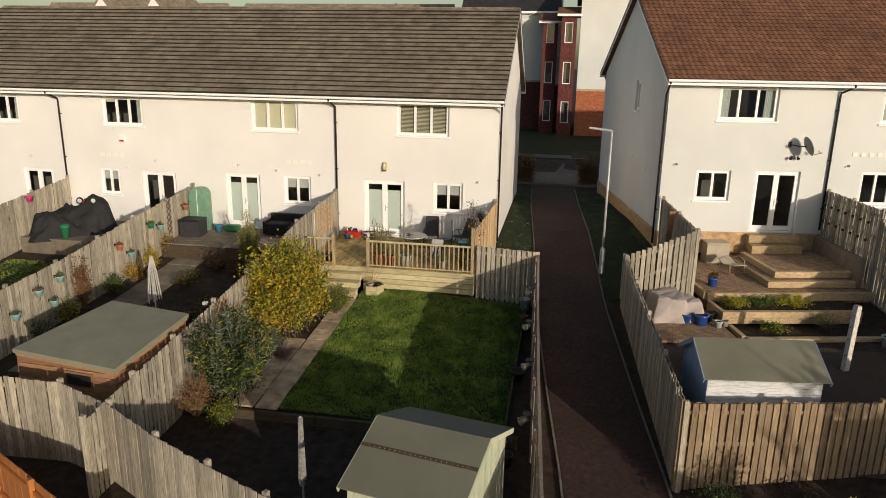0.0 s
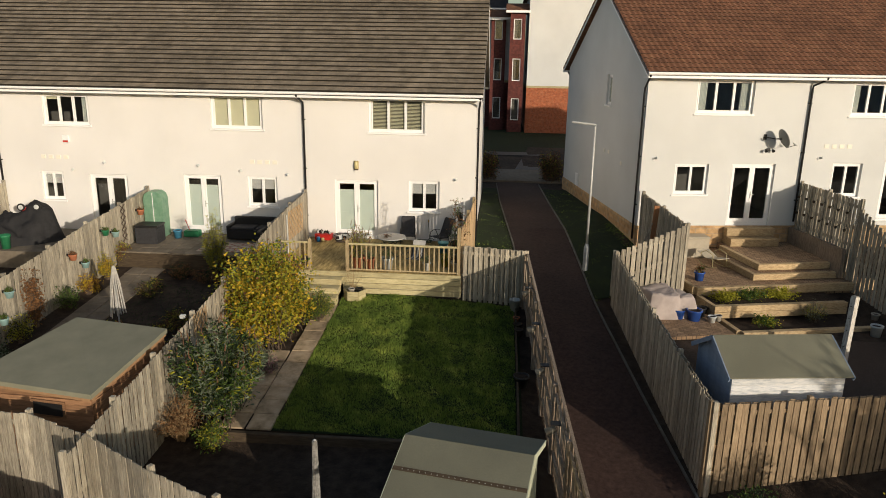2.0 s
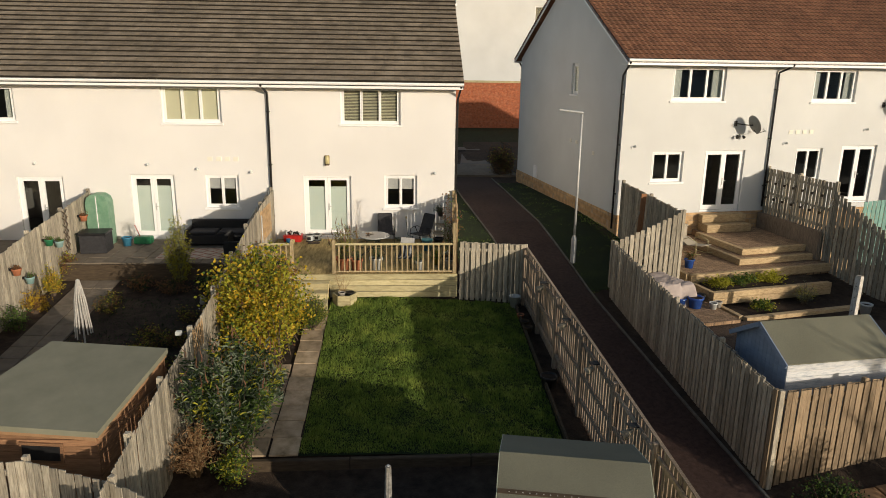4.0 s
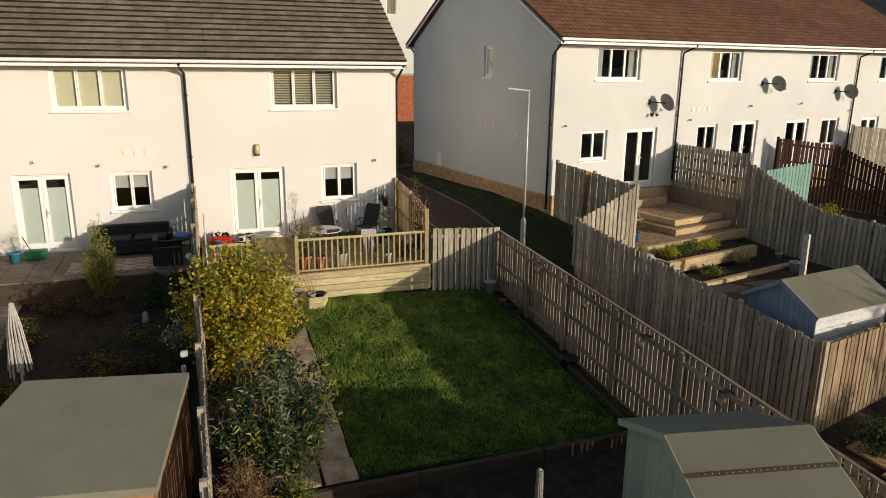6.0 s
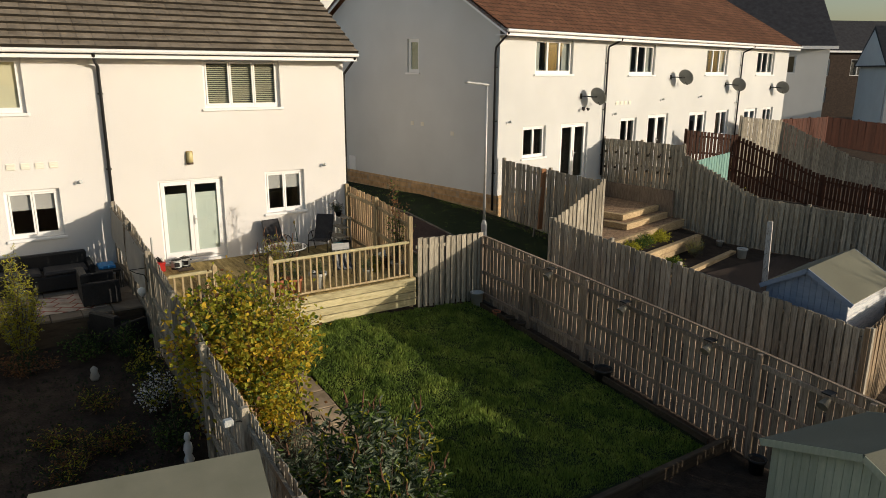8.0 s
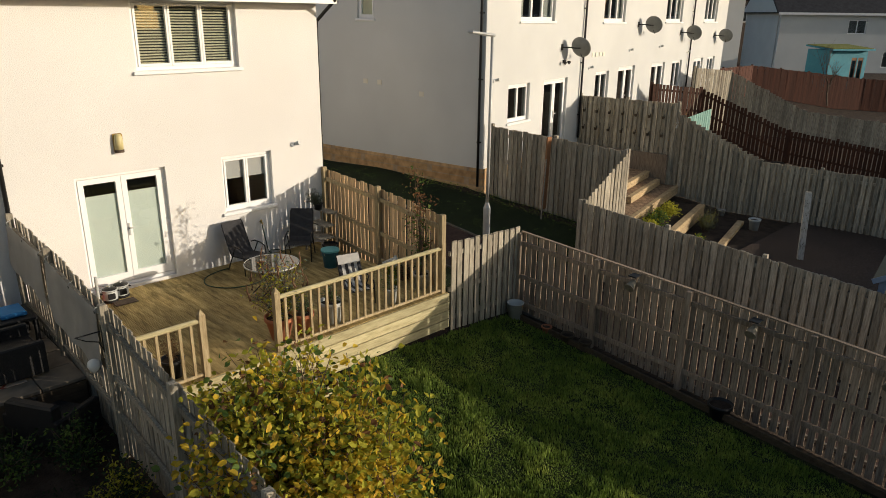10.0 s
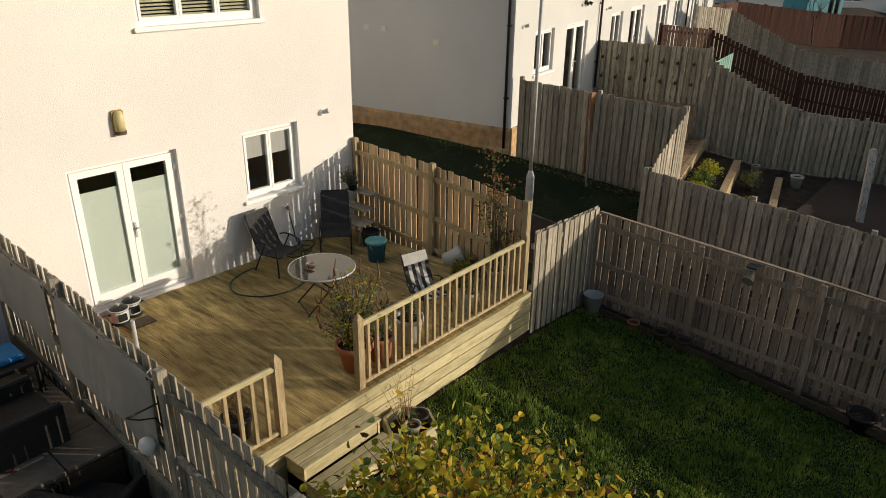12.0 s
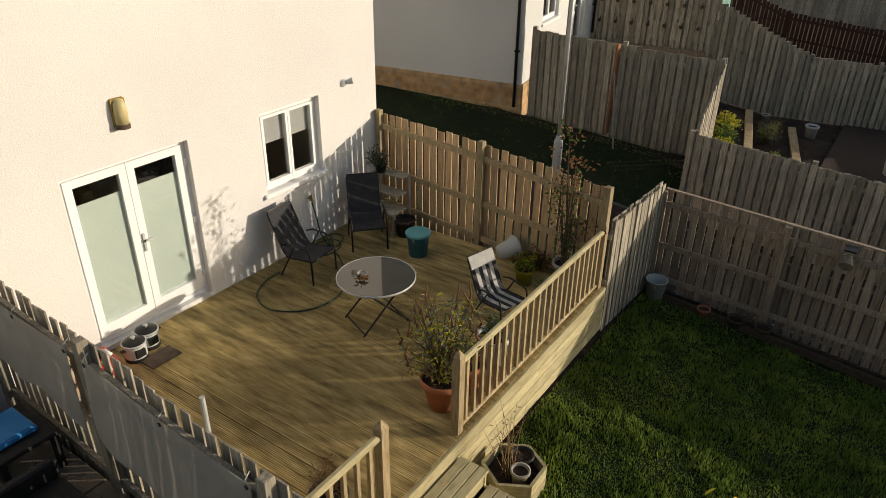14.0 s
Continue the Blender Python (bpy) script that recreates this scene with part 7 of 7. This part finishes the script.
for y, z in ((20.0, 0.85), (23.6, 1.25)):
    th = thing("hanging_pot", "bright pink pot hung on the far fence", "plant pot", "fence pots", at=Matrix.Translation((-20.68, y, z)))
    part("body", Geo().turned([(0.09, 0), (0.14, 0.18), (0.15, 0.2), (0.12, 0.2)], n=16), PINK_P, th, "", True)
    part("hook", Geo().box(-0.2, -0.015, 0.12, -0.12, 0.015, 0.2), BLACK_METAL, th)
covered_heap("covered_furniture", "garden furniture heaped under a black tarpaulin", pose(-19.25, 24.1, -0.12, 0, 0, 40), (1.55, 0.85, 1.3), TARP, 9, "tarpaulin", bumps=((0.5, 0.0, 0.85, 1.05), (-0.4, -0.1, 0.8, 0.72), (0.0, 0.25, 0.7, 0.8)))
th = thing("lawn_mower", "upturned red lawn mower with grey wheels on the tarpaulin", "lawn mower", at=pose(-18.75, 24.45, 1.12, 0, 0, 15))
part("deck", Geo().box(-0.28, -0.18, -0.02, 0.3, 0.2, 0.1, bevel=0.04), RED_PL, th)
part("motor", Geo().turned([(0.13, 0.1), (0.13, 0.16), (0.1, 0.2), (0.02, 0.21)], (0.02, 0.02, 0), 16), DARK_PLASTIC, th, "", True)
for x in (-0.24, 0.28):
    wheel = part("wheel", Geo().turned([(0.06, -0.035), (0.12, -0.035), (0.135, -0.015), (0.135, 0.015), (0.12, 0.035), (0.06, 0.035)], n=20, m=Matrix.Translation((x, -0.2, 0.14)) @ Matrix.Rotation(radians(90), 4, 'X')), DARK_PLASTIC, th)
    part("hub", Geo().turned([(0.085, -0.04), (0.085, 0.04), (0.02, 0.05)], n=16, m=Matrix.Translation((x, -0.2, 0.14)) @ Matrix.Rotation(radians(90), 4, 'X')), POT_WHITE, wheel, "pale grey hub")
pot("waste_bin", "green plastic bin beside the tarpaulin", (-18.95, 23.2, -0.02), 0.17, 0.5, GREEN_P, fill=False, category="bin", group="")
single("neighbour_terrace", Geo().box(-20.7, 22.9, -0.9, -15.3, 26.3, -0.02), PAVE_GREY, "grey paved terrace of the end house", "terrace", kind="structure")
fence("orange-stained garden panel fence in low sun", [(-12.2, 11.2, -0.6), (-9.155, 9.63, -0.6), (-6.5, 8.3, -0.65)], FENCE_ORANGE, -1, w=0.3, gap=0.003)
shrub("bush", "dense evergreen bush in the open ground", (6.6, 10.2, ground_z(6.6, 10.2)), (0.95, 0.6), 2.25, 90, 90, 0.08, 0.05, [(LEAF_DEEP, 0.7, ""), (LEAF_GREEN, 0.3, "")], fill=0.05, jitter=0.1, seed=142)
fence("tall boarded fence across the open ground", [(8.75, 10.6, 0.72), (13.5, 11.6, 0.8)], FENCE_TAN, 1, gap=0.004, joined=True)
shrub("bush", "green leafy shrub outside the fence", (6.0, 12.9, ground_z(6.0, 12.9)), (0.75, 0.5), 0.75, 45, 40, 0.07, 0.04, [(LEAF_GREEN, 0.5, ""), (LEAF_OLIVE, 0.5, "")], seed=140)
shrub("bush", "dark leafy shrub outside the fence", (3.4, 12.9, ground_z(3.4, 12.9)), (0.6, 0.4), 0.9, 40, 40, 0.06, 0.04, [(LEAF_DEEP, 0.6, ""), (LEAF_GREEN, 0.4, "")], seed=141)


YARD = material("tan_yard_slab", ((0.26, 0.15, 0.075), (0.40, 0.24, 0.12)), 4, 0.9, 0.3, fine=40, vary=0.12, blotch=0.2)
yard = thing("yard_paving", "tan slab paving before the garden end", "paving", kind="structure", at=Matrix.Translation((3, 12.5, ground_z(3, 12.5))))
yard_slab = Geo().box(-0.44, -0.44, -0.06, 0.44, 0.44, 0.0, bevel=0.008).mesh("slab", YARD)
for i in range(9):
    for j in range(4):
        x, y = 3.3 + 0.89 * i + 0.1 * j, 10.3 + 0.89 * j + 0.19 * i
        if y < 13.36 + 0.217 * (x - 2.66):
            o = new("slab", yard_slab)
            o.parent = yard
            o.matrix_local = yard.matrix_world.inverted() @ Matrix.LocRotScale((x, y, ground_z(x, y) + 0.05), Euler((0.11, 0, radians(12))), None)


# ---- the street and the houses beyond ----
single("road", Geo().box(-70, 44.0, 0.0, 60, 50.5, 0.13), ROAD_M, "grey asphalt street beyond the houses", "road", kind="structure")
single("pavement", Geo().box(-70, 39.6, 0.0, 60, 43.9, 0.22), PAVE_GREY, "pale concrete pavement along the street", "pavement", kind="structure")
single("pavement", Geo().box(-70, 50.6, 0.0, 60, 52.4, 0.24), ROAD_M, "grey far pavement of the street", "pavement", kind="structure")
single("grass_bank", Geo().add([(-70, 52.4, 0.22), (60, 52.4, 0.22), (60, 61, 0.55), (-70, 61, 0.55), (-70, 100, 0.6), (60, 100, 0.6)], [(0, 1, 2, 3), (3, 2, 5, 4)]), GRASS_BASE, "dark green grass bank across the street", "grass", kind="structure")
for x in (-2.55, 1.1):
    shrub("hedge", "clipped brown-green hedge at the street end", (x, 40.4, 0.15), (0.75, 1.1), 1.55, 70, 60, 0.08, 0.05, [(LEAF_DEEP, 0.3, ""), (LEAF_RUST, 0.6, ""), (LEAF_OLIVE, 0.1, "")], fill=0.05, jitter=0.12, dome=0.2, foot_spread=0.8, seed=150 + int(x), category="hedge", group="hedges")


def simple_house(label, m, W, D, zb, ze, zr, lower, upper, roof, z_split, openings=(), ridge_x=True):
    """A distant house: facade along x at y = 0."""
    th = thing("house", label, "house", "distant houses", at=m)
    holes = [o[:4] for o in openings]
    if z_split > zb:
        part("wall", wall_geo(0, W, zb, z_split, 0, 0.3, [h for h in holes if h[3] <= z_split]), lower, th)
        part("band", Geo().box(-0.03, -0.04, z_split, W + 0.03, D + 0.03, z_split + 0.18), SLEEPER, th, "buff stone band")
    z1 = z_split + 0.18 if z_split > zb else zb
    part("wall", wall_geo(0, W, z1, ze, 0, 0.3, [h for h in holes if h[1] >= z1]), upper, th)
    part("core", Geo().box(0.01, 0.6, zb, W - 0.01, D, ze), upper, th)
    if z_split > zb:
        part("side", Geo().box(-0.012, 0.3, zb, W + 0.012, D + 0.012, z_split), lower, th)
    g = Geo()
    o = 0.4
    if ridge_x:
        vs = [(-o, -o, ze - 0.1), (W + o, -o, ze - 0.1), (W + o, D + o, ze - 0.1), (-o, D + o, ze - 0.1), (-o, D / 2, zr), (W + o, D / 2, zr)]
        g.add(vs, [(0, 1, 5, 4), (2, 3, 4, 5), (3, 2, 1, 0), (0, 4, 3), (1, 2, 5)])
        part("gable", Geo().add([(-o - 0.01, 0, ze), (-o - 0.01, D, ze), (-o - 0.01, D / 2, zr - 0.35)], [(0, 2, 1)]), upper, th)
        part("gable", Geo().add([(W + o + 0.01, 0, ze), (W + o + 0.01, D, ze), (W + o + 0.01, D / 2, zr - 0.35)], [(0, 1, 2)]), upper, th)
    else:
        vs = [(-o, -o, ze - 0.1), (W + o, -o, ze - 0.1), (W + o, D + o, ze - 0.1), (-o, D + o, ze - 0.1), (W / 2, -o, zr), (W / 2, D + o, zr)]
        g.add(vs, [(1, 2, 5, 4), (0, 4, 5, 3), (3, 2, 1, 0), (0, 1, 4), (2, 3, 5)])
        part("gable", Geo().add([(0, -o - 0.01, ze - 0.05), (W, -o - 0.01, ze - 0.05), (W / 2, -o - 0.01, zr - 0.35)], [(0, 1, 2)]), upper, th)
    part("roof", g, roof, th)
    part("fascia", Geo().box(-o, -o - 0.02, ze - 0.22, W + o, -o + 0.02, ze - 0.02), UPVC, th)
    part("room", Geo().box(0.2, 0.45, zb, W - 0.2, 0.55, ze), INTERIOR, th)
    for op in openings:
        x0, z0, x1, zz = op[:4]
        n = op[4] if len(op) > 4 else 2
        g = Geo()
        f = 0.07
        g.box(x0, 0.06, z0, x1, 0.14, z0 + f).box(x0, 0.06, zz - f, x1, 0.14, zz)
        for k in range(n + 1):
            x = x0 + (x1 - x0 - f) * k / n
            g.box(x, 0.06, z0 + f, x + f, 0.14, zz - f)
        w = part("window", g, UPVC, th)
        pane = part("pane", Geo().box(x0 + 0.02, 0.1, z0 + 0.02, x1 - 0.02, 0.11, zz - 0.02), GLASS, w)
        pane.visible_shadow = False
    return th


# flats across the street
simple_house("white and red brick block of flats with a red roof", Matrix.Translation((0.25, 64, 0)), 15, 11, 0.2, 12.4, 19, RED_BRICK, RENDER_G, TILE_RED, 4.45, [(6.75, 9.4, 7.6, 10.8, 1), (6.75, 6.2, 7.6, 7.55, 1), (6.8, 2.95, 7.5, 4.1, 1)], ridge_x=False)
for k, (x, y) in enumerate(((-1.35, 64.3), (-3.0, 66.0))):
    simple_house("dark brick bay of the flats with white windows", pose(x, y, 0, 0, 0, 0), 1.3, 4.0, 0.2, 10.9 - 0.5 * k, 11.6 - 0.4 * k, DARK_BRICK, DARK_BRICK, TILE_RED, 0.1, [(0.3, 1.6, 1.0, 3.5, 1), (0.3, 5.0, 1.0, 6.9, 1), (0.3, 8.5, 1.0, 10.2, 1)])
simple_house("pale rendered link of the flats", Matrix.Translation((-1.75, 66.5, 0)), 0.5, 4, 0.2, 10.2, 10.8, DARK_BRICK, RENDER_G, TILE_RED, 4.8)
simple_house("white flats over brick with a dark slate roof", Matrix.Translation((-10.5, 69, 0)), 8.5, 10, 0.2, 11.4, 16.0, DARK_BRICK, RENDER_G, TILE_BLACK, 5.0)
# roofs seen over the terrace
simple_house("distant cream houses with a brown tiled roof", Matrix.Translation((-62, 74, 0)), 22, 10, 0.2, 8.5, 12.8, RENDER_W, RENDER_W, TILE_DARK, 0.1)
simple_house("distant cream houses with a brown tiled roof", Matrix.Translation((-38, 76, 0)), 24, 10, 0.2, 8.5, 12.9, RENDER_W, RENDER_W, TILE_DARK, 0.1)
for x in (-51.5, -45.5):
    simple_house("distant white gable projecting from a brown roof", Matrix.Translation((x, 70, 0)), 4.6, 8, 0.2, 9.6, 13.0, RENDER_W, RENDER_W, TILE_DARK, 0.1, ridge_x=False)
# unseen rows added behind the open ground, to keep horizon glow out of window reflections
for az in (92, 107, 122, 137, 152, 167):
    simple_house("unseen added house row darkening the window reflections", pose(95 * math.sin(radians(az)), 20 + 95 * math.cos(radians(az)), -3, 0, 0, -az) @ Matrix.Translation((-11, 0, 0)), 22, 9, 0, 8.2, 13.0, RENDER_W, RENDER_W, TILE_DARK, -0.1)
# houses beyond the red-roofed row
simple_house("pale grey-white house with a black tiled roof", pose(31.1, 41.0, 0, 0, 0, -43), 9.2, 8, 0, 6.75, 10.2, RENDER_G, RENDER_G, TILE_BLACK, -0.1, [(5.4, 4.9, 7.1, 6.1, 2), (5.3, 2.0, 6.2, 3.5, 1)])
simple_house("white house with a black roof behind the gardens", pose(56.5, 39.4, 0, 0, 0, -48), 26, 9, -1, 5.6, 9.2, RENDER_G, RENDER_G, TILE_BLACK, -1.1, [(5, 0.9, 6.4, 2.3, 2), (9.5, 0.9, 11.2, 2.3, 2), (15, 0.9, 17, 2.3, 2), (6, 3.8, 7.6, 5, 2), (13, 3.8, 15, 5, 2)])
# brown brick with the facade's shade put into its colour
BROWN_BRICK = brick_material("shaded_brown_brick", (0.04, 0.026, 0.018), (0.055, 0.035, 0.024), (0.05, 0.04, 0.032), 0.225, 0.075)
simple_house("brown brick house with white windows far behind", pose(60, 52, 0, 0, 0, -27), 14, 8, -0.5, 7.2, 10.5, BROWN_BRICK, BROWN_BRICK, TILE_BLACK, -0.6, [(3.2, 4.6, 5.6, 6.3, 3), (3.2, 1.8, 5.6, 3.4, 3), (8, 4.6, 10.4, 6.3, 3)])
fence("red-stained boundary fence of the far gardens", [(25.5, 31.8, 2.3), (33, 31.6, 2.3), (39, 27.0, 1.5), (46, 20.0, 1.0)], FENCE_RED, 1, w=0.15, gap=0.006)
TEAL_PAINT = material("bright_teal_paint", ((0.03, 0.22, 0.30), (0.05, 0.28, 0.36)), 4, 0.6, 0.2, vary=0.05)
MOSS = material("mossy_felt", ((0.10, 0.12, 0.02), (0.20, 0.21, 0.05)), 5, 0.95, 0.5)
th = thing("summerhouse", "bright teal summerhouse with glazed doors and a mossy roof", "summerhouse", at=pose(40.2, 29.6, 0.3, 0, 0, -30) @ Matrix.Diagonal((0.7, 0.8, 1.22, 1)))
part("body", wall_geo(0, 4.3, 0, 2.3, 0, 0.1, [(2.55, 0.1, 3.15, 1.9), (3.3, 0.1, 3.9, 1.9)]).box(0, 0.1, 0, 0.1, 2.6, 2.3).box(4.2, 0.1, 0, 4.3, 2.6, 2.3).box(0.1, 2.5, 0, 4.2, 2.6, 2.3), TEAL_PAINT, th)
part("roof", Geo().box(-0.25, -0.35, 2.3, 4.6, 2.8, 2.38, Matrix.Rotation(radians(3), 4, 'X')), TEAL_PAINT, th)
part("roof_felt", Geo().box(-0.2, -0.2, 2.39, 4.5, 2.7, 2.42, Matrix.Rotation(radians(3), 4, 'X')), MOSS, th)
for x in (2.55, 3.3):
    d = part("door", Geo().box(x, 0.02, 0.1, x + 0.08, 0.07, 1.9).box(x + 0.52, 0.02, 0.1, x + 0.6, 0.07, 1.9).box(x + 0.08, 0.02, 0.1, x + 0.52, 0.07, 0.3).box(x + 0.08, 0.02, 1.75, x + 0.52, 0.07, 1.9), SHED_WOOD, th)
    part("pane", Geo().box(x + 0.08, 0.04, 0.3, x + 0.52, 0.05, 1.75), GLASS, d)


# ---- trees ----
def bare_tree(label, at, height, seed, spread=0.5, leaves=None, taper=0.5):
    rnd = random.Random(seed)
    th = thing("tree", label, "tree", "trees", at=Matrix.Translation(at))
    trunk, limbs, lg = Geo(), Geo(), Geo()

    def grow(g, p, d, length, r, level):
        pts = [p]
        for _ in range(4):
            d = (d + Vector((rnd.gauss(0, 0.12), rnd.gauss(0, 0.12), rnd.gauss(0.03, 0.06)))).normalized()
            pts.append(pts[-1] + d * length / 4)
        g.tube(pts, r, 6 if level < 2 else 4, r * 0.55)
        if level >= 4:
            if leaves:
                for _ in range(10):
                    leaf(lg, pts[rnd.randint(1, 4)] + Vector((rnd.gauss(0, 0.2), rnd.gauss(0, 0.2), rnd.gauss(0, 0.2))), Vector((rnd.gauss(0, 1), rnd.gauss(0, 1), rnd.gauss(0, 1))), 0.3, 0.2, rnd)
            return
        for _ in range(3 if level else 5):
            k = rnd.randint(2, 4)
            a = rnd.uniform(0, 6.283)
            q = (d + Vector((math.cos(a), math.sin(a), rnd.uniform(0.0, 0.5))) * spread * rnd.uniform(0.7, 1.5)).normalized()
            grow(limbs, pts[k], q, length * rnd.uniform(0.55, 0.78), r * taper, level + 1)

    grow(trunk, Vector((0, 0, -0.1)), Vector((0, 0, 1)), height * 0.38, height * 0.016, 0)
    part("trunk", trunk, BARK, th)
    part("crown", limbs, BARK, th)
    if leaves:
        ob = part("foliage", lg, leaves, th)
        ob["kind"] = "stuff"
    return th


bare_tree("bare winter tree beyond the roofs", (-80, 95, 0.5), 14.5, 1)
bare_tree("bare winter tree beyond the roofs", (-70, 96, 0.5), 14.3, 2)
bare_tree("dark green tree top showing over the roof", (-25, 95, 0.5), 14.8, 3, leaves=LEAF_DEEP)
for k, (x, y) in enumerate(((88, 72), (95, 70), (101, 73), (80, 76))):
    bare_tree("bare winter tree behind the far houses", (x, y, 0), 14, 10 + k)
bare_tree("bare tree standing in the open ground behind", (15.3, 2.75, ground_z(15.3, 2.75)), 9.5, 31, taper=0.62)
bare_tree("slender bare shrub behind the fence", (34.5, 27.5, 0.2), 3.6, 21, leaves=None)
